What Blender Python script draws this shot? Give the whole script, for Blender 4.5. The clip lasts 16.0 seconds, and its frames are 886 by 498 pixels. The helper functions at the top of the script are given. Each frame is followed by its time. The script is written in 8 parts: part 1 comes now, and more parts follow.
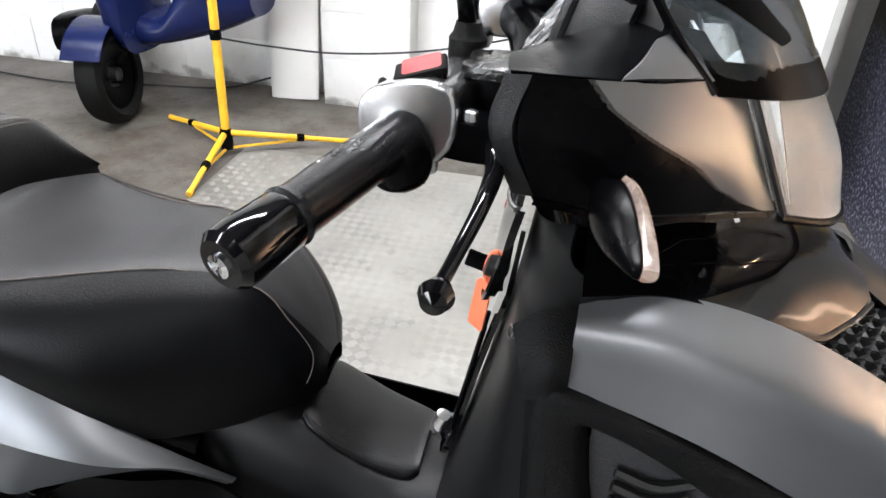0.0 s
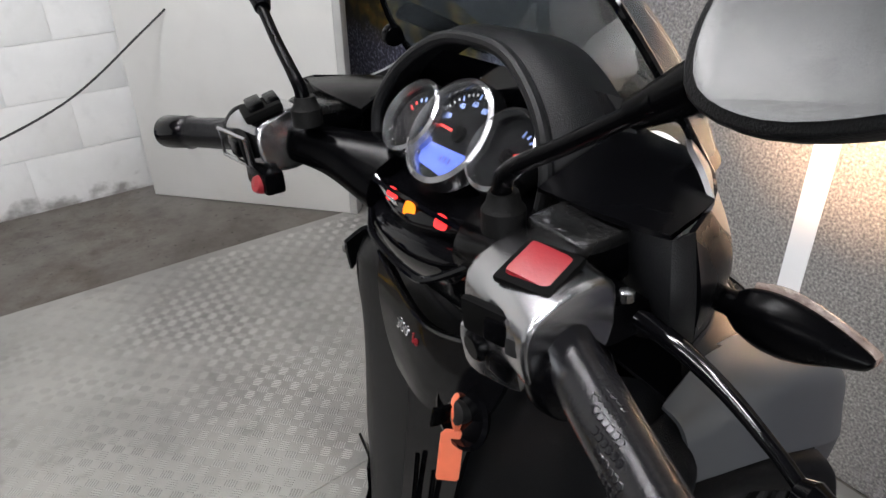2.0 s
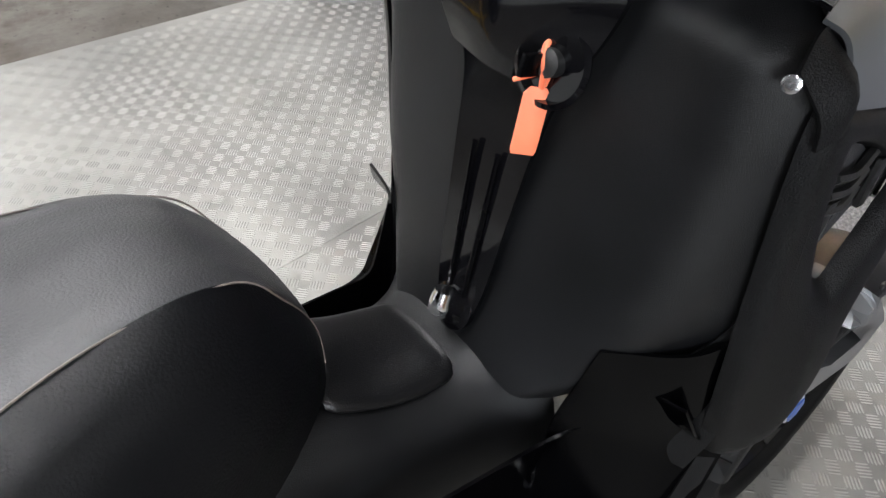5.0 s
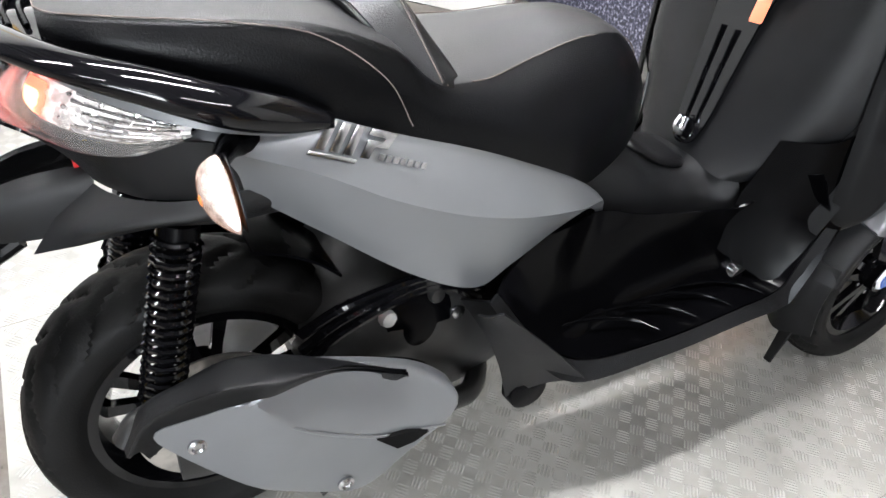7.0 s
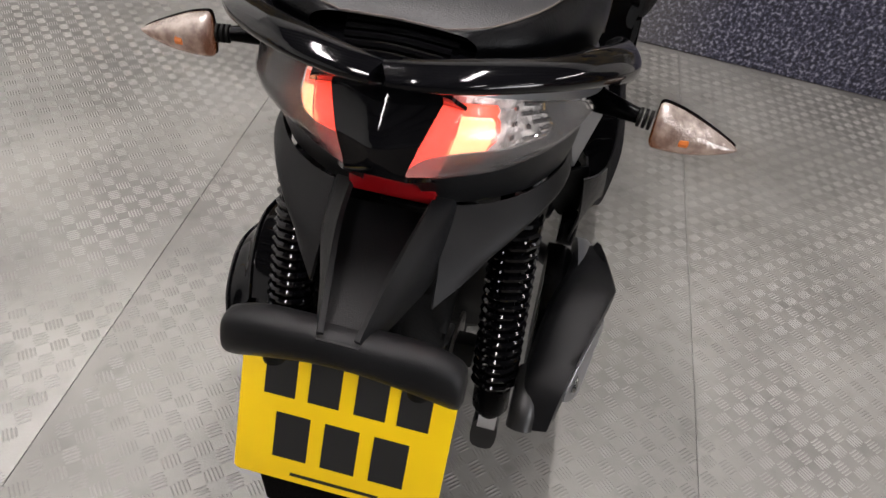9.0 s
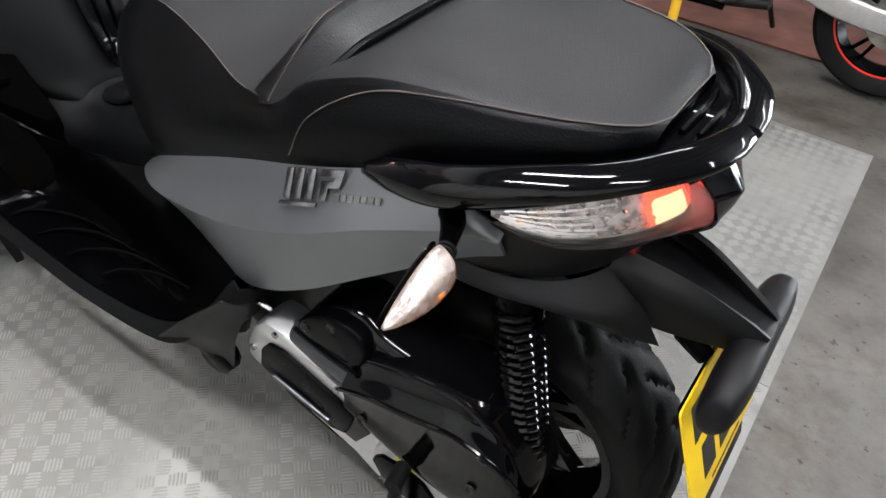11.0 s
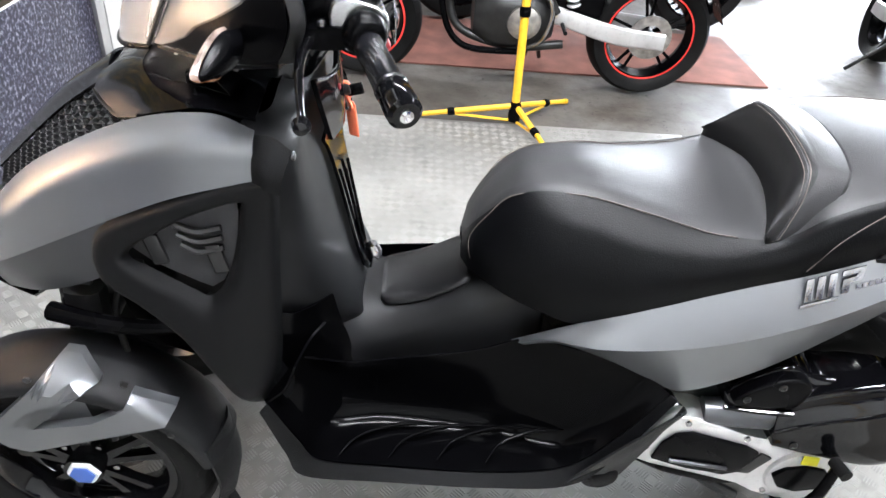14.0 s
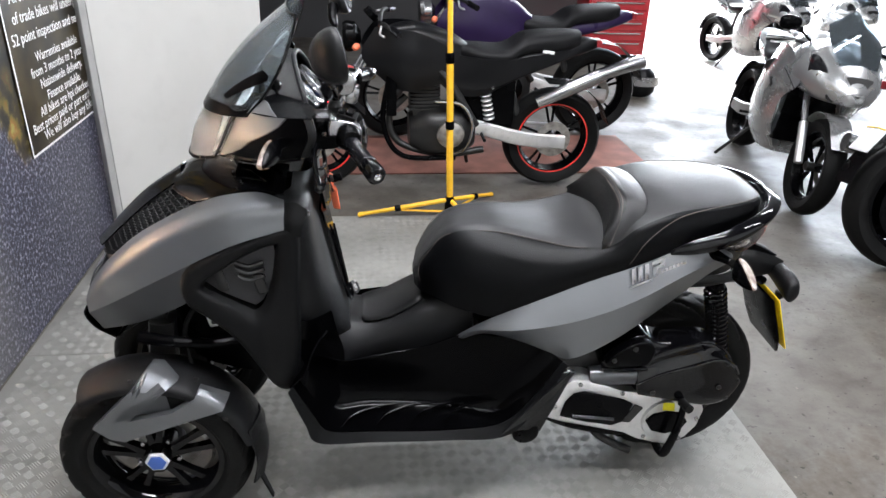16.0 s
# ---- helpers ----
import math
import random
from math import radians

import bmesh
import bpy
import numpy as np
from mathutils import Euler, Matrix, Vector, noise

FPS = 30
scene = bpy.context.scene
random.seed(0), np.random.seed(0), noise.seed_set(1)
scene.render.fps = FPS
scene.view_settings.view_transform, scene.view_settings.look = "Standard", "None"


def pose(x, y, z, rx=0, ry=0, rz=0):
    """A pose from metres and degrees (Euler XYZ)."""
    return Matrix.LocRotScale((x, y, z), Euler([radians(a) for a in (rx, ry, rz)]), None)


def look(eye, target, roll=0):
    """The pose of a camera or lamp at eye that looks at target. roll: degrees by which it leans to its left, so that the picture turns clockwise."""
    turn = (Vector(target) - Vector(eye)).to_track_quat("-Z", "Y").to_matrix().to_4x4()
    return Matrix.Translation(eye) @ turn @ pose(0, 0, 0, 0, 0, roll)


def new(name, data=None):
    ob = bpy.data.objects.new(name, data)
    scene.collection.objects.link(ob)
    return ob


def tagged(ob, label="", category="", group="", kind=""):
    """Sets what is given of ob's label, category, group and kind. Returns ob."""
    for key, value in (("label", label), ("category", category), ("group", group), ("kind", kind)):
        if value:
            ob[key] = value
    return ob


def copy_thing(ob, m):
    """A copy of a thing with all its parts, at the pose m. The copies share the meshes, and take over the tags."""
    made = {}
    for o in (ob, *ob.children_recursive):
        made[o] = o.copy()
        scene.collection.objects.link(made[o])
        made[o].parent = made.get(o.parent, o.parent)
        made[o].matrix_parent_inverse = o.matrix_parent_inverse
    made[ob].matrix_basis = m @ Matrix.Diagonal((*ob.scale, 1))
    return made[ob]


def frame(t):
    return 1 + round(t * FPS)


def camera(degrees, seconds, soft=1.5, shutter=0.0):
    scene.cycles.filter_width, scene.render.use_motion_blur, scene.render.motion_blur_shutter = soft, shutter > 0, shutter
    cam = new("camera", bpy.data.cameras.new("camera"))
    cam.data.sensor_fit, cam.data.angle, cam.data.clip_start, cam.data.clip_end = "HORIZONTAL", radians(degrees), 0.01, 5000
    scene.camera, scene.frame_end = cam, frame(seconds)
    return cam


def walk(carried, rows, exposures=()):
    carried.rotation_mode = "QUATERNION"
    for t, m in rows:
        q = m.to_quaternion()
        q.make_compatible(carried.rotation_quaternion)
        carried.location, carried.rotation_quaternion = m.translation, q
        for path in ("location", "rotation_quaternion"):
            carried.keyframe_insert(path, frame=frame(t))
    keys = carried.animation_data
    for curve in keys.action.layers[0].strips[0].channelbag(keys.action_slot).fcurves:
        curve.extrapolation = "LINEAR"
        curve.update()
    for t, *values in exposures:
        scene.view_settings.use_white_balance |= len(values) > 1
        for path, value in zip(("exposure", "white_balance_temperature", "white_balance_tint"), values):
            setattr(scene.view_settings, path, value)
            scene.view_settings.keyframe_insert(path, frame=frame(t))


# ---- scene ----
cam = camera(64.46, 16.0)
PATH = [
    (0.0, pose(1.058, -0.683, 1.259, 58.10, -2.34, 11.90)),
    (0.5, pose(0.933, -0.666, 1.254, 57.48, -2.98, -1.47)),
    (1.0, pose(0.790, -0.666, 1.275, 58.79, -3.20, -17.62)),
    (1.5, pose(0.738, -0.582, 1.284, 60.42, -0.81, -25.56)),
    (2.0, pose(0.711, -0.468, 1.322, 59.76, 0.88, -34.59)),
    (2.5, pose(0.696, -0.382, 1.345, 58.90, 0.94, -45.40)),
    (3.0, pose(0.660, -0.287, 1.330, 56.46, 1.05, -51.36)),
    (3.5, pose(0.650, -0.248, 1.268, 54.60, -1.33, -52.04)),
    (4.0, pose(0.654, -0.264, 1.204, 49.53, -2.32, -49.58)),
    (4.2, pose(0.662, -0.281, 1.170, 47.83, -2.31, -47.55)),
    (6.3, pose(0.247, -0.667, 1.122, 46.80, -5.85, -28.55)),
    (6.5, pose(0.162, -0.713, 1.135, 47.81, -5.87, -27.80)),
    (7.0, pose(-0.071, -0.827, 1.142, 52.38, -5.50, -28.43)),
    (7.5, pose(-0.237, -0.786, 1.146, 50.88, -8.53, -30.24)),
    (8.0, pose(-0.445, -0.589, 1.126, 49.37, -8.01, -42.36)),
    (8.5, pose(-0.539, -0.372, 1.105, 47.82, -9.03, -57.56)),
    (9.0, pose(-0.630, -0.118, 1.124, 47.87, -8.40, -76.52)),
    (9.5, pose(-0.677, 0.117, 1.154, 51.44, -7.08, -95.73)),
    (9.7, pose(-0.637, 0.211, 1.147, 52.26, -6.86, -101.96)),
    (11.8, pose(0.049, 0.773, 1.214, 47.48, -4.25, -164.15)),
    (12.0, pose(0.116, 0.789, 1.228, 47.30, -4.36, -167.14)),
    (12.5, pose(0.346, 0.889, 1.252, 48.76, -5.55, -173.41)),
    (13.0, pose(0.537, 0.921, 1.271, 50.45, -6.15, -175.20)),
    (13.5, pose(0.747, 0.932, 1.293, 51.18, -4.84, -177.13)),
    (14.0, pose(0.876, 1.034, 1.325, 54.53, -4.21, 179.79)),
    (14.5, pose(0.980, 1.207, 1.358, 55.90, -3.79, 176.92)),
    (15.0, pose(0.983, 1.364, 1.405, 57.89, -3.71, 175.66)),
    (15.5, pose(0.944, 1.523, 1.447, 61.59, -3.12, 174.66)),
    (16.0, pose(0.915, 1.637, 1.483, 64.09, -1.82, 173.80)),
]
walk(cam, PATH, [(0, 2.6, 6350, 10), (0.6, 2.4, 6350, 10), (1, 2.22, 6350, 10), (1.5, 1.98, 6350, 11), (2, 1.65, 6400, 12), (2.5, 1.9, 6450, 12), (3.0, 1.95, 6400, 12), (3.5, 2.2, 6400, 11), (4.0, 2.12, 6350, 10), (4.2, 2.15, 6350, 10), (6.3, 3.35, 6350, 10), (7.5, 3.22, 6400, 10), (8.5, 2.36, 6700, 15), (9, 1.85, 6750, 15), (9.5, 1.28, 6750, 14), (10.5, 2.0, 6450, 10), (12, 2.75, 6200, 10), (12.5, 3.3, 6150, 10), (13.5, 3.2, 6150, 10), (14.2, 3.2, 6150, 10), (15, 2.8, 6180, 10), (15.5, 2.65, 6200, 10), (16, 2.42, 6200, 10)])

# ---- light: daylight through the open roller door, ceiling tubes, the scooter's own headlight ----
world = bpy.data.worlds.new("daylight")
scene.world = world
world.use_nodes = True
wn = world.node_tree
sky = wn.nodes.new("ShaderNodeTexSky")
sky.sky_type = 'NISHITA'
sky.sun_disc = False
sky.sun_elevation = radians(40)
sky.sun_rotation = radians(172)
wn.links.new(sky.outputs[0], wn.nodes["Background"].inputs[0])
wn.nodes["Background"].inputs[1].default_value = 0.12

sun_data = bpy.data.lights.new("sun", 'SUN')
sun_data.energy, sun_data.angle, sun_data.color = 5.0, radians(0.6), (1.0, 0.95, 0.88)
sun = new("sun", sun_data)
sun.rotation_euler = (radians(50), 0, radians(-8))

CEILING = 3.3


def lamp_area(name, place, target, sx, sy, watts, color=(1, 1, 1)):
    data = bpy.data.lights.new(name, 'AREA')
    data.shape, data.size, data.size_y, data.energy, data.color = 'RECTANGLE', sx, sy, watts, color
    ob = new(name, data)
    ob.matrix_world = look(place, target)
    return ob


TUBES = [(0.5, -0.1, 78), (-1.6, 0.6, 52), (0.5, 1.2, 70), (-2.4, -1.6, 36), (1.0, -2.8, 30), (-2.0, -4.4, 50)]
for tx, ty, watts in TUBES:
    lamp_area("tube_light", (tx, ty, CEILING - 0.13), (tx, ty, 0), 1.5, 0.12, watts * 0.25, (1.0, 0.985, 0.985))
lamp_area("door_daylight", (-5.0, -7.42, 1.46), (-5.0, 0.0, 1.46), 5.2, 2.8, 190, (0.94, 0.97, 1.0))

beam = bpy.data.lights.new("headlight_beam", 'SPOT')
beam.energy, beam.color, beam.spot_size, beam.spot_blend, beam.shadow_soft_size = 82, (1.0, 0.62, 0.36), radians(62), 1.0, 0.03
for side in (-0.068, 0.068):
    lit = bpy.data.lights.new("headlight_filament", 'POINT')
    lit.energy, lit.color, lit.shadow_soft_size = 2.4, (1.0, 0.62, 0.36), 0.012
    new("headlight_filament", lit).location = (1.222, side, 1.045)
beam_ob = new("headlight_beam", beam)
beam_ob.matrix_world = look((1.345, 0.0, 1.03), (2.13, 0.08, 1.0))


# ---- materials ----
def mat(name, color, rough=0.5, metal=0.0, coat=0.0, var=0.12, scale=8.0, bump=0.0, grain=400.0, spec=0.5, rvar=0.08, second=None, stain=0.0):
    m = bpy.data.materials.new(name)
    m.use_nodes = True
    t = m.node_tree
    p = t.nodes["Principled BSDF"]
    tc = t.nodes.new("ShaderNodeTexCoord")
    n1 = t.nodes.new("ShaderNodeTexNoise")
    n1.inputs["Scale"].default_value, n1.inputs["Detail"].default_value = scale, 6
    t.links.new(tc.outputs["Object"], n1.inputs["Vector"])
    mix = t.nodes.new("ShaderNodeMix")
    mix.data_type = 'RGBA'
    a = [c * (1 - var) for c in color]
    b = second or [min(1, c * (1 + var)) for c in color]
    mix.inputs["A"].default_value, mix.inputs["B"].default_value = (*a, 1), (*b, 1)
    ramp = t.nodes.new("ShaderNodeMapRange")
    ramp.inputs[1].default_value, ramp.inputs[2].default_value = 0.35, 0.65
    t.links.new(n1.outputs[0], ramp.inputs[0])
    t.links.new(ramp.outputs[0], mix.inputs["Factor"])
    colour = mix.outputs["Result"]
    if stain:
        n3 = t.nodes.new("ShaderNodeTexNoise")
        n3.inputs["Scale"].default_value, n3.inputs["Detail"].default_value = scale * 5, 8
        t.links.new(tc.outputs["Object"], n3.inputs["Vector"])
        r3 = t.nodes.new("ShaderNodeMapRange")
        r3.inputs[1].default_value, r3.inputs[2].default_value, r3.inputs[3].default_value, r3.inputs[4].default_value = 0.55, 0.75, 0.0, stain
        t.links.new(n3.outputs[0], r3.inputs[0])
        mx = t.nodes.new("ShaderNodeMix")
        mx.data_type = 'RGBA'
        mx.inputs["B"].default_value = (*[c * 0.35 for c in color], 1)
        t.links.new(r3.outputs[0], mx.inputs["Factor"])
        t.links.new(colour, mx.inputs["A"])
        colour = mx.outputs["Result"]
    t.links.new(colour, p.inputs["Base Color"])
    p.inputs["Metallic"].default_value = metal
    p.inputs["Coat Weight"].default_value = coat
    p.inputs["Coat Roughness"].default_value = 0.04
    p.inputs["Specular IOR Level"].default_value = spec
    n2 = t.nodes.new("ShaderNodeTexNoise")
    n2.inputs["Scale"].default_value, n2.inputs["Detail"].default_value = grain, 4
    t.links.new(tc.outputs["Object"], n2.inputs["Vector"])
    rr = t.nodes.new("ShaderNodeMapRange")
    rr.inputs[3].default_value, rr.inputs[4].default_value = max(0.02, rough - rvar), min(1, rough + rvar)
    t.links.new(n1.outputs[0], rr.inputs[0])
    t.links.new(rr.outputs[0], p.inputs["Roughness"])
    if bump:
        bp = t.nodes.new("ShaderNodeBump")
        bp.inputs["Strength"].default_value, bp.inputs["Distance"].default_value = bump, 0.002
        t.links.new(n2.outputs[0], bp.inputs["Height"])
        t.links.new(bp.outputs[0], p.inputs["Normal"])
    return m


def glow(name, color, strength, base=None):
    m = mat(name, base or color, 0.2, var=0.05)
    p = m.node_tree.nodes["Principled BSDF"]
    p.inputs["Emission Color"].default_value, p.inputs["Emission Strength"].default_value = (*color, 1), strength * 0.25
    return m


def clear(name, color, rough=0.03, alpha=0.25, ior=1.45):
    m = bpy.data.materials.new(name)
    m.use_nodes = True
    t = m.node_tree
    p = t.nodes["Principled BSDF"]
    out = t.nodes["Material Output"]
    p.inputs["Base Color"].default_value, p.inputs["Roughness"].default_value = (*color, 1), rough
    tr = t.nodes.new("ShaderNodeBsdfTransparent")
    tr.inputs[0].default_value = (*color, 1)
    gl = t.nodes.new("ShaderNodeBsdfGlossy")
    gl.inputs["Roughness"].default_value = rough
    fr = t.nodes.new("ShaderNodeFresnel")
    fr.inputs[0].default_value = ior
    m1 = t.nodes.new("ShaderNodeMixShader")
    t.links.new(fr.outputs[0], m1.inputs[0])
    t.links.new(tr.outputs[0], m1.inputs[1])
    t.links.new(gl.outputs[0], m1.inputs[2])
    m2 = t.nodes.new("ShaderNodeMixShader")
    m2.inputs[0].default_value = alpha
    df = t.nodes.new("ShaderNodeBsdfDiffuse")
    df.inputs[0].default_value = (*color, 1)
    t.links.new(m1.outputs[0], m2.inputs[1])
    t.links.new(df.outputs[0], m2.inputs[2])
    t.links.new(m2.outputs[0], out.inputs[0])
    return m


SILVER = mat("satin_grey_paint", (0.185, 0.192, 0.203), 0.33, 0.72, var=0.05, scale=5, bump=0.03, grain=1500)
DARKGREY = mat("dark_satin_paint", (0.09, 0.093, 0.10), 0.34, 0.8, var=0.05, bump=0.03, grain=1500)
PLASTIC = mat("black_textured_plastic", (0.0040, 0.0042, 0.0048), 0.41, var=0.3, bump=0.35, grain=900, spec=0.24)
COARSE = mat("coarse_black_plastic", (0.0022, 0.0023, 0.0027), 0.46, var=0.3, bump=0.6, grain=620, spec=0.14)
PLAINBLACK = mat("black_plastic", (0.001, 0.001, 0.0013), 0.26, var=0.2, bump=0.05, grain=700, spec=0.06)
GLOSS = mat("gloss_black_paint", (0.002, 0.002, 0.0025), 0.07, var=0.2, rvar=0.03, spec=0.3)
VINYL = mat("grey_black_seat_vinyl", (0.0165, 0.0166, 0.0176), 0.42, var=0.22, bump=0.35, grain=480, spec=0.30)
VINYL_DARK = mat("black_seat_vinyl", (0.0018, 0.0018, 0.0022), 0.34, var=0.12, bump=0.3, grain=520, spec=0.3)
VINYL_SIDE = mat("smooth_black_seat_vinyl", (0.0016, 0.0017, 0.0021), 0.34, var=0.45, scale=5, bump=0.3, grain=420, spec=0.10)
THREAD = mat("brown_grey_thread", (0.085, 0.068, 0.060), 0.8, var=0.2, bump=0.5, grain=1500)
RUBBER = mat("tyre_rubber", (0.0045, 0.0045, 0.0045), 0.6, var=0.3, scale=20, bump=0.3, grain=300, rvar=0.1, spec=0.13)
GRIP = mat("grip_rubber", (0.004, 0.004, 0.005), 0.22, var=0.3, bump=0.12, grain=500, spec=0.4)
CHROME = mat("satin_chrome", (0.42, 0.42, 0.43), 0.24, 1.0, var=0.05, rvar=0.06)
BADGE = mat("dull_badge_chrome", (0.30, 0.30, 0.31), 0.22, 1.0, var=0.3, scale=60)
BRIGHT = mat("bright_chrome", (0.8, 0.8, 0.82), 0.08, 1.0, var=0.04, rvar=0.03)
ALLOY = mat("cast_alloy", (0.68, 0.68, 0.68), 0.45, 0.85, var=0.1, bump=0.3, grain=500, stain=0.25)
STEEL = mat("dark_steel", (0.045, 0.045, 0.045), 0.4, 0.8, var=0.3, bump=0.2)
DISC = mat("brake_disc_steel", (0.42, 0.40, 0.37), 0.35, 0.9, var=0.25, scale=30)
RED = mat("red_plastic", (0.24, 0.012, 0.018), 0.4, var=0.1, bump=0.1)
REDLENS = mat("red_reflector", (0.25, 0.004, 0.006), 0.15, coat=0.4)
ORANGE = mat("orange_tag", (0.85, 0.19, 0.09), 0.5, var=0.06, scale=30)
YELLOW = mat("yellow_paint", (0.78, 0.44, 0.02), 0.42, var=0.1, scale=12, bump=0.05, stain=0.2)
PLATEYELLOW = mat("yellow_plate", (0.85, 0.56, 0.004), 0.4, var=0.03)
INK = mat("black_ink", (0.01, 0.01, 0.01), 0.5)
WHITEINK = mat("white_print", (0.8, 0.8, 0.8), 0.5, var=0.02)
GREENSTICK = mat("yellow_sticker", (0.75, 0.70, 0.01), 0.5)
BLUE = mat("blue_emblem", (0.05, 0.12, 0.42), 0.3)
MIRROR = mat("mirror_glass", (0.85, 0.86, 0.87), 0.02, 1.0, var=0.0, rvar=0.0)
SCREEN = clear("smoked_screen", (0.66, 0.72, 0.76), 0.03, 0.03)
CLEAR = clear("clear_lens", (0.96, 0.95, 0.93), 0.04, 0.10)
TAILCLEAR = clear("clear_tail_lens", (0.95, 0.93, 0.92), 0.04, 0.03, 1.3)
GLASS = clear("dial_glass", (0.95, 0.95, 0.95), 0.02, 0.0, 1.12)
LAMPWARM = glow("headlight_bulb", (1.0, 0.62, 0.34), 80)
REFLECT = mat("lamp_reflector", (0.90, 0.88, 0.85), 0.30, 0.25, var=0.12, scale=60, bump=0.35, grain=90)
TAILGLOW = glow("tail_light_on", (1.0, 0.10, 0.045), 2.1, (0.6, 0.02, 0.02))
TAILREF = mat("faceted_lamp_back", (0.62, 0.61, 0.60), 0.28, 0.30, var=0.4, scale=90, bump=1.0, grain=120)
WINK = mat("clear_indicator_lens", (0.20, 0.195, 0.19), 0.12, 0.5, var=0.2, scale=60, second=(0.42, 0.39, 0.36), rvar=0.08, bump=0.6, grain=260)
WINK.node_tree.nodes["Principled BSDF"].inputs["Emission Color"].default_value = (1.0, 0.30, 0.06, 1)
WINK.node_tree.nodes["Principled BSDF"].inputs["Emission Strength"].default_value = 0.02
LED_RED = glow("warning_red", (1.0, 0.03, 0.03), 1.5)
BULB = mat("amber_bulb", (0.55, 0.16, 0.04), 0.2, spec=0.6)
LEDDOT = glow("tail_led_on", (1.0, 0.45, 0.22), 2.6, (0.6, 0.1, 0.05))
LED_AMBER = glow("warning_amber", (1.0, 0.22, 0.01), 1.3)
LED_GREEN = glow("warning_green", (0.02, 0.75, 0.12), 1.2)
LCD = glow("blue_display", (0.06, 0.14, 0.85), 0.7, (0.1, 0.15, 0.5))
DIAL = mat("dial_face", (0.004, 0.004, 0.005), 0.4, spec=0.1)
DIALBLUE = glow("dial_blue_print", (0.35, 0.5, 1.0), 0.5, (0.3, 0.4, 0.8))
DIALRED = glow("dial_red_needle", (1.0, 0.10, 0.08), 1.0, (0.7, 0.05, 0.05))


def worn_concrete():
    m = bpy.data.materials.new("worn_concrete")
    m.use_nodes = True
    t = m.node_tree
    p = t.nodes["Principled BSDF"]
    tc = t.nodes.new("ShaderNodeTexCoord")

    def noise_tex(scale, detail, rough=0.6):
        n = t.nodes.new("ShaderNodeTexNoise")
        n.inputs["Scale"].default_value, n.inputs["Detail"].default_value, n.inputs["Roughness"].default_value = scale, detail, rough
        t.links.new(tc.outputs["Object"], n.inputs["Vector"])
        return n.outputs[0]

    def ramp(src, stops):
        r = t.nodes.new("ShaderNodeValToRGB")
        while len(r.color_ramp.elements) < len(stops):
            r.color_ramp.elements.new(0.5)
        for e, (pos, col) in zip(r.color_ramp.elements, stops):
            e.position, e.color = pos, (*col, 1)
        t.links.new(src, r.inputs[0])
        return r.outputs[0]

    def times(a, b):
        n = t.nodes.new("ShaderNodeMix")
        n.data_type, n.blend_type = 'RGBA', 'MULTIPLY'
        n.inputs["Factor"].default_value = 1.0
        t.links.new(a, n.inputs["A"])
        t.links.new(b, n.inputs["B"])
        return n.outputs["Result"]
    wide = ramp(noise_tex(0.9, 8, 0.65), [(0.36, (0.062, 0.054, 0.045)), (0.45, (0.098, 0.089, 0.078)), (0.54, (0.124, 0.116, 0.105)), (0.66, (0.150, 0.143, 0.132))])
    small = ramp(noise_tex(7, 7, 0.7), [(0.34, (0.66, 0.645, 0.63)), (0.5, (0.92, 0.91, 0.90)), (0.72, (1.05, 1.04, 1.02))])
    specks = ramp(noise_tex(38, 3), [(0.30, (0.35, 0.33, 0.31)), (0.36, (1, 1, 1))])
    grime = ramp(noise_tex(1.7, 8, 0.72), [(0.50, (1, 1, 1)), (0.58, (0.72, 0.67, 0.61)), (0.68, (0.40, 0.35, 0.30))])
    chips = ramp(noise_tex(24, 2), [(0.74, (1, 1, 1)), (0.78, (1.7, 1.68, 1.64))])
    t.links.new(times(times(times(times(wide, small), specks), grime), chips), p.inputs["Base Color"])
    rr = t.nodes.new("ShaderNodeMapRange")
    rr.inputs[1].default_value, rr.inputs[2].default_value, rr.inputs[3].default_value, rr.inputs[4].default_value = 0.35, 0.65, 0.45, 0.75
    t.links.new(noise_tex(2.2, 6), rr.inputs[0])
    t.links.new(rr.outputs[0], p.inputs["Roughness"])
    bp = t.nodes.new("ShaderNodeBump")
    bp.inputs["Strength"].default_value, bp.inputs["Distance"].default_value = 0.3, 0.003
    t.links.new(noise_tex(45, 5), bp.inputs["Height"])
    t.links.new(bp.outputs[0], p.inputs["Normal"])
    return m


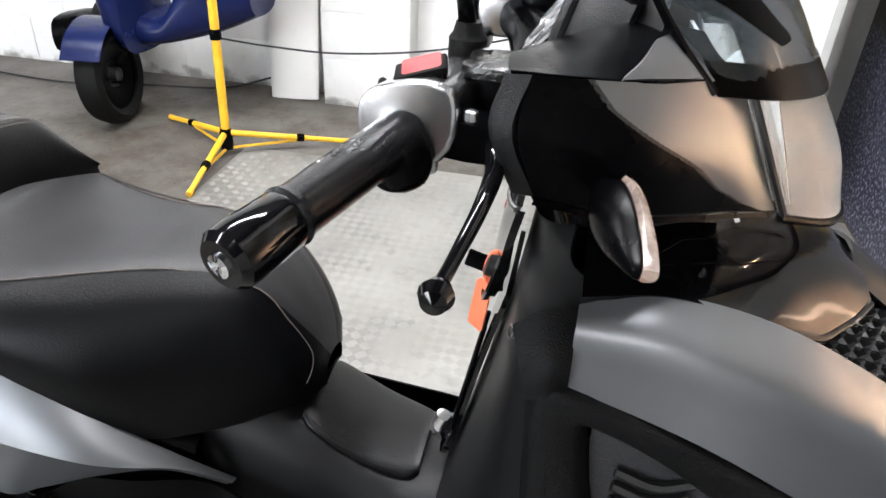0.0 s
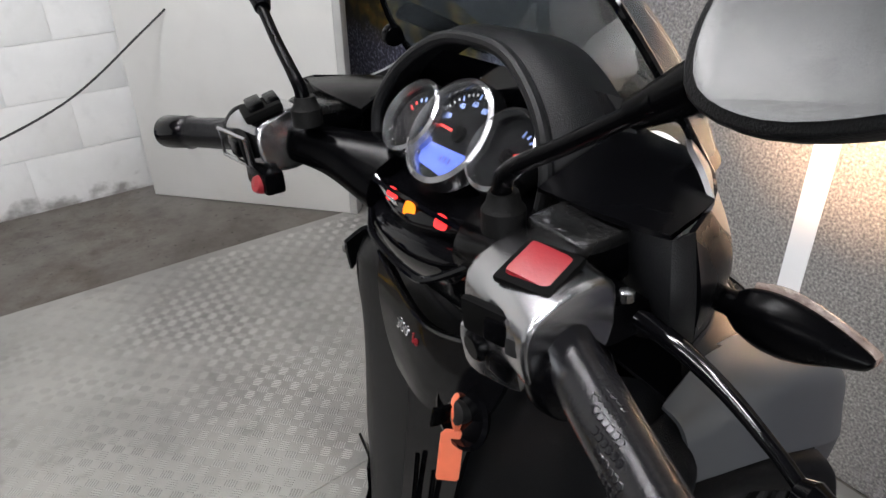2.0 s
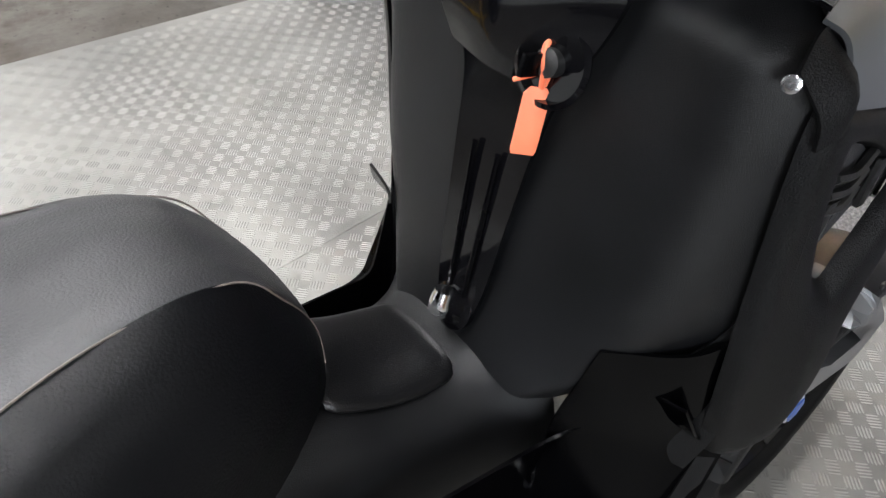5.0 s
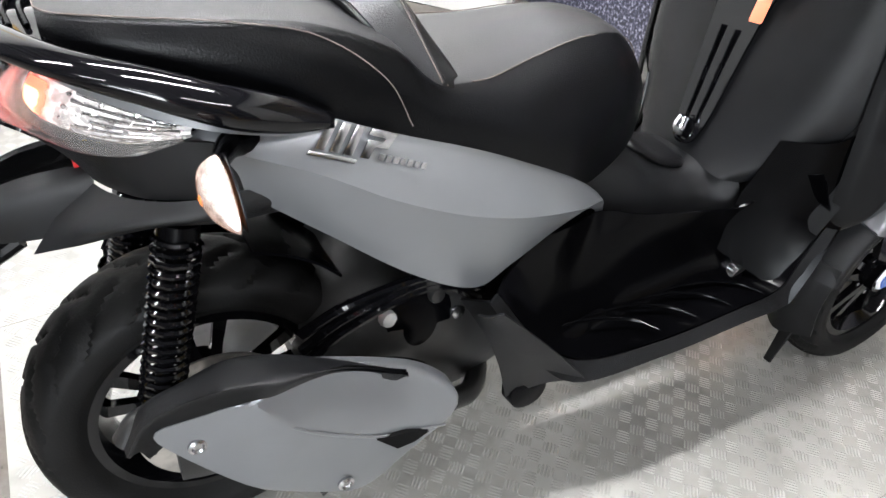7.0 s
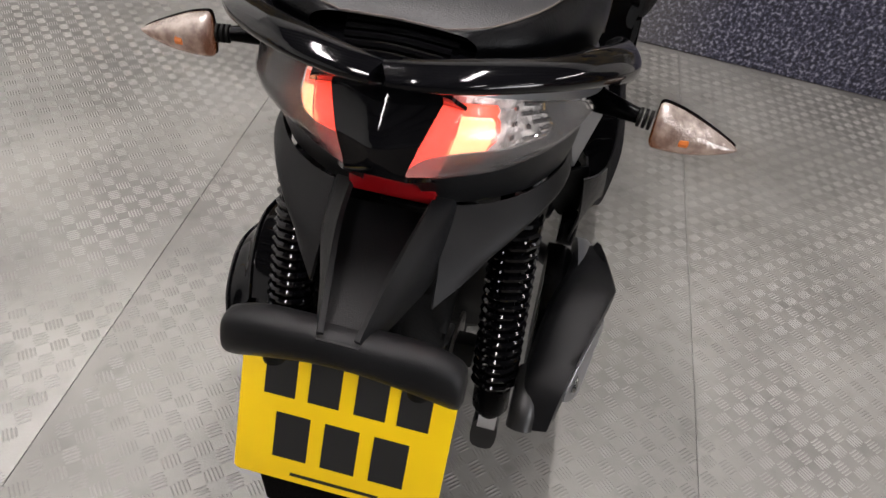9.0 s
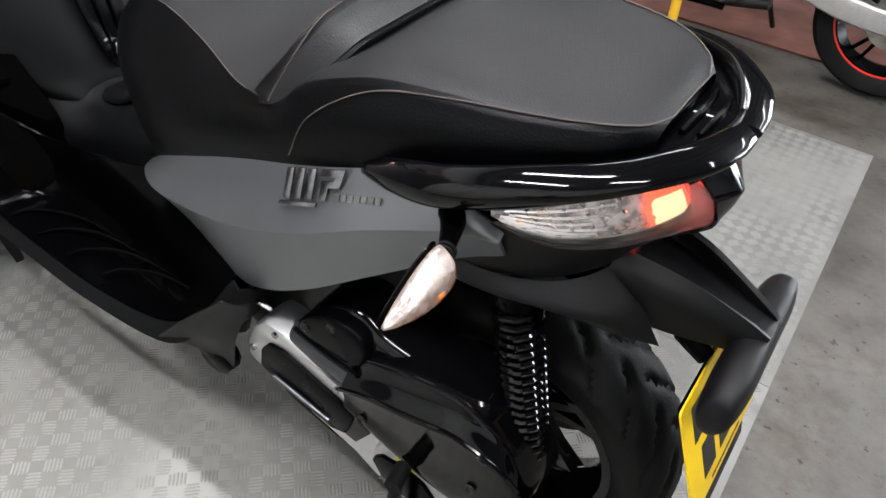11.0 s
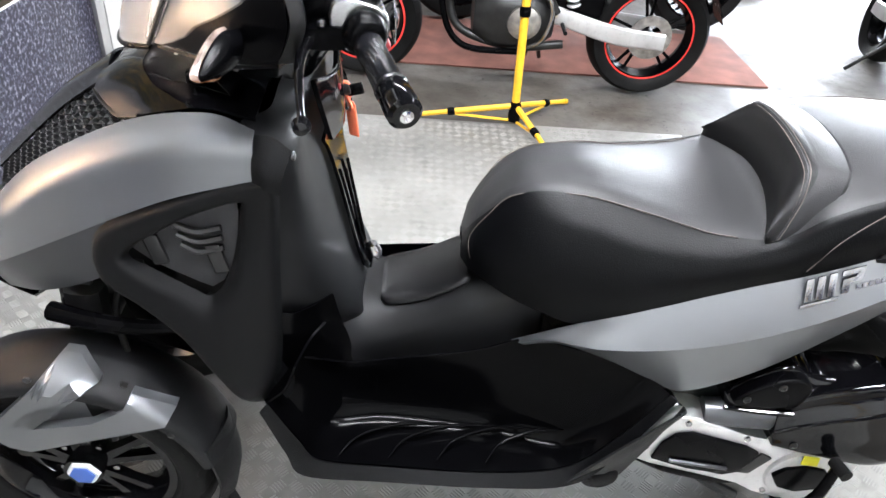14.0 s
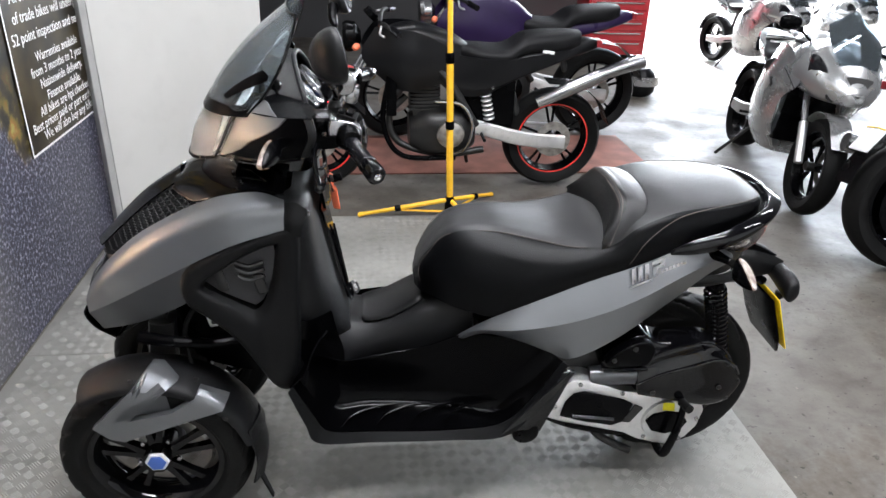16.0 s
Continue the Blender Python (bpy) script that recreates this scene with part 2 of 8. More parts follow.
CONCRETE = worn_concrete()
TREAD = mat("aluminium_tread_plate", (0.242, 0.237, 0.222), 0.52, 0.40, var=0.26, scale=2.2, bump=0.16, grain=260, stain=0.45, rvar=0.12)
TREADBAR = mat("worn_tread_bar", (0.255, 0.250, 0.236), 0.66, 0.24, var=0.22, scale=3.0, stain=0.35, rvar=0.12)
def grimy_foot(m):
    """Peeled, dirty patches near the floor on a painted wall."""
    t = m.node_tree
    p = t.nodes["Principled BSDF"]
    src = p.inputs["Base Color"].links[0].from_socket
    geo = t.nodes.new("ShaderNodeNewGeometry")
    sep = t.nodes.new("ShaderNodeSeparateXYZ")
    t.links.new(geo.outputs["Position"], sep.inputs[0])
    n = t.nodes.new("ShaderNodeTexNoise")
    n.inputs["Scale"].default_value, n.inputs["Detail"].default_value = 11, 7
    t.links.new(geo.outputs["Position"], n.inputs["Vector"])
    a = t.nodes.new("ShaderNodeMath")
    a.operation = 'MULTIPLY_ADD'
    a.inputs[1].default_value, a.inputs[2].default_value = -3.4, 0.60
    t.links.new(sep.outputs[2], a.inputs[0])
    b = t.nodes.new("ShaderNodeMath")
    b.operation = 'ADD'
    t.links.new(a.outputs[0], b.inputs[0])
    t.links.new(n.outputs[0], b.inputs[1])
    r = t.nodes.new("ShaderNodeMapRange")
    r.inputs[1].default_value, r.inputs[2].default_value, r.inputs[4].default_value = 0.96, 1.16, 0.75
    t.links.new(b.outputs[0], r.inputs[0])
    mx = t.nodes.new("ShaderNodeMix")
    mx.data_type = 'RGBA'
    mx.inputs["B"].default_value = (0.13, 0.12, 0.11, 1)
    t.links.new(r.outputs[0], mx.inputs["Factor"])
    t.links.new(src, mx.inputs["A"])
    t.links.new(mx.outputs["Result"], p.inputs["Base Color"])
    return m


# tone of the added far walls, kept dark so they bounce little light
DULLWALL = mat("dark_low_bounce_wall", (0.045, 0.045, 0.047), 0.7, var=0.1, scale=2)
CREAM = mat("cream_board", (0.56, 0.555, 0.535), 0.5, var=0.05, scale=2, stain=0.06)
EDGE = mat("grey_board_edge", (0.36, 0.36, 0.35), 0.5, var=0.08)
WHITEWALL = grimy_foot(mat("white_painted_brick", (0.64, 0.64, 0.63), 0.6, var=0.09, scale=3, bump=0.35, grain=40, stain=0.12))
CEIL = mat("grey_sheet_ceiling", (0.14, 0.14, 0.14), 0.6, var=0.1, scale=2)
CARPET = mat("red_brown_mat", (0.20, 0.085, 0.065), 0.9, var=0.25, scale=6, bump=0.6, grain=200)
REDPAINT = mat("red_tool_paint", (0.42, 0.02, 0.03), 0.35, coat=0.3)
PURPLE = mat("purple_paint", (0.022, 0.012, 0.05), 0.3, spec=0.3)
BLUEPAINT = mat("dark_blue_paint", (0.006, 0.011, 0.055), 0.25, spec=0.3)
SILVERBIKE = mat("silver_bike_paint", (0.46, 0.465, 0.47), 0.27, 0.75, var=0.04, scale=6)
REDRIM = mat("red_rim_tape", (0.75, 0.04, 0.03), 0.4)
SADDLE = mat("black_saddle", (0.005, 0.005, 0.006), 0.5, bump=0.3, spec=0.2)
CABLE = mat("black_cable", (0.01, 0.01, 0.01), 0.6)
SEMI = mat("half_gloss_black_plastic", (0.0008, 0.0008, 0.001), 0.17, var=0.2, spec=0.055, rvar=0.05)
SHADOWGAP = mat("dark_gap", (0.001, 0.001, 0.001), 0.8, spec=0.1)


# ---- mesh helpers ----
BASE = {}


def thing(name, base, label, category, group="", kind=""):
    ob = new(name)
    ob.location = base
    BASE[ob.name] = Vector(base)
    return tagged(ob, label, category, group, kind)


def finish(name, bm, material, sharp=35):
    bmesh.ops.recalc_face_normals(bm, faces=bm.faces)
    me = bpy.data.meshes.new(name)
    bm.to_mesh(me)
    bm.free()
    me.materials.append(material)
    me.shade_smooth()
    me.set_sharp_from_angle(angle=radians(sharp))
    return me


def part(name, bm, material, parent, label="", sharp=35):
    b = BASE[parent.name]
    bm.transform(Matrix.Translation(-b))
    ob = new(name, finish(name, bm, material, sharp))
    ob.parent = parent
    BASE[ob.name] = b
    return tagged(ob, label)


def single(name, bm, material, base, label, category="", group="", kind="", sharp=35):
    bm.transform(Matrix.Translation(-Vector(base)))
    ob = new(name, finish(name, bm, material, sharp))
    ob.location = base
    BASE[ob.name] = Vector(base)
    return tagged(ob, label, category, group, kind)


def spline(pts, n, closed=False):
    """Catmull-Rom through pts, n samples."""
    p = np.array([tuple(q) for q in pts], float)
    m = len(p)
    if m == 2:
        return p[0] + (p[1] - p[0]) * np.linspace(0, 1, n)[:, None]
    if closed:
        u = np.arange(n) * m / n
        i = np.floor(u).astype(int)
        a, b, c, d = p[(i - 1) % m], p[i % m], p[(i + 1) % m], p[(i + 2) % m]
    else:
        e = np.vstack([2 * p[0] - p[1], p, 2 * p[-1] - p[-2]])
        u = np.linspace(0, m - 1, n)
        i = np.minimum(np.floor(u).astype(int), m - 2)
        a, b, c, d = e[i], e[i + 1], e[i + 2], e[i + 3]
    t = (u - i)[:, None]
    return 0.5 * (2 * b + (c - a) * t + (2 * a - 5 * b + 4 * c - d) * t ** 2 + (3 * b - a - 3 * c + d) * t ** 3)


def surface(rows, nu, nv, closed=False):
    """Points of a smooth surface through rows of control points."""
    rows = [spline(r, nv, closed) for r in rows]
    return np.array([spline([r[j] for r in rows], nu) for j in range(nv)]).transpose(1, 0, 2)


def grid_bm(g, closed=False, caps=False, bm=None):
    bm = bm or bmesh.new()
    nu, nv = g.shape[:2]
    v = [[bm.verts.new(g[i, j]) for j in range(nv)] for i in range(nu)]
    for i in range(nu - 1):
        for j in range(nv if closed else nv - 1):
            k = (j + 1) % nv
            bm.faces.new((v[i][j], v[i + 1][j], v[i + 1][k], v[i][k]))
    if caps:
        bm.faces.new(v[0])
        bm.faces.new(v[-1][::-1])
    return bm


def skin(rows, nu=24, nv=12, thick=0.004):
    bm = grid_bm(surface(rows, nu, nv))
    bmesh.ops.recalc_face_normals(bm, faces=bm.faces)
    if thick:
        bmesh.ops.solidify(bm, geom=bm.faces[:], thickness=thick)
    return bm


def loft(rings, nu=24, nv=24, bm=None):
    return grid_bm(surface(rings, nu, nv, True), True, True, bm)


def tube(path, r, n=10, smooth=0, bm=None):
    """A round bar along a path; r: one radius or one for each point."""
    p = np.array([tuple(q) for q in path], float)
    rs = np.full(len(p), r, float) if np.isscalar(r) else np.array(r, float)
    if smooth:
        rs = np.interp(np.linspace(0, 1, smooth), np.linspace(0, 1, len(p)), rs)
        p = spline(p, smooth)
    t = np.gradient(p, axis=0)
    t /= np.linalg.norm(t, axis=1)[:, None] + 1e-9
    up = np.array([0, 0, 1.0]) if abs(t[0][2]) < 0.8 else np.array([1.0, 0, 0])
    rings = []
    a = np.cross(t[0], up)
    for i in range(len(p)):
        a = a - t[i] * (a @ t[i])
        a /= np.linalg.norm(a)
        b = np.cross(t[i], a)
        w = np.arange(n) * 2 * np.pi / n
        rings.append(p[i] + rs[i] * (np.cos(w)[:, None] * a + np.sin(w)[:, None] * b))
    return grid_bm(np.array(rings), True, True, bm)


def frame_of(axis):
    z = Vector(axis).normalized()
    return z.to_track_quat('Z', 'Y').to_matrix()


def lathe(profile, centre, axis=(0, 1, 0), n=40, bm=None, ring=False):
    """Turned shape: profile of (radius, height) along axis; ring: the profile closes on itself."""
    q = frame_of(axis)
    w = np.arange(n) * 2 * np.pi / n
    g = np.array([[tuple(Vector(centre) + q @ Vector((r * math.cos(a), r * math.sin(a), h))) for a in w] for r, h in profile])
    if ring:
        g = np.concatenate([g, g[:1]])
    bm2 = grid_bm(g, True, not ring, bm)
    if ring:
        bmesh.ops.remove_doubles(bm2, verts=bm2.verts, dist=1e-6)
    return bm2


def prism(outline, y0, y1, bevel=0.0, axes="xz", bm=None, seg=2):
    """A plate with that outline in the plane of axes, from y0 to y1 on the third axis."""
    bm = bm or bmesh.new()
    k = ["xyz".index(c) for c in axes]
    o = 3 - sum(k)

    def at(p, h):
        c = [0, 0, 0]
        c[k[0]], c[k[1]], c[o] = p[0], p[1], h
        return bm.verts.new(c)
    a, b = [at(p, y0) for p in outline], [at(p, y1) for p in outline]
    n = len(a)
    faces = [bm.faces.new(a), bm.faces.new(b[::-1])]
    faces += [bm.faces.new((a[i], b[i], b[(i + 1) % n], a[(i + 1) % n])) for i in range(n)]
    if bevel:
        es = {e for f in faces for e in f.edges}
        bmesh.ops.bevel(bm, geom=list(es), offset=bevel, segments=seg, affect='EDGES', profile=0.6)
    return bm


def box(x0, x1, y0, y1, z0, z1, bevel=0.0, bm=None):
    return prism([(x0, z0), (x1, z0), (x1, z1), (x0, z1)], y0, y1, bevel, "xz", bm)


def chaikin(outline, times=2):
    p = np.array(outline, float)
    for _ in range(times):
        q = np.roll(p, -1, 0)
        p = np.stack([0.75 * p + 0.25 * q, 0.25 * p + 0.75 * q], 1).reshape(-1, 2)
    return p


def pebble(outline, y0, y1, rnd, bulge=0.0, axes="xz"):
    """A moulded cover: outline with softened corners, from y0 out to y1, its rim rounded by rnd, its face swelling by bulge."""
    p = chaikin(outline)
    if np.sum(p[:, 0] * np.roll(p[:, 1], -1) - np.roll(p[:, 0], -1) * p[:, 1]) < 0:
        p = p[::-1]
    t = np.roll(p, -1, 0) - np.roll(p, 1, 0)
    n = np.stack([-t[:, 1], t[:, 0]], 1)
    n /= np.linalg.norm(n, axis=1)[:, None] + 1e-9
    sg = 1 if y1 > y0 else -1
    c = p.mean(0)
    k = ["xyz".index(a) for a in axes]
    o = 3 - sum(k)
    rings = [(p, y0)]
    for a in (0, 30, 60, 90):
        rings.append((p + n * rnd * (1 - math.cos(radians(a))), y1 - sg * rnd * (1 - math.sin(radians(a)))))
    inner = rings[-1][0]
    for f in (0.25, 0.5, 0.75, 0.97):
        rings.append((inner + (c - inner) * f, y1 + sg * bulge * math.sin(f * math.pi / 2)))
    g = np.zeros((len(rings), len(p), 3))
    for i, (q, h) in enumerate(rings):
        g[i, :, k[0]], g[i, :, k[1]], g[i, :, o] = q[:, 0], q[:, 1], h
    return grid_bm(g, True, True)


def placed(bm, m):
    bm.transform(m)
    return bm


def block(centre, size, m3=None, bevel=0.002):
    """A bevelled block of that size, turned by m3, at centre."""
    sx, sy, sz = (s / 2 for s in size)
    bm = box(-sx, sx, -sy, sy, -sz, sz, bevel)
    m = Matrix.Translation(centre) @ (m3.to_4x4() if m3 else Matrix())
    bm.transform(m)
    return bm


def mirrored(pts, s):
    return [(p[0], p[1] * s, p[2]) for p in pts]


def words(name, text, size, material, m, parent=None, align='LEFT', extrude=0.0004):
    """Flat lettering as a mesh, lying in the local x-y plane of m."""
    cu = bpy.data.curves.new(name, 'FONT')
    cu.body, cu.size, cu.align_x, cu.extrude, cu.resolution_u = text, size, align, extrude, 2
    tmp = bpy.data.objects.new(name, cu)
    scene.collection.objects.link(tmp)
    me = bpy.data.meshes.new_from_object(tmp.evaluated_get(bpy.context.evaluated_depsgraph_get()))
    bpy.data.objects.remove(tmp)
    bpy.data.curves.remove(cu)
    me.materials.clear()
    me.materials.append(material)
    if parent:
        me.transform(Matrix.Translation(-BASE[parent.name]) @ m)
    else:
        me.transform(m)
    ob = new(name, me)
    if parent:
        ob.parent = parent
        BASE[ob.name] = BASE[parent.name]
    return ob


# ---- the large structure ----
def poster_material():
    m = bpy.data.materials.new("printed_road_poster")
    m.use_nodes = True
    t = m.node_tree
    p = t.nodes["Principled BSDF"]
    tc = t.nodes.new("ShaderNodeTexCoord")
    sep = t.nodes.new("ShaderNodeSeparateXYZ")
    t.links.new(tc.outputs["Object"], sep.inputs[0])

    def noise_tex(scale, detail=6):
        n = t.nodes.new("ShaderNodeTexNoise")
        n.inputs["Scale"].default_value, n.inputs["Detail"].default_value = scale, detail
        t.links.new(tc.outputs["Object"], n.inputs["Vector"])
        return n.outputs[0]

    def ramp(src, stops):
        r = t.nodes.new("ShaderNodeValToRGB")
        while len(r.color_ramp.elements) < len(stops):
            r.color_ramp.elements.new(0.5)
        for e, (pos, col) in zip(r.color_ramp.elements, stops):
            e.position, e.color = pos, (*col, 1)
        t.links.new(src, r.inputs[0])
        return r.outputs[0]

    def math_node(op, a, b=None):
        n = t.nodes.new("ShaderNodeMath")
        n.operation = op
        for k, v in enumerate((a, b)):
            if v is None:
                continue
            if isinstance(v, (int, float)):
                n.inputs[k].default_value = v
            else:
                t.links.new(v, n.inputs[k])
        return n.outputs[0]

    def mix(fac, a, b):
        n = t.nodes.new("ShaderNodeMix")
        n.data_type = 'RGBA'
        t.links.new(fac, n.inputs["Factor"])
        t.links.new(a, n.inputs["A"])
        t.links.new(b, n.inputs["B"])
        return n.outputs["Result"]
    y, z = sep.outputs[1], sep.outputs[2]
    grain = noise_tex(160, 4)
    stones = noise_tex(75, 5)
    shade = noise_tex(1.4, 3)
    # print grain; the warm, lighter middle also has headlight glow in its colour
    warm = ramp(grain, [(0.34, (0.12, 0.116, 0.116)), (0.47, (0.21, 0.20, 0.19)), (0.6, (0.30, 0.285, 0.27)), (0.7, (0.42, 0.40, 0.38))])
    cold = ramp(stones, [(0.36, (0.006, 0.007, 0.014)), (0.47, (0.026, 0.027, 0.048)), (0.56, (0.085, 0.086, 0.125)), (0.66, (0.30, 0.30, 0.35))])
    side = math_node('ABSOLUTE', math_node('SUBTRACT', y, 0.25))
    smooth = t.nodes.new("ShaderNodeMapRange")
    smooth.inputs[1].default_value, smooth.inputs[2].default_value = 0.35, 1.1
    t.links.new(math_node('ADD', side, math_node('MULTIPLY', shade, 0.25)), smooth.inputs[0])
    road = mix(smooth.outputs[0], warm, cold)
    leaves = ramp(noise_tex(16, 9), [(0.36, (0.006, 0.006, 0.005)), (0.47, (0.05, 0.035, 0.012)), (0.55, (0.17, 0.13, 0.02)), (0.63, (0.26, 0.11, 0.02)), (0.72, (0.30, 0.30, 0.08))])
    dark = ramp(noise_tex(2.3, 2), [(0.38, (0.05, 0.05, 0.05)), (0.62, (0.9, 0.9, 0.9))])
    mul = t.nodes.new("ShaderNodeMix")
    mul.data_type, mul.blend_type = 'RGBA', 'MULTIPLY'
    mul.inputs["Factor"].default_value = 1.0
    t.links.new(leaves, mul.inputs["A"])
    t.links.new(dark, mul.inputs["B"])
    edge = math_node('ADD', math_node('MULTIPLY', math_node('MINIMUM', math_node('MULTIPLY', math_node('SUBTRACT', 1.25, side), 1.1), 1.3), 1.0), 0.55)
    edge = math_node('MAXIMUM', edge, 0.62)
    wob = math_node('ADD', z, math_node('MULTIPLY', noise_tex(7, 5), 0.22))
    fac = t.nodes.new("ShaderNodeMapRange")
    fac.inputs[1].default_value, fac.inputs[2].default_value = 0.10, 0.16
    t.links.new(math_node('SUBTRACT', wob, edge), fac.inputs[0])
    t.links.new(mix(fac.outputs[0], road, mul.outputs["Result"]), p.inputs["Base Color"])
    p.inputs["Roughness"].default_value = 0.38
    return m


POSTER = poster_material()

floor = single("floor", box(-40, 30, -60, 30, -0.15, -0.004), CONCRETE, (0, 0, 0), "worn grey workshop concrete floor with stains", kind="structure")
for y0, y1, y2, y3 in ((-1.812, -1.812, -0.5912, -0.5912), (-0.5898, -0.5898, 0.5368, 0.7444), (0.5382, 0.7458, 1.90, 1.90)):
    b = BASE[floor.name]
    plate = part("tread_plate", prism([(-0.30, y0), (2.12, y1), (2.12, y3), (-0.30, y2)], -0.0035, 0.0, 0.0008, "xy"), TREAD, floor, "dull aluminium tread plate laid over concrete")


def tread_bars():
    """Raised bars in groups of five, turned by quarter turns like a chequer."""
    pitch, half, wide, high = 0.039, 0.0158, 0.0023, 0.00105
    prof = np.array([(-1, 0, 0), (-0.72, 1, 0), (0.72, 1, 0), (1, 0, 0), (0.72, -1, 0), (-0.72, -1, 0), (-0.62, 0, 1), (0.62, 0, 1)], float) * (half, wide, high)
    tri = [(0, 6, 1), (1, 6, 7, 2), (2, 7, 3), (3, 7, 4), (4, 7, 6, 5), (5, 6, 0)]
    verts, faces = [], []
    k = 0
    for i in range(int(2.40 / pitch)):
        for j in range(int(3.68 / pitch)):
            cx, cy = -0.29 + (i + 0.5) * pitch, -1.80 + (j + 0.5) * pitch
            if min(abs(cy + 0.59), abs(cy - 0.563 - 0.086 * cx)) < 0.012:
                continue
            a = math.pi / 4 if (i + j) % 2 else -math.pi / 4
            c, s = math.cos(a), math.sin(a)
            for o in (-2, -1, 0, 1, 2):
                f = 1.0 - 0.10 * abs(o)
                q = prof * (f, 1, 1) + (0, o * 0.0066, 0)
                verts.append(np.stack([cx + c * q[:, 0] - s * q[:, 1], cy + s * q[:, 0] + c * q[:, 1], q[:, 2]], 1))
                faces += [tuple(v + k for v in f4) for f4 in tri]
                k += 8
    me = bpy.data.meshes.new("tread_bars")
    me.from_pydata(np.concatenate(verts), [], faces)
    me.materials.append(TREADBAR)
    ob = new("tread_bars", me)
    ob.parent = floor
    return tagged(ob, "raised five-bar pattern of the aluminium plates", kind="stuff")


tread_bars()

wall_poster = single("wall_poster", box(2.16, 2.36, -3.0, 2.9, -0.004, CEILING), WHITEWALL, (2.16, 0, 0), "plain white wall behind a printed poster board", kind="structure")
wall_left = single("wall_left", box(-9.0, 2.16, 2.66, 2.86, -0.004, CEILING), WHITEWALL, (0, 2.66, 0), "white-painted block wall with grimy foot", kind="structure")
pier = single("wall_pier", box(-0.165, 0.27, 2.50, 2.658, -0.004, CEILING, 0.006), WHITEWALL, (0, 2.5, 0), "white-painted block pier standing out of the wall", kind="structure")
def wall_blocks():
    """Painted blocks standing a little proud of the joints on wall and pier."""
    meshes = {}

    def one(parent, x, y, z, w, h):
        key = (round(w, 3), round(h, 3))
        if key not in meshes:
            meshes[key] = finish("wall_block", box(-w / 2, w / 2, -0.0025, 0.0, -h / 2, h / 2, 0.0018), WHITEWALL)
        ob = new("wall_block", meshes[key])
        ob.location = Vector((x, y, z)) - BASE[parent.name]
        ob.parent = parent
    for row in range(10):
        z = 0.012 + row * 0.222 + 0.107
        for col in range(12):
            x = -3.0 + col * 0.447 + (0.2235 if row % 2 else 0.0)
            if abs(x - 0.05) > 0.36:
                one(wall_left, x, 2.6595, z, 0.4435, 0.2185)
        one(pier, 0.0525, 2.4995, z, 0.425, 0.2185)


wall_blocks()
# added far walls and lintel, out of view, that hold back fill light
wall_back = single("wall_back", box(-9.2, -9.0, -7.4, 2.86, -0.004, CEILING), DULLWALL, (-9, 0, 0), "unseen dark wall added to close the workshop", kind="structure")
single("wall_door", box(-2.35, 3.4, -7.6, -7.4, -0.004, CEILING), DULLWALL, (0, -7.4, 0), "grey workshop wall beside the open roller door", kind="structure")
single("wall_lintel", box(-9.0, -2.35, -7.6, -7.4, 2.9, CEILING), DULLWALL, (-5, -7.4, 2.9), "unseen dark lintel added over the open roller door", kind="structure")
wall_side = single("wall_side", box(3.2, 3.4, -7.4, -3.0, -0.004, CEILING), DULLWALL, (3.2, -5, 0), "unseen dark wall added to close the workshop", kind="structure")
wall_nib = single("wall_nib", box(2.36, 3.2, -3.2, -3.0, -0.004, CEILING), DULLWALL, (2.7, -3.0, 0), "unseen dark wall added to close the workshop", kind="structure")


def ceiling_bm():
    bm = box(-9.2, 3.4, -7.6, 2.86, CEILING, CEILING + 0.1)
    for i in range(30):
        x = -9.0 + i * 0.42
        box(x, x + 0.12, -7.4, 2.66, CEILING - 0.06, CEILING - 0.002, 0.0, bm)
    return bm


ceiling = single("ceiling", ceiling_bm(), CEIL, (0, 0, CEILING), "grey sheet ceiling with ribs", kind="structure")
ceiling.data.materials.append(mat("dark_roof_beam", (0.035, 0.035, 0.037), 0.5, var=0.2))
for poly in ceiling.data.polygons:
    if poly.center.z < -0.001 and poly.index >= 6:
        poly.material_index = 1
for tx, ty, watts in TUBES:
    lampo = thing("ceiling_light", (tx, ty, CEILING - 0.06), "white fluorescent batten light on the ceiling", "light", "ceiling lights")
    part("batten", box(tx - 0.78, tx + 0.78, ty - 0.05, ty + 0.05, CEILING - 0.115, CEILING - 0.062, 0.006), CREAM, lampo)

poster = single("poster", box(2.128, 2.14, -2.02, 2.35, 0.0, 2.4), POSTER, (2.14, 0, 0), "large printed poster of a road and autumn trees", "poster")
part("printed_line", box(2.1262, 2.1278, 0.178, 0.232, 0.004, 0.885), WHITEINK, poster, "printed white road line")
part("printed_line", box(2.1262, 2.1278, 0.196, 0.228, 0.955, 1.35), WHITEINK, poster, "printed white road line")

panel = single("text_board", box(2.1225, 2.1265, -1.80, -0.99, 0.60, 1.62, 0.001), mat("dark_text_panel", (0.014, 0.012, 0.010), 0.35, var=0.5, scale=6, second=(0.06, 0.045, 0.02)), (2.1265, -1.4, 0.6), "dark printed notice with white lettering on the poster", "notice")
for (ya, yb, za, zb) in ((-1.80, -0.99, 0.600, 0.608), (-1.80, -1.792, 0.608, 1.62), (-0.998, -0.99, 0.608, 1.62)):
    part("border_line", box(2.1210, 2.1222, ya, yb, za, zb), WHITEINK, panel, "thin white border")
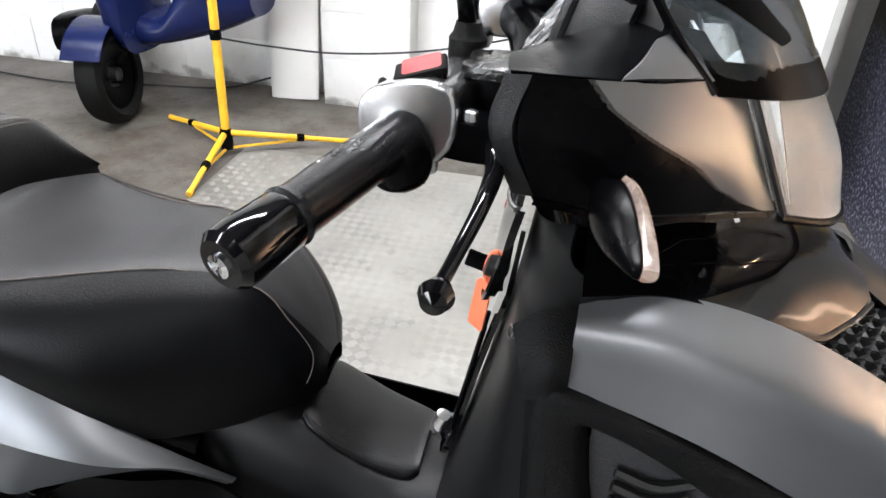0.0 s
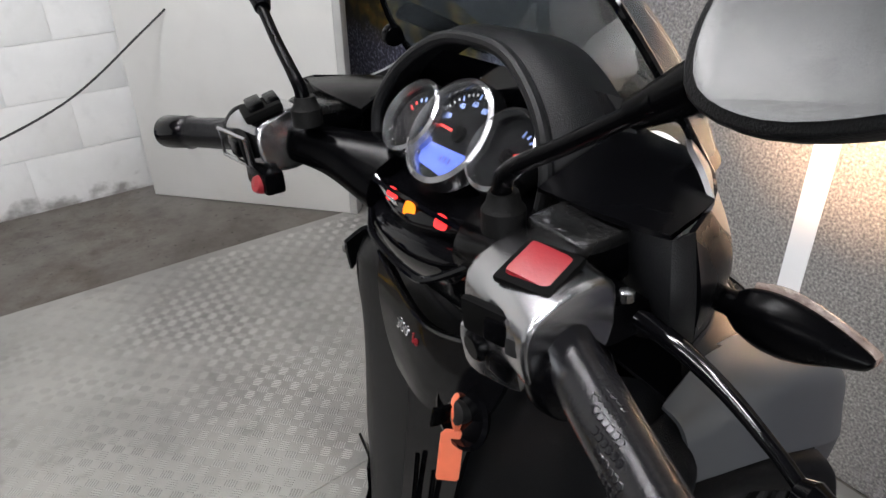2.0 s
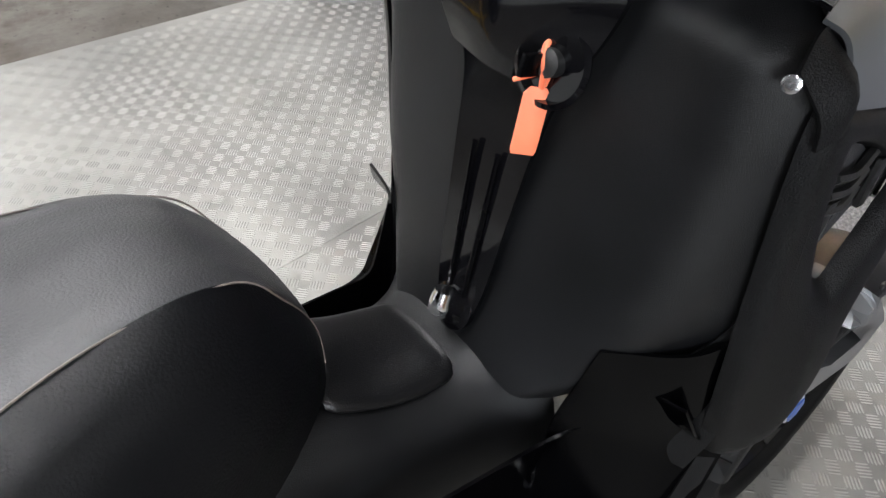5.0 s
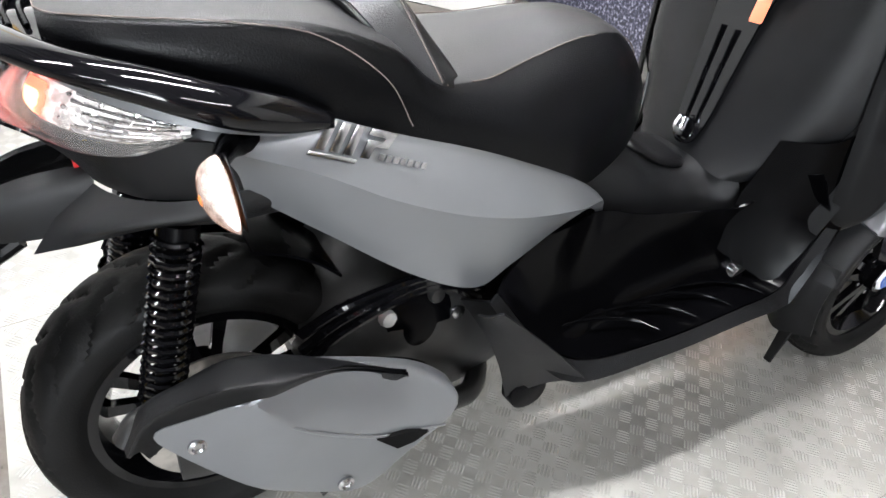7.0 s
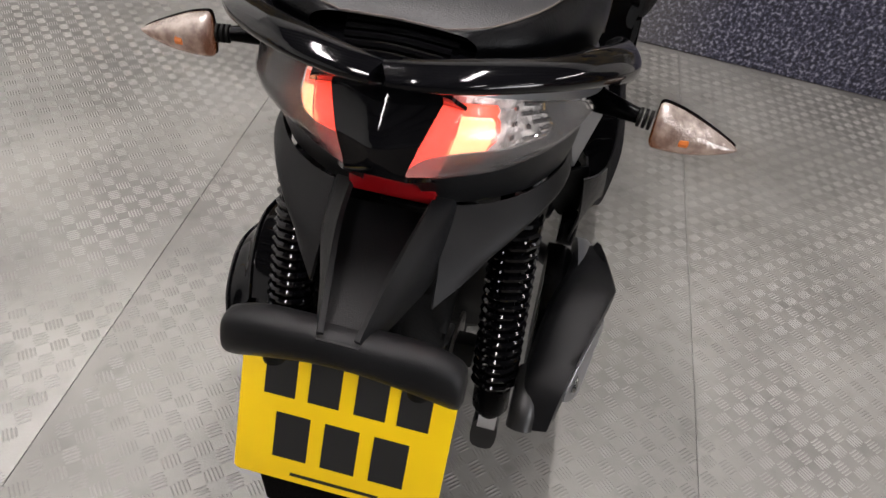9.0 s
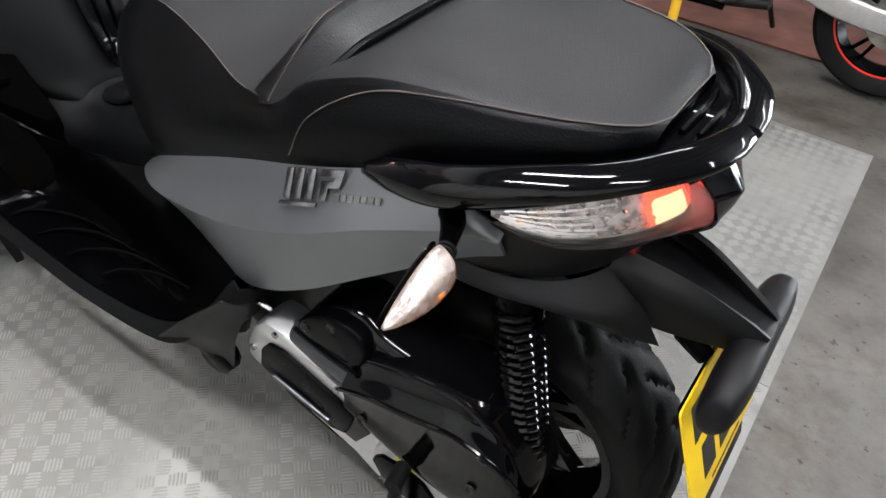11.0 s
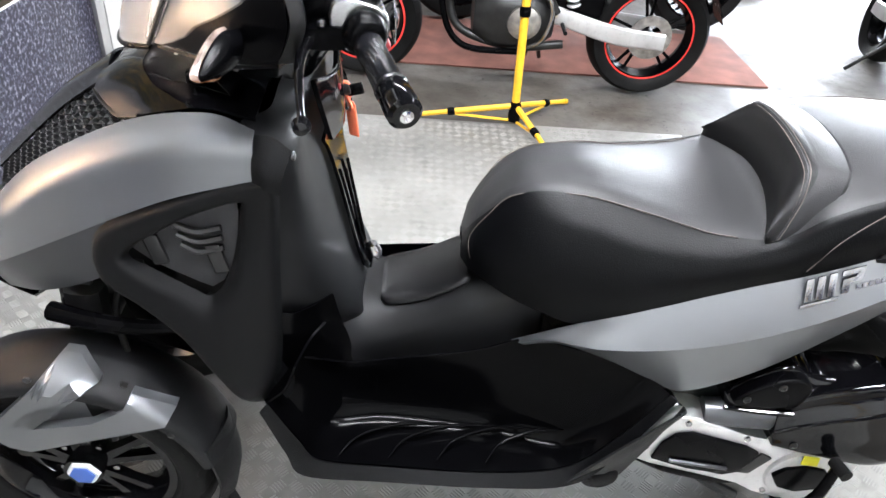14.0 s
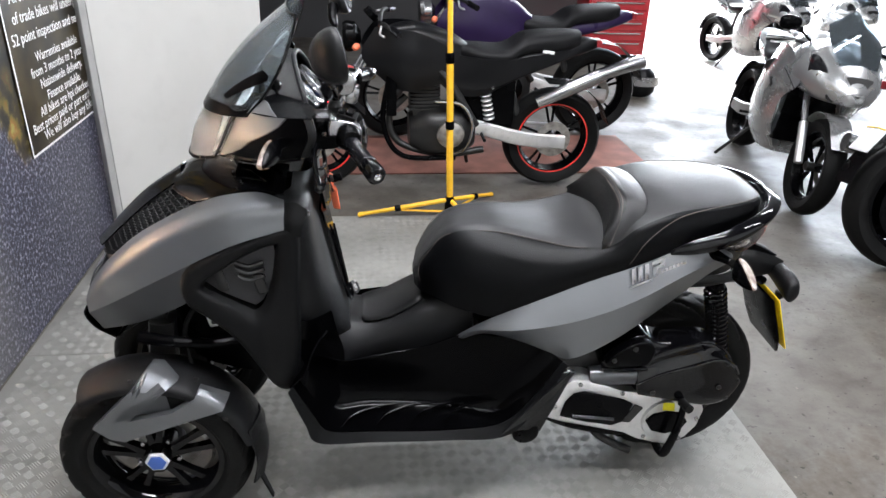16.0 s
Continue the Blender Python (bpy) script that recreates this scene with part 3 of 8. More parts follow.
LINES = [("All bikes with the exception", 1.135), ("of trade bikes will undergo a", 1.065), ("52 point inspection and service.", 0.995), ("Warranties available", 0.915), ("from 3 months to 2 years.", 0.865),
         ("Nationwide delivery.", 0.815), ("Finance available.", 0.765), ("All bikes are hpi checked.", 0.72), ("Best prices paid or part exchange.", 0.675), ("We will also buy any bike.", 0.63)]
for text, z in LINES:
    words("lettering", text, 0.058 if z > 0.95 else 0.052, WHITEINK, Matrix.Translation((2.1218, -1.395, z)) @ Matrix(((0, 0, -1, 0), (-1, 0, 0, 0), (0, 1, 0, 0), (0, 0, 0, 1))), panel, 'CENTER')['kind'] = 'stuff'


def board(name, a, b, high, thick, label):
    """A standing partition board between two floor points."""
    a, b = Vector((*a, 0)), Vector((*b, 0))
    d = (b - a).normalized()
    t = thing(name, a, label, "partition")
    n = Vector((-d.y, d.x, 0))
    q = Matrix((( d.x, n.x, 0, a.x), (d.y, n.y, 0, a.y), (0, 0, 1, 0), (0, 0, 0, 1)))
    length = (b - a).length
    part("face_board", placed(box(0.0, length - 0.032, 0.0, thick, 0.0, high, 0.003), q), CREAM, t, "cream painted board with smudges")
    part("edge_trim", placed(box(length - 0.031, length, -0.003, thick + 0.003, 0.0, high, 0.004), q), EDGE, t, "grey edge trim")
    return t


board("partition_board", (1.235, 2.545), (1.862, 1.852), 2.3, 0.05, "cream partition board standing on the concrete beside the plate")
board("partition_board", (1.43, -2.25), (2.09, -1.61), 2.3, -0.05, "cream partition board standing at the poster's edge")


# ---- the three-wheeled scooter ----
scooter = thing("scooter", (0.72, 0, 0), "grey and black three-wheeled scooter standing on tread plate", "scooter")
L, R = 1, -1


def wheel(name, centre, r, width, rim_r, parent, spokes, out, disc_r, disc_off):
    """Tyre, rim, hub, spokes and disc as parts; out: the side that shows its face."""
    c = Vector(centre)
    w = width / 2
    w_ob = part(name, lathe([(0.012, -0.05), (0.034, -0.05), (0.034, 0.05), (0.012, 0.05)], c, (0, 1, 0), 24), GLOSS, parent, "black alloy wheel")
    prof = [(rim_r - 0.004, -w * 0.62), (rim_r + 0.012, -w * 0.8), (r - 0.055, -w * 0.98), (r - 0.026, -w), (r - 0.012, -w * 0.78), (r - 0.002, -w * 0.4), (r, 0), (r - 0.002, w * 0.4),
            (r - 0.012, w * 0.78), (r - 0.026, w), (r - 0.055, w * 0.98), (rim_r + 0.012, w * 0.8), (rim_r - 0.004, w * 0.62)]
    part("tyre", tyre_bm(prof, c, r, w), RUBBER, w_ob, "black rubber tyre")
    k = w * 0.74
    rim = [(rim_r + 0.006, -k), (rim_r + 0.008, -k + 0.006), (rim_r - 0.012, -k + 0.012), (rim_r - 0.022, 0), (rim_r - 0.012, k - 0.012), (rim_r + 0.008, k - 0.006), (rim_r + 0.006, k),
           (rim_r - 0.008, k), (rim_r - 0.030, 0.01), (rim_r - 0.030, -0.01), (rim_r - 0.008, -k)]
    part("rim", lathe(rim, c, (0, 1, 0), 56, ring=True), GLOSS, w_ob, "gloss black rim")
    for i in range(spokes):
        for d in (-1, 1):
            a = 2 * math.pi * i / spokes + 0.3
            bm = bmesh.new()
            p0 = Vector((math.cos(a + d * 0.16), out * 0.018, math.sin(a + d * 0.16)))
            p1 = Vector((math.cos(a + d * 0.20), out * 0.006, math.sin(a + d * 0.20)))
            q0, q1 = c + Vector((p0.x * 0.03, out * 0.022, p0.z * 0.03)), c + Vector((p1.x * (rim_r - 0.016), out * 0.012, p1.z * (rim_r - 0.016)))
            u = (q1 - q0).normalized()
            v = u.cross(Vector((0, 1, 0))).normalized()
            ring = []
            for q, hw, hy in ((q0, 0.012, 0.010), (q0.lerp(q1, 0.5), 0.0085, 0.008), (q1, 0.011, 0.009)):
                ring.append([tuple(q + v * x + Vector((0, y, 0))) for x, y in ((-hw, -hy), (hw, -hy), (hw * 0.8, hy), (-hw * 0.8, hy))])
            part("spoke", grid_bm(np.array(ring), True, True), GLOSS, w_ob)
    dm = lathe([(disc_r * 0.62, -0.002), (disc_r, -0.002), (disc_r, 0.002), (disc_r * 0.62, 0.002)], c + Vector((0, disc_off, 0)), (0, 1, 0), 48, ring=True)
    part("brake_disc", dm, DISC, w_ob, "drilled steel brake disc")
    for i in range(18):
        a = i * math.pi / 9
        rr = disc_r * (0.74 if i % 2 else 0.88)
        if i % 3 == 0:
            continue
        part("disc_hole", lathe([(0.0035, -0.0024), (0.0035, 0.0024)], c + Vector((rr * math.cos(a), disc_off, rr * math.sin(a))), (0, 1, 0), 8), INK, w_ob)
    return w_ob


def tyre_bm(prof, c, r, w):
    """Tyre ring with slanted tread grooves cut in as sunken strips."""
    n = 200
    pr = spline([(a, b, 0) for a, b in prof], 41)
    g = []
    for i in range(n):
        a = 2 * math.pi * i / n
        row = []
        for j, (rad, h, _) in enumerate(pr):
            s = abs(h) / w
            deep = 0.0
            if rad > r - 0.024:
                ph = (i * 1.0 - s * 12.0 + (5 if h > 0 else 0)) % 10
                if ph < 2.2 and s > 0.10:
                    deep = 0.006
            row.append((c.x + (rad - deep) * math.cos(a), c.y + h, c.z + (rad - deep) * math.sin(a)))
        g.append(row)
    g.append(g[0])
    bm = grid_bm(np.array(g))
    bmesh.ops.remove_doubles(bm, verts=bm.verts, dist=1e-6)
    return bm


rear_wheel = wheel("rear_wheel", (0.033, 0, 0.256), 0.256, 0.145, 0.172, scooter, 5, -1, 0.12, -0.075)
for s in (L, R):
    fw = wheel("front_wheel", (1.435, s * 0.215, 0.233), 0.233, 0.115, 0.156, scooter, 5, s, 0.10, -s * 0.03)
    part("hub_cap", lathe([(0.0, 0.0), (0.030, 0.0), (0.027, 0.006), (0.0, 0.007)], (1.430, s * 0.268, 0.240), (0, s, 0), 6), WHITEINK, fw, "white-edged hexagonal hub emblem")
    part("emblem", lathe([(0.0, 0.0), (0.023, 0.0), (0.022, 0.0025), (0.0, 0.003)], (1.430, s * 0.2745, 0.240), (0, s, 0), 6), BLUE, fw, "blue hexagonal emblem")
    part("hub_boss", lathe([(0.040, 0.0), (0.034, 0.03), (0.030, 0.038), (0.0, 0.038)], (1.435, s * 0.217, 0.233), (0, s, 0), 24), GLOSS, fw, "black hub boss")
    for i in range(5):
        a = 2 * math.pi * i / 5 + 0.9
        part("wheel_bolt", lathe([(0.006, 0), (0.006, 0.006), (0.004, 0.007)], (1.435 + 0.05 * math.cos(a), s * 0.238, 0.233 + 0.05 * math.sin(a)), (0, s, 0), 8), CHROME, fw)
    part("valve_caliper", loft([[(1.36, s * 0.16, 0.30), (1.40, s * 0.16, 0.33), (1.40, s * 0.20, 0.33), (1.36, s * 0.20, 0.30)], [(1.33, s * 0.16, 0.24), (1.36, s * 0.16, 0.25), (1.36, s * 0.20, 0.25), (1.33, s * 0.20, 0.24)]], 4, 12), DISC, fw, "brake caliper")


# front mudguards, with a split silver flash
def arc(rad, a0, a1, n, y, cx=1.435, cz=0.233):
    return [(cx + rad * math.cos(radians(a0 + (a1 - a0) * i / (n - 1))), y, cz + rad * math.sin(radians(a0 + (a1 - a0) * i / (n - 1)))) for i in range(n)]


FLASH = [(1.548, 0.377), (1.440, 0.490), (1.386, 0.566), (1.362, 0.562), (1.338, 0.510), (1.379, 0.475), (1.471, 0.430), (1.494, 0.396), (1.465, 0.393), (1.369, 0.413), (1.311, 0.450), (1.293, 0.486), (1.228, 0.456), (1.252, 0.414), (1.368, 0.374), (1.483, 0.333), (1.515, 0.343)]
for s in (L, R):
    yc = s * 0.215
    rows = [arc(0.236, 57, 165, 8, yc + s * 0.074), arc(0.252, 57, 165, 8, yc + s * 0.070), arc(0.266, 57, 165, 8, yc + s * 0.04), arc(0.272, 57, 165, 8, yc), arc(0.264, 57, 165, 8, yc - s * 0.045), arc(0.246, 57, 160, 8, yc - s * 0.065)]
    fend = part("mudguard", skin(rows, 20, 30, 0.004), PLASTIC, scooter, "matt dark grey front mudguard with a silver flash")
    flash = FLASH
    bm = prism(flash, -1.0, 1.0, 0.0, "xz")
    bmesh.ops.triangulate(bm, faces=[f for f in bm.faces if len(f.verts) > 4])
    bmesh.ops.subdivide_edges(bm, edges=bm.edges[:], cuts=3, use_grid_fill=True)
    for v in bm.verts:
        x, z, d = v.co.x, v.co.z, 0.0
        while d < 0.10 and math.hypot(x + 0.37 * d - 1.435, z - 0.83 * d - 0.233) > float(np.interp(0.288 - d, [0.17, 0.215, 0.255, 0.285, 0.289], [0.264, 0.272, 0.266, 0.252, 0.236])) + 0.009:
            d += 0.002
        v.co.x, v.co.z = x + 0.37 * d, z - 0.83 * d
        v.co.y = s * (0.2885 - d + (0.007 if v.co.y > 0 else -0.010))
    part("silver_flash", bm, SILVER, fend, "satin silver split flash")
    part("rear_flap", skin([[(1.205, s * 0.165, 0.335), (1.19, s * 0.165, 0.24), (1.205, s * 0.165, 0.165)], [(1.185, s * 0.215, 0.34), (1.172, s * 0.215, 0.24), (1.19, s * 0.215, 0.14)], [(1.205, s * 0.283, 0.335), (1.19, s * 0.283, 0.24), (1.205, s * 0.283, 0.165)]], 10, 8, 0.005), PLASTIC, fend, "black plastic flap behind the wheel")
    part("flap_tongue", loft([mirrored([(1.195, 0.225, 0.17), (1.195, 0.25, 0.17), (1.20, 0.25, 0.17), (1.20, 0.225, 0.17)], s), mirrored([(1.165, 0.23, 0.07), (1.165, 0.245, 0.07), (1.17, 0.245, 0.07), (1.17, 0.23, 0.07)], s)], 5, 8), RUBBER, fend)
    for (x, z) in ((1.445, 0.505), (1.30, 0.505), (1.249, 0.384)):
        part("screw", lathe([(0.006, 0), (0.006, 0.004), (0.0, 0.006)], (x, s * 0.285, z), (0, s, 0), 10), STEEL, fend)
    # uprights, arms and brake hose of the tilting front end
    part("upright", loft([mirrored([(1.40, 0.13, 0.20), (1.46, 0.13, 0.20), (1.46, 0.17, 0.20), (1.40, 0.17, 0.20)], s), mirrored([(1.39, 0.12, 0.36), (1.45, 0.12, 0.36), (1.45, 0.16, 0.36), (1.39, 0.16, 0.36)], s), mirrored([(1.37, 0.13, 0.58), (1.42, 0.13, 0.58), (1.42, 0.17, 0.58), (1.37, 0.17, 0.58)], s)], 14, 14), STEEL, scooter, "dark steel front upright")
    for z in (0.47, 0.60):
        part("tilt_arm", tube([(1.405, s * 0.15, z), (1.40, s * 0.07, z + 0.01), (1.40, 0.0, z + 0.015)], [0.022, 0.018, 0.024], 12, 10), STEEL, scooter, "dark steel tilt arm")
    part("link_arm", tube([(1.44, s * 0.185, 0.565), (1.36, s * 0.20, 0.56), (1.27, s * 0.19, 0.545), (1.18, s * 0.15, 0.54)], [0.016, 0.014, 0.013, 0.012], 10, 16), PLAINBLACK, scooter, "black leading arm")
    part("brake_hose", tube([(1.37, s * 0.18, 0.33), (1.33, s * 0.20, 0.45), (1.34, s * 0.17, 0.58), (1.28, s * 0.12, 0.66)], 0.006, 8, 20), RUBBER, scooter)
part("front_frame", loft([[(1.44, -0.05, 0.42), (1.44, 0.05, 0.42), (1.36, 0.05, 0.42), (1.36, -0.05, 0.42)], [(1.43, -0.06, 0.66), (1.43, 0.06, 0.66), (1.33, 0.06, 0.66), (1.33, -0.06, 0.66)], [(1.35, -0.05, 0.86), (1.35, 0.05, 0.86), (1.25, 0.05, 0.86), (1.25, -0.05, 0.86)]], 14, 14), STEEL, scooter, "dark steel front frame")
part("front_inner", loft([[(1.34, -0.115, 0.46), (1.34, 0.115, 0.46), (1.12, 0.115, 0.40), (1.12, -0.115, 0.40)], [(1.38, -0.115, 0.64), (1.38, 0.115, 0.64), (1.10, 0.115, 0.64), (1.10, -0.115, 0.64)], [(1.40, -0.115, 0.80), (1.40, 0.115, 0.80), (1.10, 0.115, 0.86), (1.10, -0.115, 0.86)]], 14, 16), PLAINBLACK, scooter, "black inner cover behind the front fairing")

# front fairing
TOP = [(1.084, 0.218, 0.922), (1.148, 0.202, 0.934), (1.260, 0.190, 0.908), (1.400, 0.165, 0.828), (1.490, 0.135, 0.748), (1.558, 0.090, 0.668)]
CRS = [(1.083, 0.245, 0.905), (1.195, 0.246, 0.898), (1.300, 0.236, 0.857), (1.400, 0.216, 0.797), (1.505, 0.172, 0.705), (1.583, 0.106, 0.612)]
LOW = [(1.083, 0.254, 0.868), (1.190, 0.258, 0.836), (1.290, 0.250, 0.785), (1.385, 0.230, 0.727), (1.490, 0.190, 0.655), (1.579, 0.116, 0.580)]
UND = [(1.09, 0.252, 0.86), (1.18, 0.254, 0.79), (1.285, 0.250, 0.700), (1.365, 0.228, 0.648), (1.455, 0.186, 0.592), (1.555, 0.112, 0.530)]
for s in (L, R):
    mid = [tuple((Vector(p) + Vector(q)) * 0.5 + Vector((0, 0.004, 0.004))) for p, q in zip(TOP, CRS)]
    low = [tuple((Vector(p) + Vector(q)) * 0.5) for p, q in zip(CRS, LOW)]
    part("front_side_panel", skin([mirrored(r, s) for r in (TOP, mid, CRS, low, LOW)], 20, 36), SILVER, scooter, "satin grey front side panel", 60)
    part("front_lip", skin([mirrored(LOW[2:], s), mirrored(UND[2:], s)], 6, 22), DARKGREY, scooter, "dark grey lip under the front panel")
    part("corner_cap", skin([mirrored([(1.084, 0.222, 0.918), (1.06, 0.228, 0.92), (1.035, 0.235, 0.905)], s), mirrored([(1.084, 0.254, 0.892), (1.065, 0.262, 0.89), (1.045, 0.255, 0.875)], s), mirrored([(1.084, 0.257, 0.86), (1.068, 0.264, 0.86), (1.05, 0.258, 0.85)], s)], 8, 8), COARSE, scooter, "black textured corner cap")
nose = [[(1.585, y, 0.608 - abs(y) * 0.1), (1.60, y * 0.92, 0.565), (1.585, y * 0.85, 0.52), (1.545, y * 0.75, 0.478)] for y in (-0.108, -0.07, 0, 0.07, 0.108)]
part("nose_tip", skin(nose, 20, 14, 0.005), PLAINBLACK, scooter, "black nose tip")
part("nose_panel", skin([[(1.585, y, 0.608 - abs(y) * 0.1) for y in (-0.108, -0.05, 0, 0.05, 0.108)], [(1.56, y, 0.68 - abs(y) * 0.05) for y in (-0.095, -0.05, 0, 0.05, 0.095)], [(1.53, y, 0.715) for y in (-0.10, -0.05, 0, 0.05, 0.10)]], 8, 14), SILVER, scooter, "satin grey nose panel")
part("nose_bottom", skin([[(1.545, y * 0.75, 0.478) for y in (-0.108, 0, 0.108)], [(1.47, y * 1.3, 0.56) for y in (-0.108, 0, 0.108)], [(1.37, y * 1.8, 0.65) for y in (-0.108, 0, 0.108)]], 8, 12), PLAINBLACK, scooter)
# honeycomb grille and gloss cap
GRILLE = mat("moulded_grille_plastic", (0.020, 0.020, 0.021), 0.34, var=0.15, spec=0.45)
for s in (L, R):
    cells = part("grille_back", skin([mirrored([(1.255, 0.165, 0.880), (1.39, 0.140, 0.806), (1.52, 0.095, 0.712)], s), mirrored([(1.335, 0.055, 0.885), (1.43, 0.05, 0.815), (1.545, 0.045, 0.712)], s)], 8, 12), INK, scooter, "black honeycomb grille")
    g = surface([mirrored([(1.258, 0.170, 0.889), (1.39, 0.143, 0.816), (1.515, 0.100, 0.728)], s), mirrored([(1.335, 0.055, 0.894), (1.43, 0.05, 0.824), (1.54, 0.045, 0.725)], s)], 200, 200)
    rows_n, cols_n = 6, 17
    for i in range(rows_n):
        for j in range(cols_n):
            u = (i + 0.5 + (0.5 if j % 2 else 0)) / (rows_n + 0.5)
            v = (j + 0.5) / cols_n
            if u > 0.97:
                continue
            iu, iv = int(u * 199), int(v * 199)
            du = Vector(g[min(199, iu + 12), iv] - g[max(0, iu - 12), iv]) * (199 / 24) / rows_n
            dv = Vector(g[iu, min(199, iv + 6)] - g[iu, max(0, iv - 6)]) * (199 / 12) / cols_n
            n = du.cross(dv).normalized()
            if n.z < 0:
                n = -n
            c = Vector(g[iu, iv])
            outer = [c + du * 0.58 * math.cos(k * math.pi / 3) + dv * 0.68 * math.sin(k * math.pi / 3) for k in range(6)]
            inner = [c + (p - c) * 0.74 for p in outer]
            ring = [outer, [p + n * 0.004 for p in inner], [p - n * 0.006 for p in inner]]
            part("grille_cell", grid_bm(np.array([[tuple(p) for p in r] for r in ring]), True), GRILLE, cells)
part("grille_spine", skin([[(1.335, 0.056, 0.902), (1.43, 0.050, 0.832), (1.55, 0.044, 0.722)], [(1.345, 0.0, 0.914), (1.445, 0.0, 0.843), (1.565, 0.0, 0.725)], [(1.335, -0.056, 0.902), (1.43, -0.050, 0.832), (1.55, -0.044, 0.722)]], 10, 16), GLOSS, scooter, "gloss black centre spine")
CAPX = ((1.085, 0.212, 0.930, 0.945), (1.148, 0.198, 0.934, 0.952), (1.205, 0.190, 0.922, 0.950), (1.250, 0.175, 0.905, 0.945), (1.290, 0.148, 0.888, 0.934), (1.325, 0.110, 0.886, 0.918), (1.350, 0.075, 0.888, 0.902))


def cap_at(x, f, lift=0.0):
    """A point of the cap: f runs from -1 to 1 across it."""
    hy, z0, z1 = (float(np.interp(x, [c[0] for c in CAPX], [c[k] for c in CAPX])) for k in (1, 2, 3))
    return (x, hy * f, z1 - (z1 - z0) * abs(f) ** 2.6 + lift)


part("gloss_cap", skin([[cap_at(c[0], f) for f in (-1, -0.9, -0.72, -0.45, 0, 0.45, 0.72, 0.9, 1)] for c in CAPX], 30, 40), GLOSS, scooter, "gloss black cap over the grille")
for s in (L, R):
    for loop in (((1.125, 0.84), (1.165, 0.62), (1.185, 0.58), (1.205, 0.72), (1.16, 0.80)), ((1.190, 0.56), (1.215, 0.42), (1.262, 0.42), (1.255, 0.62), (1.212, 0.72))):
        pts = [cap_at(x, s * f, 0.0015) for x, f in loop]
        part("cap_recess", tube(pts + [pts[0]], 0.0008, 6), PLAINBLACK, scooter, "moulded vent line on the cap")
    part("cap_edge", tube([cap_at(x, s * 1.0, -0.002) for x in (1.25, 1.27, 1.29, 1.31, 1.33, 1.35)], 0.0035, 8, 24), GLOSS, scooter)
bm = prism([(0, 0), (0.052, 0), (0.052, 0.007), (0.017, 0.007), (0.022, 0.026), (0.012, 0.026)], 0, 0.003, 0, "xy")
prism([(0.03, 0.012), (0.04, 0.012), (0.045, 0.028), (0.062, 0.028), (0.064, 0.035), (0.02, 0.035), (0.018, 0.028), (0.034, 0.028)], 0, 0.003, 0, "xy", bm)
for s in (L,):
    xa = Vector((-0.93, -0.08, 0.36)).normalized()
    za = Vector((0.30, 0.35, 0.86))
    za = (za - xa * za.dot(xa)).normalized()
    ya = za.cross(xa)
    q = Matrix.Translation((1.292, 0.113, 0.894)) @ Matrix((xa, ya, za)).transposed().to_4x4()
    part("badge", placed(bm, q), CHROME, scooter, "small bright badge")

# black wheel arch with a mesh window
for s in (L, R):
    out = [(1.083, 0.870), (1.190, 0.834), (1.300, 0.775), (1.312, 0.705), (1.262, 0.660), (1.205, 0.605), (1.160, 0.535), (1.124, 0.462), (1.086, 0.450), (1.066, 0.56), (1.060, 0.72), (1.054, 0.862)]
    inn = [(1.110, 0.832), (1.178, 0.801), (1.264, 0.742), (1.236, 0.716), (1.202, 0.697), (1.178, 0.684), (1.160, 0.676), (1.142, 0.690), (1.130, 0.715), (1.120, 0.748), (1.113, 0.782), (1.109, 0.812)]
    bm = bmesh.new()

    def yy(x, z):
        return s * (0.258 + 0.055 * max(0, min(1, (0.80 - z) / 0.3)) * max(0, min(1, (x - 1.04) / 0.1)) - 0.012 * max(0, (0.56 - z) / 0.1))
    rings = []
    for f in (0.0, 0.15, 0.5, 0.85, 1.0):
        ring = []
        for (x0, z0), (x1, z1) in zip(out, inn):
            x, z = x0 + (x1 - x0) * f, z0 + (z1 - z0) * f
            ring.append((x, yy(x, z) + s * (0.007 * (1 - (2 * f - 1) ** 2) - (0.014 if f in (0.0, 1.0) else 0)), z))
        rings.append(ring)
    arch = part("wheel_arch", grid_bm(surface(rings, 13, 60, True), True, False), COARSE, scooter, "black grained wheel arch with a mesh window", 60)
    part("mesh_window", prism([(p[0], p[1]) for p in inn], s * 0.245, s * 0.247, 0, "xz"), mat("fine_black_mesh", (0.02, 0.02, 0.022), 0.5, var=0.4, scale=300, bump=0.8, grain=900), arch, "fine black mesh")
    for (x, z) in ((1.228, 0.745), (1.145, 0.735)):
        part("bracket", block((x, s * 0.254, z), (0.022, 0.004, 0.05), Euler((0, radians(12), 0)).to_matrix(), 0.004), STEEL, arch, "grey bracket behind the mesh")
    for k in range(3):
        part("hose", tube([(1.198 - k * 0.003, s * 0.252, 0.790 - k * 0.017), (1.168, s * 0.254, 0.780 - k * 0.017), (1.134, s * 0.252, 0.788 - k * 0.017)], 0.005, 6, 8), STEEL, arch)
    part("inner_bracket", block((1.275, s * 0.17, 0.61), (0.026, 0.006, 0.06), Euler((0, radians(10), 0)).to_matrix(), 0.005), ALLOY, scooter, "alloy bracket with two holes")
    for dz in (-0.016, 0.016):
        part("bracket_hole", lathe([(0.006, 0), (0.006, 0.0012)], (1.275 + dz * 0.17, s * 0.1735, 0.61 + dz), (0, s, 0), 10), INK, scooter)

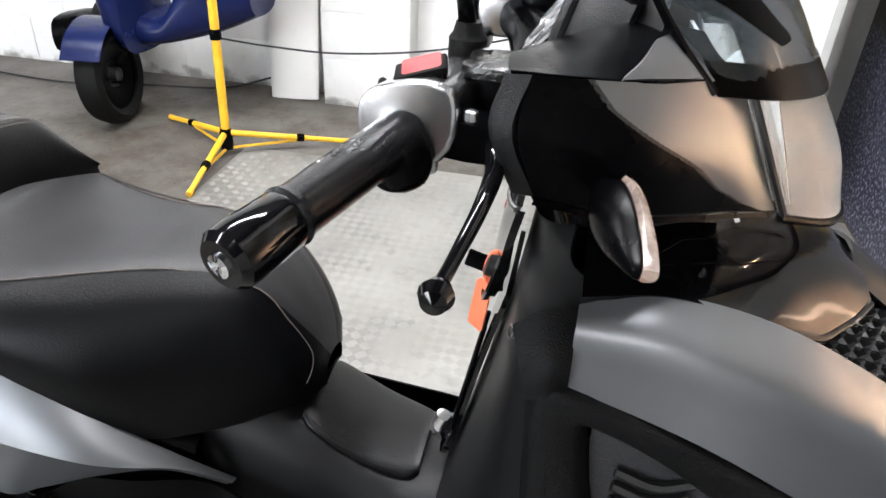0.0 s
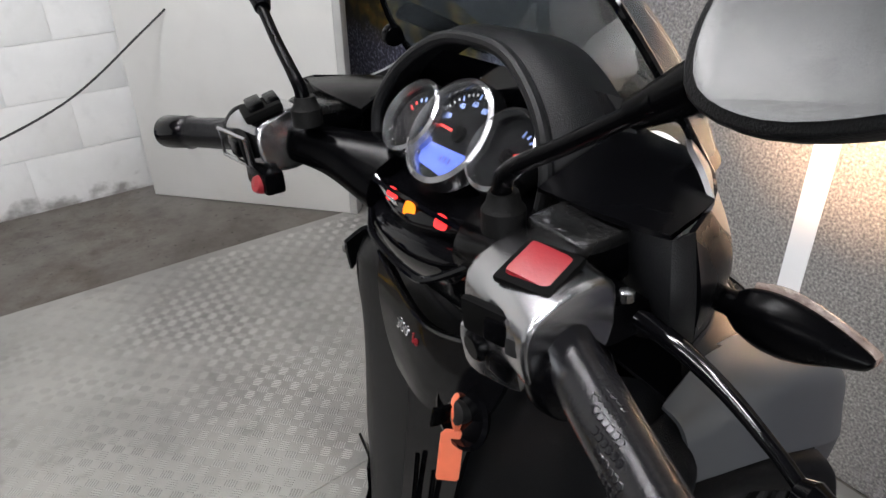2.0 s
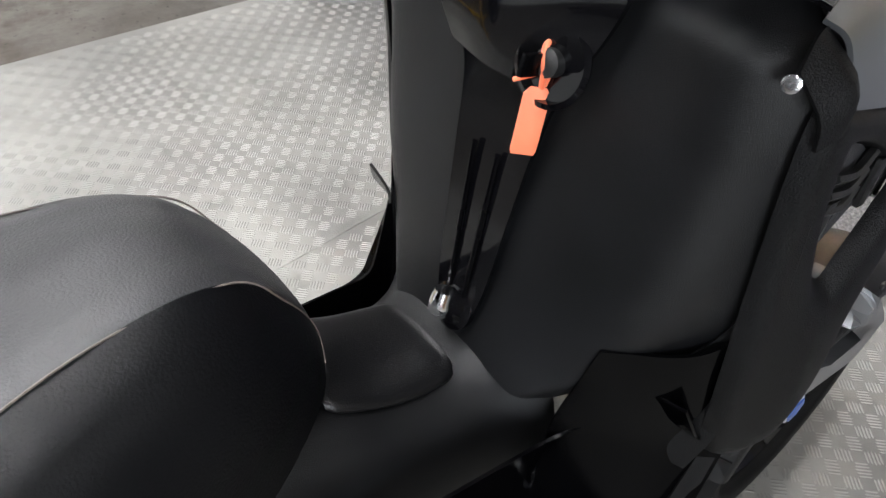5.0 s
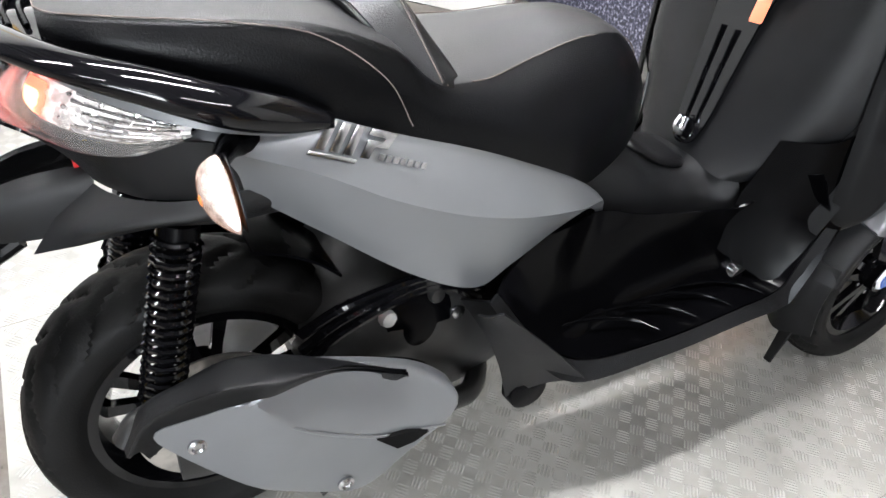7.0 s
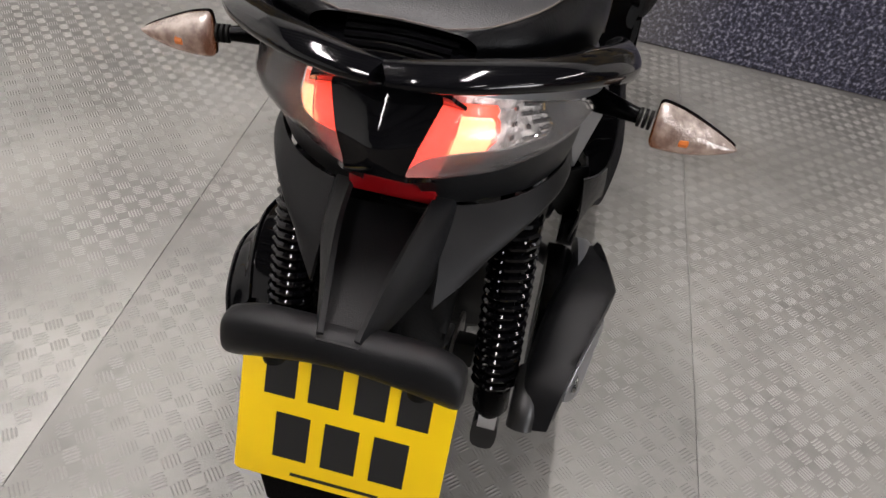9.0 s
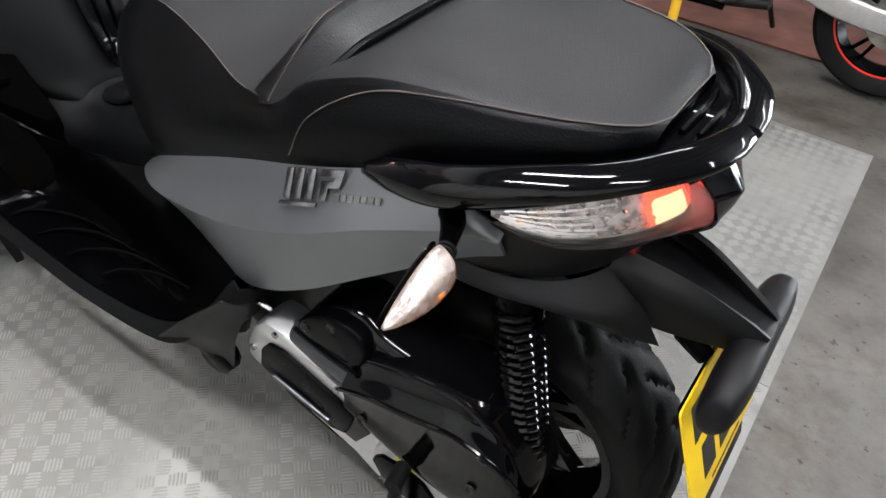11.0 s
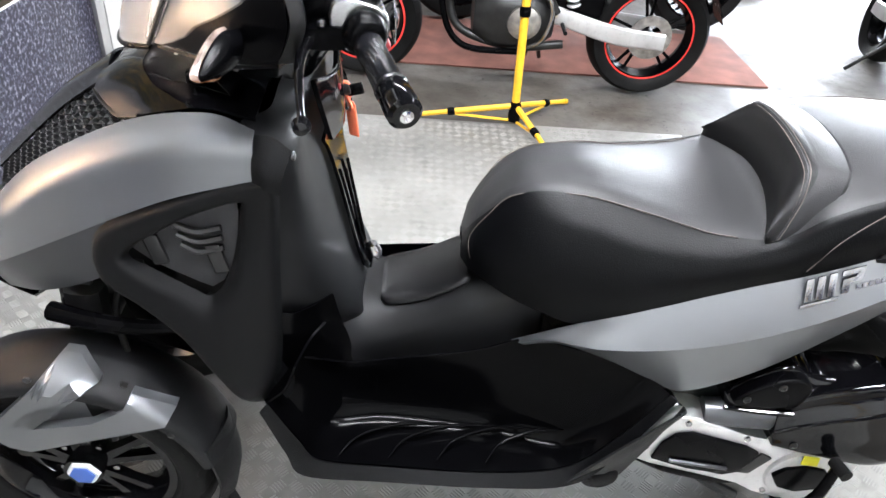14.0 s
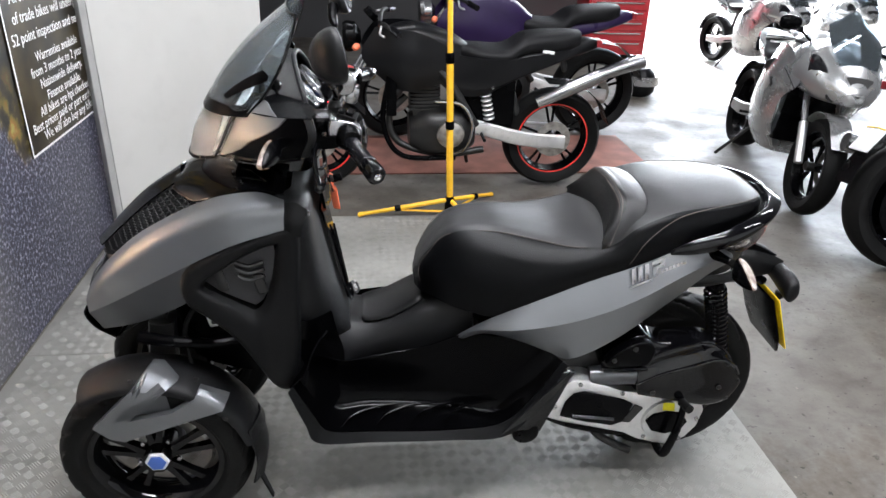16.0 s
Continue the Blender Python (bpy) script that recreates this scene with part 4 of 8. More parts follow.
# leg shield facing the rider
LS = []
for z, xc, xe, ye in ((0.50, 0.955, 0.955, 0.13), (0.56, 0.972, 1.02, 0.20), (0.66, 0.994, 1.045, 0.245), (0.78, 1.018, 1.045, 0.250), (0.86, 1.030, 1.040, 0.252), (0.905, 1.040, 1.040, 0.240), (0.925, 1.075, 1.075, 0.200)):
    row = []
    for f in (-1, -0.8, -0.45, 0, 0.45, 0.8, 1):
        a = abs(f)
        row.append((xc + (xe - xc) * a ** 3 + (0.03 * (a > 0.9)), ye * f, z + (0.006 * (1 - a))))
    LS.append(row)
legshield = part("leg_shield", skin(LS, 30, 36, 0.006), PLASTIC, scooter, "black grained leg shield")
for s in (L, R):
    part("shield_side", skin([mirrored([(1.07, 0.25, 0.85), (1.075, 0.25, 0.78), (1.075, 0.245, 0.66), (1.05, 0.20, 0.56), (1.0, 0.15, 0.49)], s), mirrored([(1.075, 0.262, 0.85), (1.085, 0.268, 0.74), (1.09, 0.275, 0.62), (1.085, 0.27, 0.52), (1.07, 0.255, 0.44)], s)], 8, 20), COARSE, scooter, "black grained side of the leg shield")
    part("shield_screw", lathe([(0.0065, 0), (0.0065, 0.003), (0.004, 0.004), (0, 0.0035)], (1.036, s * 0.232, 0.896), (-0.9, s * 0.3, 0.2), 14), CHROME, legshield, "chrome cross-head screw")
for s in (L, R):
    part("shield_foot", skin([mirrored([(1.10, 0.264, 0.68), (1.105, 0.272, 0.57), (1.10, 0.274, 0.46), (1.064, 0.278, 0.37), (1.035, 0.279, 0.31)], s), mirrored([(1.055, 0.235, 0.62), (1.048, 0.225, 0.54), (1.042, 0.218, 0.47), (1.028, 0.222, 0.40), (1.01, 0.226, 0.335)], s), mirrored([(1.0, 0.165, 0.60), (0.990, 0.150, 0.53), (0.978, 0.142, 0.48), (0.970, 0.142, 0.43), (0.960, 0.146, 0.37)], s)], 16, 24), SEMI, scooter, "black foot of the leg shield")
# gloss centre strip, slot and bag hook
part("centre_strip", skin([[(0.962, y, 0.546) for y in (-0.026, 0, 0.026)], [(0.974, y, 0.60) for y in (-0.036, 0, 0.036)], [(0.998, y, 0.72) for y in (-0.046, 0, 0.046)], [(1.016, y, 0.80) for y in (-0.056, 0, 0.056)], [(1.022, y, 0.83) for y in (-0.075, 0, 0.075)]], 20, 10, 0.006), GLOSS, legshield, "gloss black centre strip")
for s in (L, R):
    part("strip_slot", tube([(0.961, s * 0.012, 0.575), (0.992, s * 0.016, 0.745)], 0.003, 8), PLAINBLACK, legshield)
hook = part("bag_hook", lathe([(0.028, 0), (0.028, 0.006), (0.021, 0.008), (0.020, 0.001), (0.0, 0.0)], (0.961, 0, 0.553), (-0.9, 0, 0.35), 28), GLOSS, legshield, "round bag hook socket")
part("hook_tongue", tube([(0.948, 0.004, 0.580), (0.942, 0.004, 0.560), (0.952, 0.002, 0.545)], [0.011, 0.014, 0.009], 12, 14), BRIGHT, hook, "chrome hook tongue")
# glove box lid, ignition lock and tag
part("glovebox_lid", skin([[(1.028, -0.113, 0.945), (1.012, 0.0, 0.915), (1.028, 0.113, 0.945)], [(1.020, -0.108, 0.905), (1.006, 0.0, 0.885), (1.020, 0.108, 0.905)], [(1.014, -0.088, 0.86), (1.002, 0.0, 0.85), (1.014, 0.088, 0.86)], [(1.012, -0.066, 0.828), (1.002, 0.0, 0.825), (1.012, 0.066, 0.828)]], 14, 16, 0.008), GLOSS, legshield, "gloss black glove box lid")
MQ = Matrix(((-0.07, 0.14, -0.99, 1.0012), (-1, 0, 0.07, 0.054), (0, 0.99, 0.14, 0.888), (0, 0, 0, 1)))
words("lid_figure", "300", 0.017, BRIGHT, MQ, legshield, 'LEFT', 0.0008)
words("lid_letter", "ie", 0.017, RED, MQ @ Matrix.Translation((0.033, 0, 0)), legshield, 'LEFT', 0.0008)
part("lid_rim", tube([(1.020, -0.113, 0.946), (1.010, -0.055, 0.926), (1.004, 0.0, 0.917), (1.010, 0.055, 0.926), (1.020, 0.113, 0.946)], 0.0032, 8, 30), mat("gloss_rim", (0.004, 0.004, 0.004), 0.1, spec=0.6), legshield, "gloss black lid rim")
part("lock_ring", lathe([(0.036, 0), (0.038, 0.005), (0.033, 0.007), (0.030, -0.006), (0.0, -0.012)], (1.004, -0.060, 0.852), (-0.93, -0.05, 0.25), 32), GLOSS, legshield, "gloss black lock surround")
part("lock_barrel", lathe([(0.012, 0), (0.012, 0.012), (0.008, 0.014), (0.0, 0.014)], (1.004, -0.060, 0.852), (-0.93, -0.05, 0.25), 20), STEEL, legshield)
key = thing("ignition_key", (0.997, -0.06, 0.855), "black-headed key in the ignition lock", "key")
part("key_head", block((0.984, -0.062, 0.858), (0.030, 0.005, 0.020), Euler((0, radians(15), 0)).to_matrix(), 0.002), PLAINBLACK, key)
part("key_blade", block((1.004, -0.061, 0.853), (0.02, 0.003, 0.006), Euler((0, radians(15), 0)).to_matrix(), 0.0005), BRIGHT, key)
tag = thing("key_tag", (0.977, -0.065, 0.85), "orange plastic key tag hanging from the ignition key", "tag")
TAG = Matrix.Translation((0.018, 0.0, 0.012))
bm = prism([(-0.0115, -0.086), (-0.010, -0.090), (0.010, -0.090), (0.0115, -0.086), (0.0115, -0.032), (0.007, -0.026), (-0.007, -0.026), (-0.0115, -0.032)], -0.001, 0.001, 0.0005, "xz")
part("tag_plate", placed(bm, TAG @ Matrix.Translation((0.977, -0.065, 0.85)) @ Euler((radians(-4), radians(6), radians(-38))).to_matrix().to_4x4()), ORANGE, tag, "flat orange plate with a hole")
part("tag_loop", placed(tube([(0.977, -0.065, 0.822), (0.973, -0.068, 0.838), (0.977, -0.062, 0.856), (0.985, -0.060, 0.858), (0.983, -0.066, 0.840), (0.978, -0.066, 0.825)], 0.0028, 8, 24), TAG), ORANGE, tag)
part("tag_tail", placed(tube([(0.978, -0.062, 0.835), (0.971, -0.050, 0.828), (0.967, -0.042, 0.823)], 0.002, 6), TAG), ORANGE, tag)

# centre tunnel with the padded fuel flap
TUN = []
for x, zt, hw, zb in ((1.0, 0.53, 0.14, 0.30), (0.955, 0.512, 0.115, 0.30), (0.90, 0.512, 0.105, 0.30), (0.83, 0.54, 0.10, 0.30), (0.77, 0.575, 0.10, 0.30), (0.70, 0.60, 0.095, 0.34), (0.62, 0.60, 0.09, 0.40)):
    TUN.append([(x, -hw * 1.15, zb), (x, -hw * 1.05, zt - 0.07), (x, -hw * 0.82, zt - 0.02), (x, -hw * 0.5, zt - 0.003), (x, 0, zt), (x, hw * 0.5, zt - 0.003), (x, hw * 0.82, zt - 0.02), (x, hw * 1.05, zt - 0.07), (x, hw * 1.15, zb)])
part("tunnel", skin(TUN, 26, 28, 0.005), PLASTIC, scooter, "black centre tunnel")
part("tunnel_pad", loft([[(x, -w, z - 0.012), (x, -w * 0.95, z + 0.005), (x, 0, z + 0.012), (x, w * 0.95, z + 0.005), (x, w, z - 0.012), (x, 0, z - 0.014)] for x, w, z in ((0.925, 0.052, 0.515), (0.91, 0.062, 0.515), (0.85, 0.066, 0.533), (0.785, 0.064, 0.570), (0.768, 0.056, 0.578))], 16, 30), VINYL_DARK, scooter, "black padded flap on the tunnel")

# footboards
for s in (L, R):
    A = [(1.100, 0.275, 0.455), (1.066, 0.278, 0.36), (1.035, 0.280, 0.298), (0.90, 0.285, 0.296), (0.72, 0.283, 0.288), (0.56, 0.254, 0.268), (0.47, 0.222, 0.345), (0.405, 0.200, 0.445)]
    B = [(1.090, 0.262, 0.462), (1.045, 0.262, 0.37), (1.010, 0.265, 0.322), (0.90, 0.268, 0.315), (0.72, 0.266, 0.306), (0.575, 0.240, 0.298), (0.49, 0.215, 0.36), (0.42, 0.196, 0.455)]
    C_ = [(1.080, 0.19, 0.47), (1.035, 0.185, 0.37), (0.995, 0.18, 0.318), (0.90, 0.17, 0.313), (0.72, 0.175, 0.303), (0.59, 0.185, 0.30), (0.51, 0.185, 0.375), (0.44, 0.180, 0.465)]
    D = [(1.055, 0.15, 0.475), (1.015, 0.150, 0.41), (0.98, 0.145, 0.37), (0.90, 0.14, 0.36), (0.74, 0.142, 0.36), (0.62, 0.150, 0.38), (0.54, 0.158, 0.43), (0.47, 0.165, 0.475)]
    E_ = [(1.035, 0.20, 0.51), (0.99, 0.165, 0.465), (0.96, 0.150, 0.448), (0.90, 0.145, 0.455), (0.76, 0.135, 0.475), (0.665, 0.120, 0.495), (0.58, 0.148, 0.505), (0.51, 0.155, 0.500)]
    foot = part("footboard", skin([mirrored(p, s) for p in (A, B)], 5, 44), COARSE, scooter, "black grained rim of the footboard")
    part("foot_tray", skin([mirrored(p, s) for p in (B, C_, D, E_)], 18, 44), SEMI, foot, "gloss black footwell")
    part("foot_sill", skin([mirrored(A[1:], s), mirrored([(p[0] - 0.01, p[1] - 0.06, p[2] - 0.035) for p in A[1:]], s)], 5, 36), COARSE, foot, "black underside")
    for k in range(4):
        x0 = 0.98 - k * 0.085
        part("tray_rib", tube([(x0, s * 0.255, 0.322), (x0 - 0.03, s * 0.215, 0.324), (x0 - 0.10, s * 0.185, 0.324), (x0 - 0.19, s * 0.175, 0.320)], [0.002, 0.0035, 0.004, 0.002], 8, 16), SEMI, foot)
    part("toe_rest", skin([mirrored([(1.09, 0.262, 0.465), (1.06, 0.262, 0.50), (1.045, 0.25, 0.54)], s), mirrored([(1.08, 0.19, 0.47), (1.05, 0.19, 0.50), (1.03, 0.19, 0.54)], s), mirrored([(1.055, 0.15, 0.48), (1.03, 0.15, 0.51), (1.01, 0.155, 0.545)], s)], 8, 8), SEMI, foot, "black toe rest")
    part("sill_end", skin([mirrored([(0.58, 0.255, 0.272), (0.52, 0.225, 0.26), (0.46, 0.205, 0.235)], s), mirrored([(0.50, 0.245, 0.36), (0.465, 0.235, 0.35), (0.43, 0.21, 0.33)], s), mirrored([(0.41, 0.232, 0.45), (0.395, 0.22, 0.44), (0.39, 0.20, 0.43)], s)], 8, 10), PLASTIC, foot, "black rear end of the sill")
part("brake_pedal", block((0.995, -0.185, 0.335), (0.05, 0.045, 0.016), Euler((0, radians(-35), 0)).to_matrix(), 0.004), STEEL, scooter, "brake pedal with a ribbed rubber")
for k in range(4):
    part("pedal_rib", block((0.975 + k * 0.009, -0.185, 0.338 + k * 0.006), (0.004, 0.042, 0.006), Euler((0, radians(-35), 0)).to_matrix(), 0.001), CHROME, scooter)

# seat
SEAT = []
for x, ys, zs, zc, hw, zw, zb in ((0.789, 0.012, 0.640, 0.642, 0.030, 0.624, 0.604), (0.778, 0.030, 0.676, 0.680, 0.062, 0.645, 0.606), (0.760, 0.044, 0.710, 0.716, 0.085, 0.658, 0.606), (0.735, 0.054, 0.744, 0.751, 0.104, 0.668, 0.602),
                                 (0.705, 0.062, 0.770, 0.779, 0.122, 0.676, 0.594), (0.660, 0.071, 0.783, 0.794, 0.143, 0.680, 0.586), (0.600, 0.081, 0.783, 0.796, 0.166, 0.672, 0.580), (0.545, 0.092, 0.777, 0.787, 0.181, 0.682, 0.600),
                                 (0.480, 0.111, 0.769, 0.777, 0.188, 0.702, 0.637), (0.420, 0.134, 0.766, 0.773, 0.190, 0.718, 0.666), (0.345, 0.156, 0.774, 0.783, 0.190, 0.738, 0.698), (0.312, 0.160, 0.790, 0.803, 0.190, 0.750, 0.711),
                                 (0.27, 0.162, 0.828, 0.850, 0.189, 0.775, 0.726), (0.19, 0.154, 0.859, 0.872, 0.184, 0.808, 0.756), (0.12, 0.147, 0.869, 0.879, 0.174, 0.827, 0.787),
                                 (0.04, 0.135, 0.872, 0.881, 0.158, 0.841, 0.810), (-0.02, 0.115, 0.873, 0.880, 0.136, 0.851, 0.824), (-0.055, 0.088, 0.870, 0.875, 0.108, 0.852, 0.836), (-0.075, 0.055, 0.864, 0.866, 0.075, 0.854, 0.842)):
    half = [(x, hw * 0.97, zb), (x, hw, zw), (x, ys + (hw - ys) * 0.66, zs - (zs - zw) * 0.34), (x, ys, zs), (x, ys * 0.5, zc - (zc - zs) * 0.3), (x, 0, zc)]
    SEAT.append([(a, -b, c) for a, b, c in half] + half[-2::-1])
sg = surface(SEAT, 64, 49)
bm = grid_bm(sg)
seat = part("seat", bm, VINYL, scooter, "dark grey vinyl seat with brown stitching", 60)
seat.data.materials.append(VINYL_SIDE)
for poly in seat.data.polygons:
    j = min(v % 49 for v in poly.vertices)
    if j < 14 or j > 33:
        poly.material_index = 1
under = [[(p[0][0], p[0][1] * 0.995, p[0][2] + 0.004), (p[0][0], 0, p[0][2] + 0.01), (p[-1][0], p[-1][1] * 0.995, p[-1][2] + 0.004)] for p in SEAT]
part("seat_base", skin(under, 30, 8, 0.006), PLAINBLACK, seat, "black seat base")


def on_seat(i, v):
    """A point of the seat's skin: i along, v from 0 (one lower edge) to 1 (the other), a little proud."""
    a = sg[min(63, max(0, int(round(i)))), min(48, max(0, int(round(v * 48))))]
    return Vector(a)


def stitch(pts, r=0.0012):
    path = [on_seat(i, v) for i, v in pts]
    c = Vector((0.35, 0, 0.62))
    return tube([p + (p - Vector((p.x, 0, 0.70))).normalized() * 0.0016 for p in path], r, 6, 60)


for s in (0, 1):
    f = (lambda v: v) if s == 0 else (lambda v: 1 - v)
    part("seam", stitch([(3.5, f(0.06)), (3.2, f(0.14)), (4.5, f(0.22)), (8, f(0.28)), (13, f(0.30)), (20, f(0.30)), (26, f(0.30)), (31, f(0.30)), (33, f(0.285))], 0.0009), THREAD, seat, "brown stitched seam")
    part("seam", stitch([(41, f(0.04)), (43, f(0.14)), (46, f(0.22)), (50, f(0.27)), (55, f(0.29)), (60, f(0.30)), (63, f(0.33))], 0.0009), THREAD, seat, "brown stitched seam")
part("seam", stitch([(63, 0.33), (63, 0.5), (63, 0.67)], 0.0009), THREAD, seat)
# pillion step pad
PAD = []
BAND = []
for y, xf, zf, xt, zt, xb, zb in ((-0.168, 0.346, 0.762, 0.340, 0.768, 0.332, 0.770), (-0.160, 0.345, 0.763, 0.330, 0.790, 0.300, 0.798), (-0.142, 0.339, 0.762, 0.314, 0.826, 0.262, 0.836), (-0.115, 0.330, 0.760, 0.304, 0.855, 0.242, 0.861), (-0.08, 0.321, 0.758, 0.301, 0.865, 0.233, 0.869), (-0.04, 0.314, 0.756, 0.301, 0.870, 0.229, 0.873), (0, 0.312, 0.755, 0.301, 0.872, 0.228, 0.874)):
    zf, zt, y = zf + 0.018, zt + 0.009, y * 0.985
    PAD.append([(xf + 0.004, y, zf - 0.02), (xf + 0.004, y, zf), ((xf + xt) / 2 + 0.012, y, (zf + zt) / 2 + 0.006), (xt, y, zt), ((xt + xb) / 2, y, (zt + zb) / 2 + 0.003), (xb, y, zb), (xb - 0.002, y, zb - 0.012), (xf - 0.02, y, zf - 0.03)])
    BAND.append([(xt - 0.002, y, zt + 0.0015), ((xt + xb) / 2, y, (zt + zb) / 2 + 0.0055), (xb - 0.002, y, zb + 0.002)])
PAD += [[(a, -b, c) for a, b, c in row] for row in PAD[-2::-1]]
BAND += [[(a, -b, c) for a, b, c in row] for row in BAND[-2::-1]]
pad = part("back_pad", loft(PAD, 48, 48), VINYL_DARK, seat, "black crescent pad between rider and pillion", 70)
part("pad_band", skin(BAND, 48, 8, 0.003), VINYL, seat, "grey vinyl band along the pad's top", 70)
part("seam", tube([(r[0][0] - 0.004, r[0][1], r[0][2] + 0.001) for r in BAND], 0.0009, 6, 60), THREAD, seat)
part("seam", tube([(r[0][0] + 0.004, r[0][1], r[0][2] - 0.004) for r in BAND], 0.0009, 6, 60), THREAD, seat)

# rear side panels
def creased(top, crest, foot_, s):
    """A panel of two nearly flat faces that meet in a crest, 4 mm thick."""
    rings = []
    for a, c, b in zip(spline(top, 56), spline(crest, 56), spline(foot_, 56)):
        out = [a + (c - a) * k / 9 + np.array([0, s * 0.003 * math.sin(math.pi * k / 9), 0]) for k in range(9)]
        out += [c + (b - c) * k / 9 for k in range(10)]
        rings.append([tuple(p) for p in out] + [(p[0], p[1] - s * 0.004, p[2]) for p in out[::-1]])
    bm = grid_bm(np.array(rings), True, True)
    bmesh.ops.recalc_face_normals(bm, faces=bm.faces)
    return bm


ST = [(0.690, 0.120, 0.492), (0.635, 0.156, 0.556), (0.55, 0.176, 0.614), (0.45, 0.182, 0.668), (0.35, 0.182, 0.710), (0.25, 0.176, 0.750), (0.152, 0.172, 0.778), (0.06, 0.166, 0.768), (0.02, 0.166, 0.752)]
SC = [(0.686, 0.124, 0.490), (0.640, 0.166, 0.545), (0.560, 0.206, 0.570), (0.450, 0.218, 0.590), (0.350, 0.221, 0.620), (0.250, 0.219, 0.664), (0.160, 0.209, 0.712), (0.065, 0.184, 0.744), (0.018, 0.172, 0.745)]
SB = [(0.680, 0.126, 0.488), (0.620, 0.158, 0.530), (0.54, 0.180, 0.522), (0.460, 0.192, 0.492), (0.395, 0.196, 0.470), (0.29, 0.196, 0.526), (0.17, 0.184, 0.618), (0.07, 0.166, 0.692), (0.018, 0.160, 0.722)]
for s in (L, R):
    sp = part("side_panel", creased(mirrored(ST, s), mirrored(SC, s), mirrored(SB, s), s), SILVER, scooter, "satin grey rear side panel", 24)
    # raised badge of slanted bars, no lettering
    xa = Vector((-0.145, -0.012 * s, 0.052)).normalized()
    na = Vector((0.03, s * 0.95, 0.42))
    na = (na - xa * na.dot(xa)).normalized()
    if s == R:
        xa = -xa
    ya = na.cross(xa)
    q = Matrix.Translation((0.280 if s == L else 0.158, s * (0.2070 if s == L else 0.2000), 0.695 if s == L else 0.740)) @ Matrix((xa, ya, na)).transposed().to_4x4()
    for k in range(3):
        x0 = k * 0.017
        part("badge_bar", placed(prism([(x0, 0), (x0 + 0.011, 0), (x0 + 0.022, 0.035), (x0 + 0.011, 0.035)], 0, 0.003, 0.0006, "xy"), q), BADGE, sp, "chrome badge stroke")
    part("badge_bar", placed(prism([(0.055, 0.0), (0.066, 0), (0.071, 0.015), (0.088, 0.015), (0.098, 0.035), (0.064, 0.035), (0.061, 0.027), (0.084, 0.027), (0.081, 0.022), (0.062, 0.022)], 0, 0.003, 0.0004, "xy"), q), BADGE, sp, "chrome badge stroke")
    part("badge_bar", placed(prism([(-0.008, -0.008), (0.05, -0.008), (0.052, -0.003), (-0.006, -0.003)], 0, 0.003, 0.0004, "xy"), q), BADGE, sp, "chrome badge stroke")
    for k in range(7):
        part("badge_bar", placed(prism([(0.078 + k * 0.0095, 0.001), (0.085 + k * 0.0095, 0.001), (0.087 + k * 0.0095, 0.009), (0.080 + k * 0.0095, 0.009)], 0, 0.0015, 0, "xy"), q), BADGE, sp)
part("inner_body", loft([[(x, -w, zb), (x, -w, zt), (x, w, zt), (x, w, zb)] for x, w, zb, zt in ((0.64, 0.11, 0.36, 0.54), (0.5, 0.14, 0.44, 0.60), (0.3, 0.14, 0.55, 0.68), (0.1, 0.115, 0.66, 0.77), (-0.04, 0.06, 0.72, 0.79))], 20, 20), PLAINBLACK, scooter, "black inner body under the seat")


# handlebar fairing, headlight and screen
def cowl_grid(s):
    rows = [[(1.176, 0.140, 1.094), (1.150, 0.176, 1.098), (1.090, 0.226, 1.104), (1.030, 0.256, 1.110)],
            [(1.198, 0.148, 1.045), (1.165, 0.185, 1.050), (1.095, 0.242, 1.062), (1.026, 0.268, 1.075)],
            [(1.226, 0.138, 0.992), (1.180, 0.172, 1.000), (1.105, 0.228, 1.012), (1.040, 0.258, 1.030)]]
    return surface([mirrored(r, s) for r in rows], 41, 61)


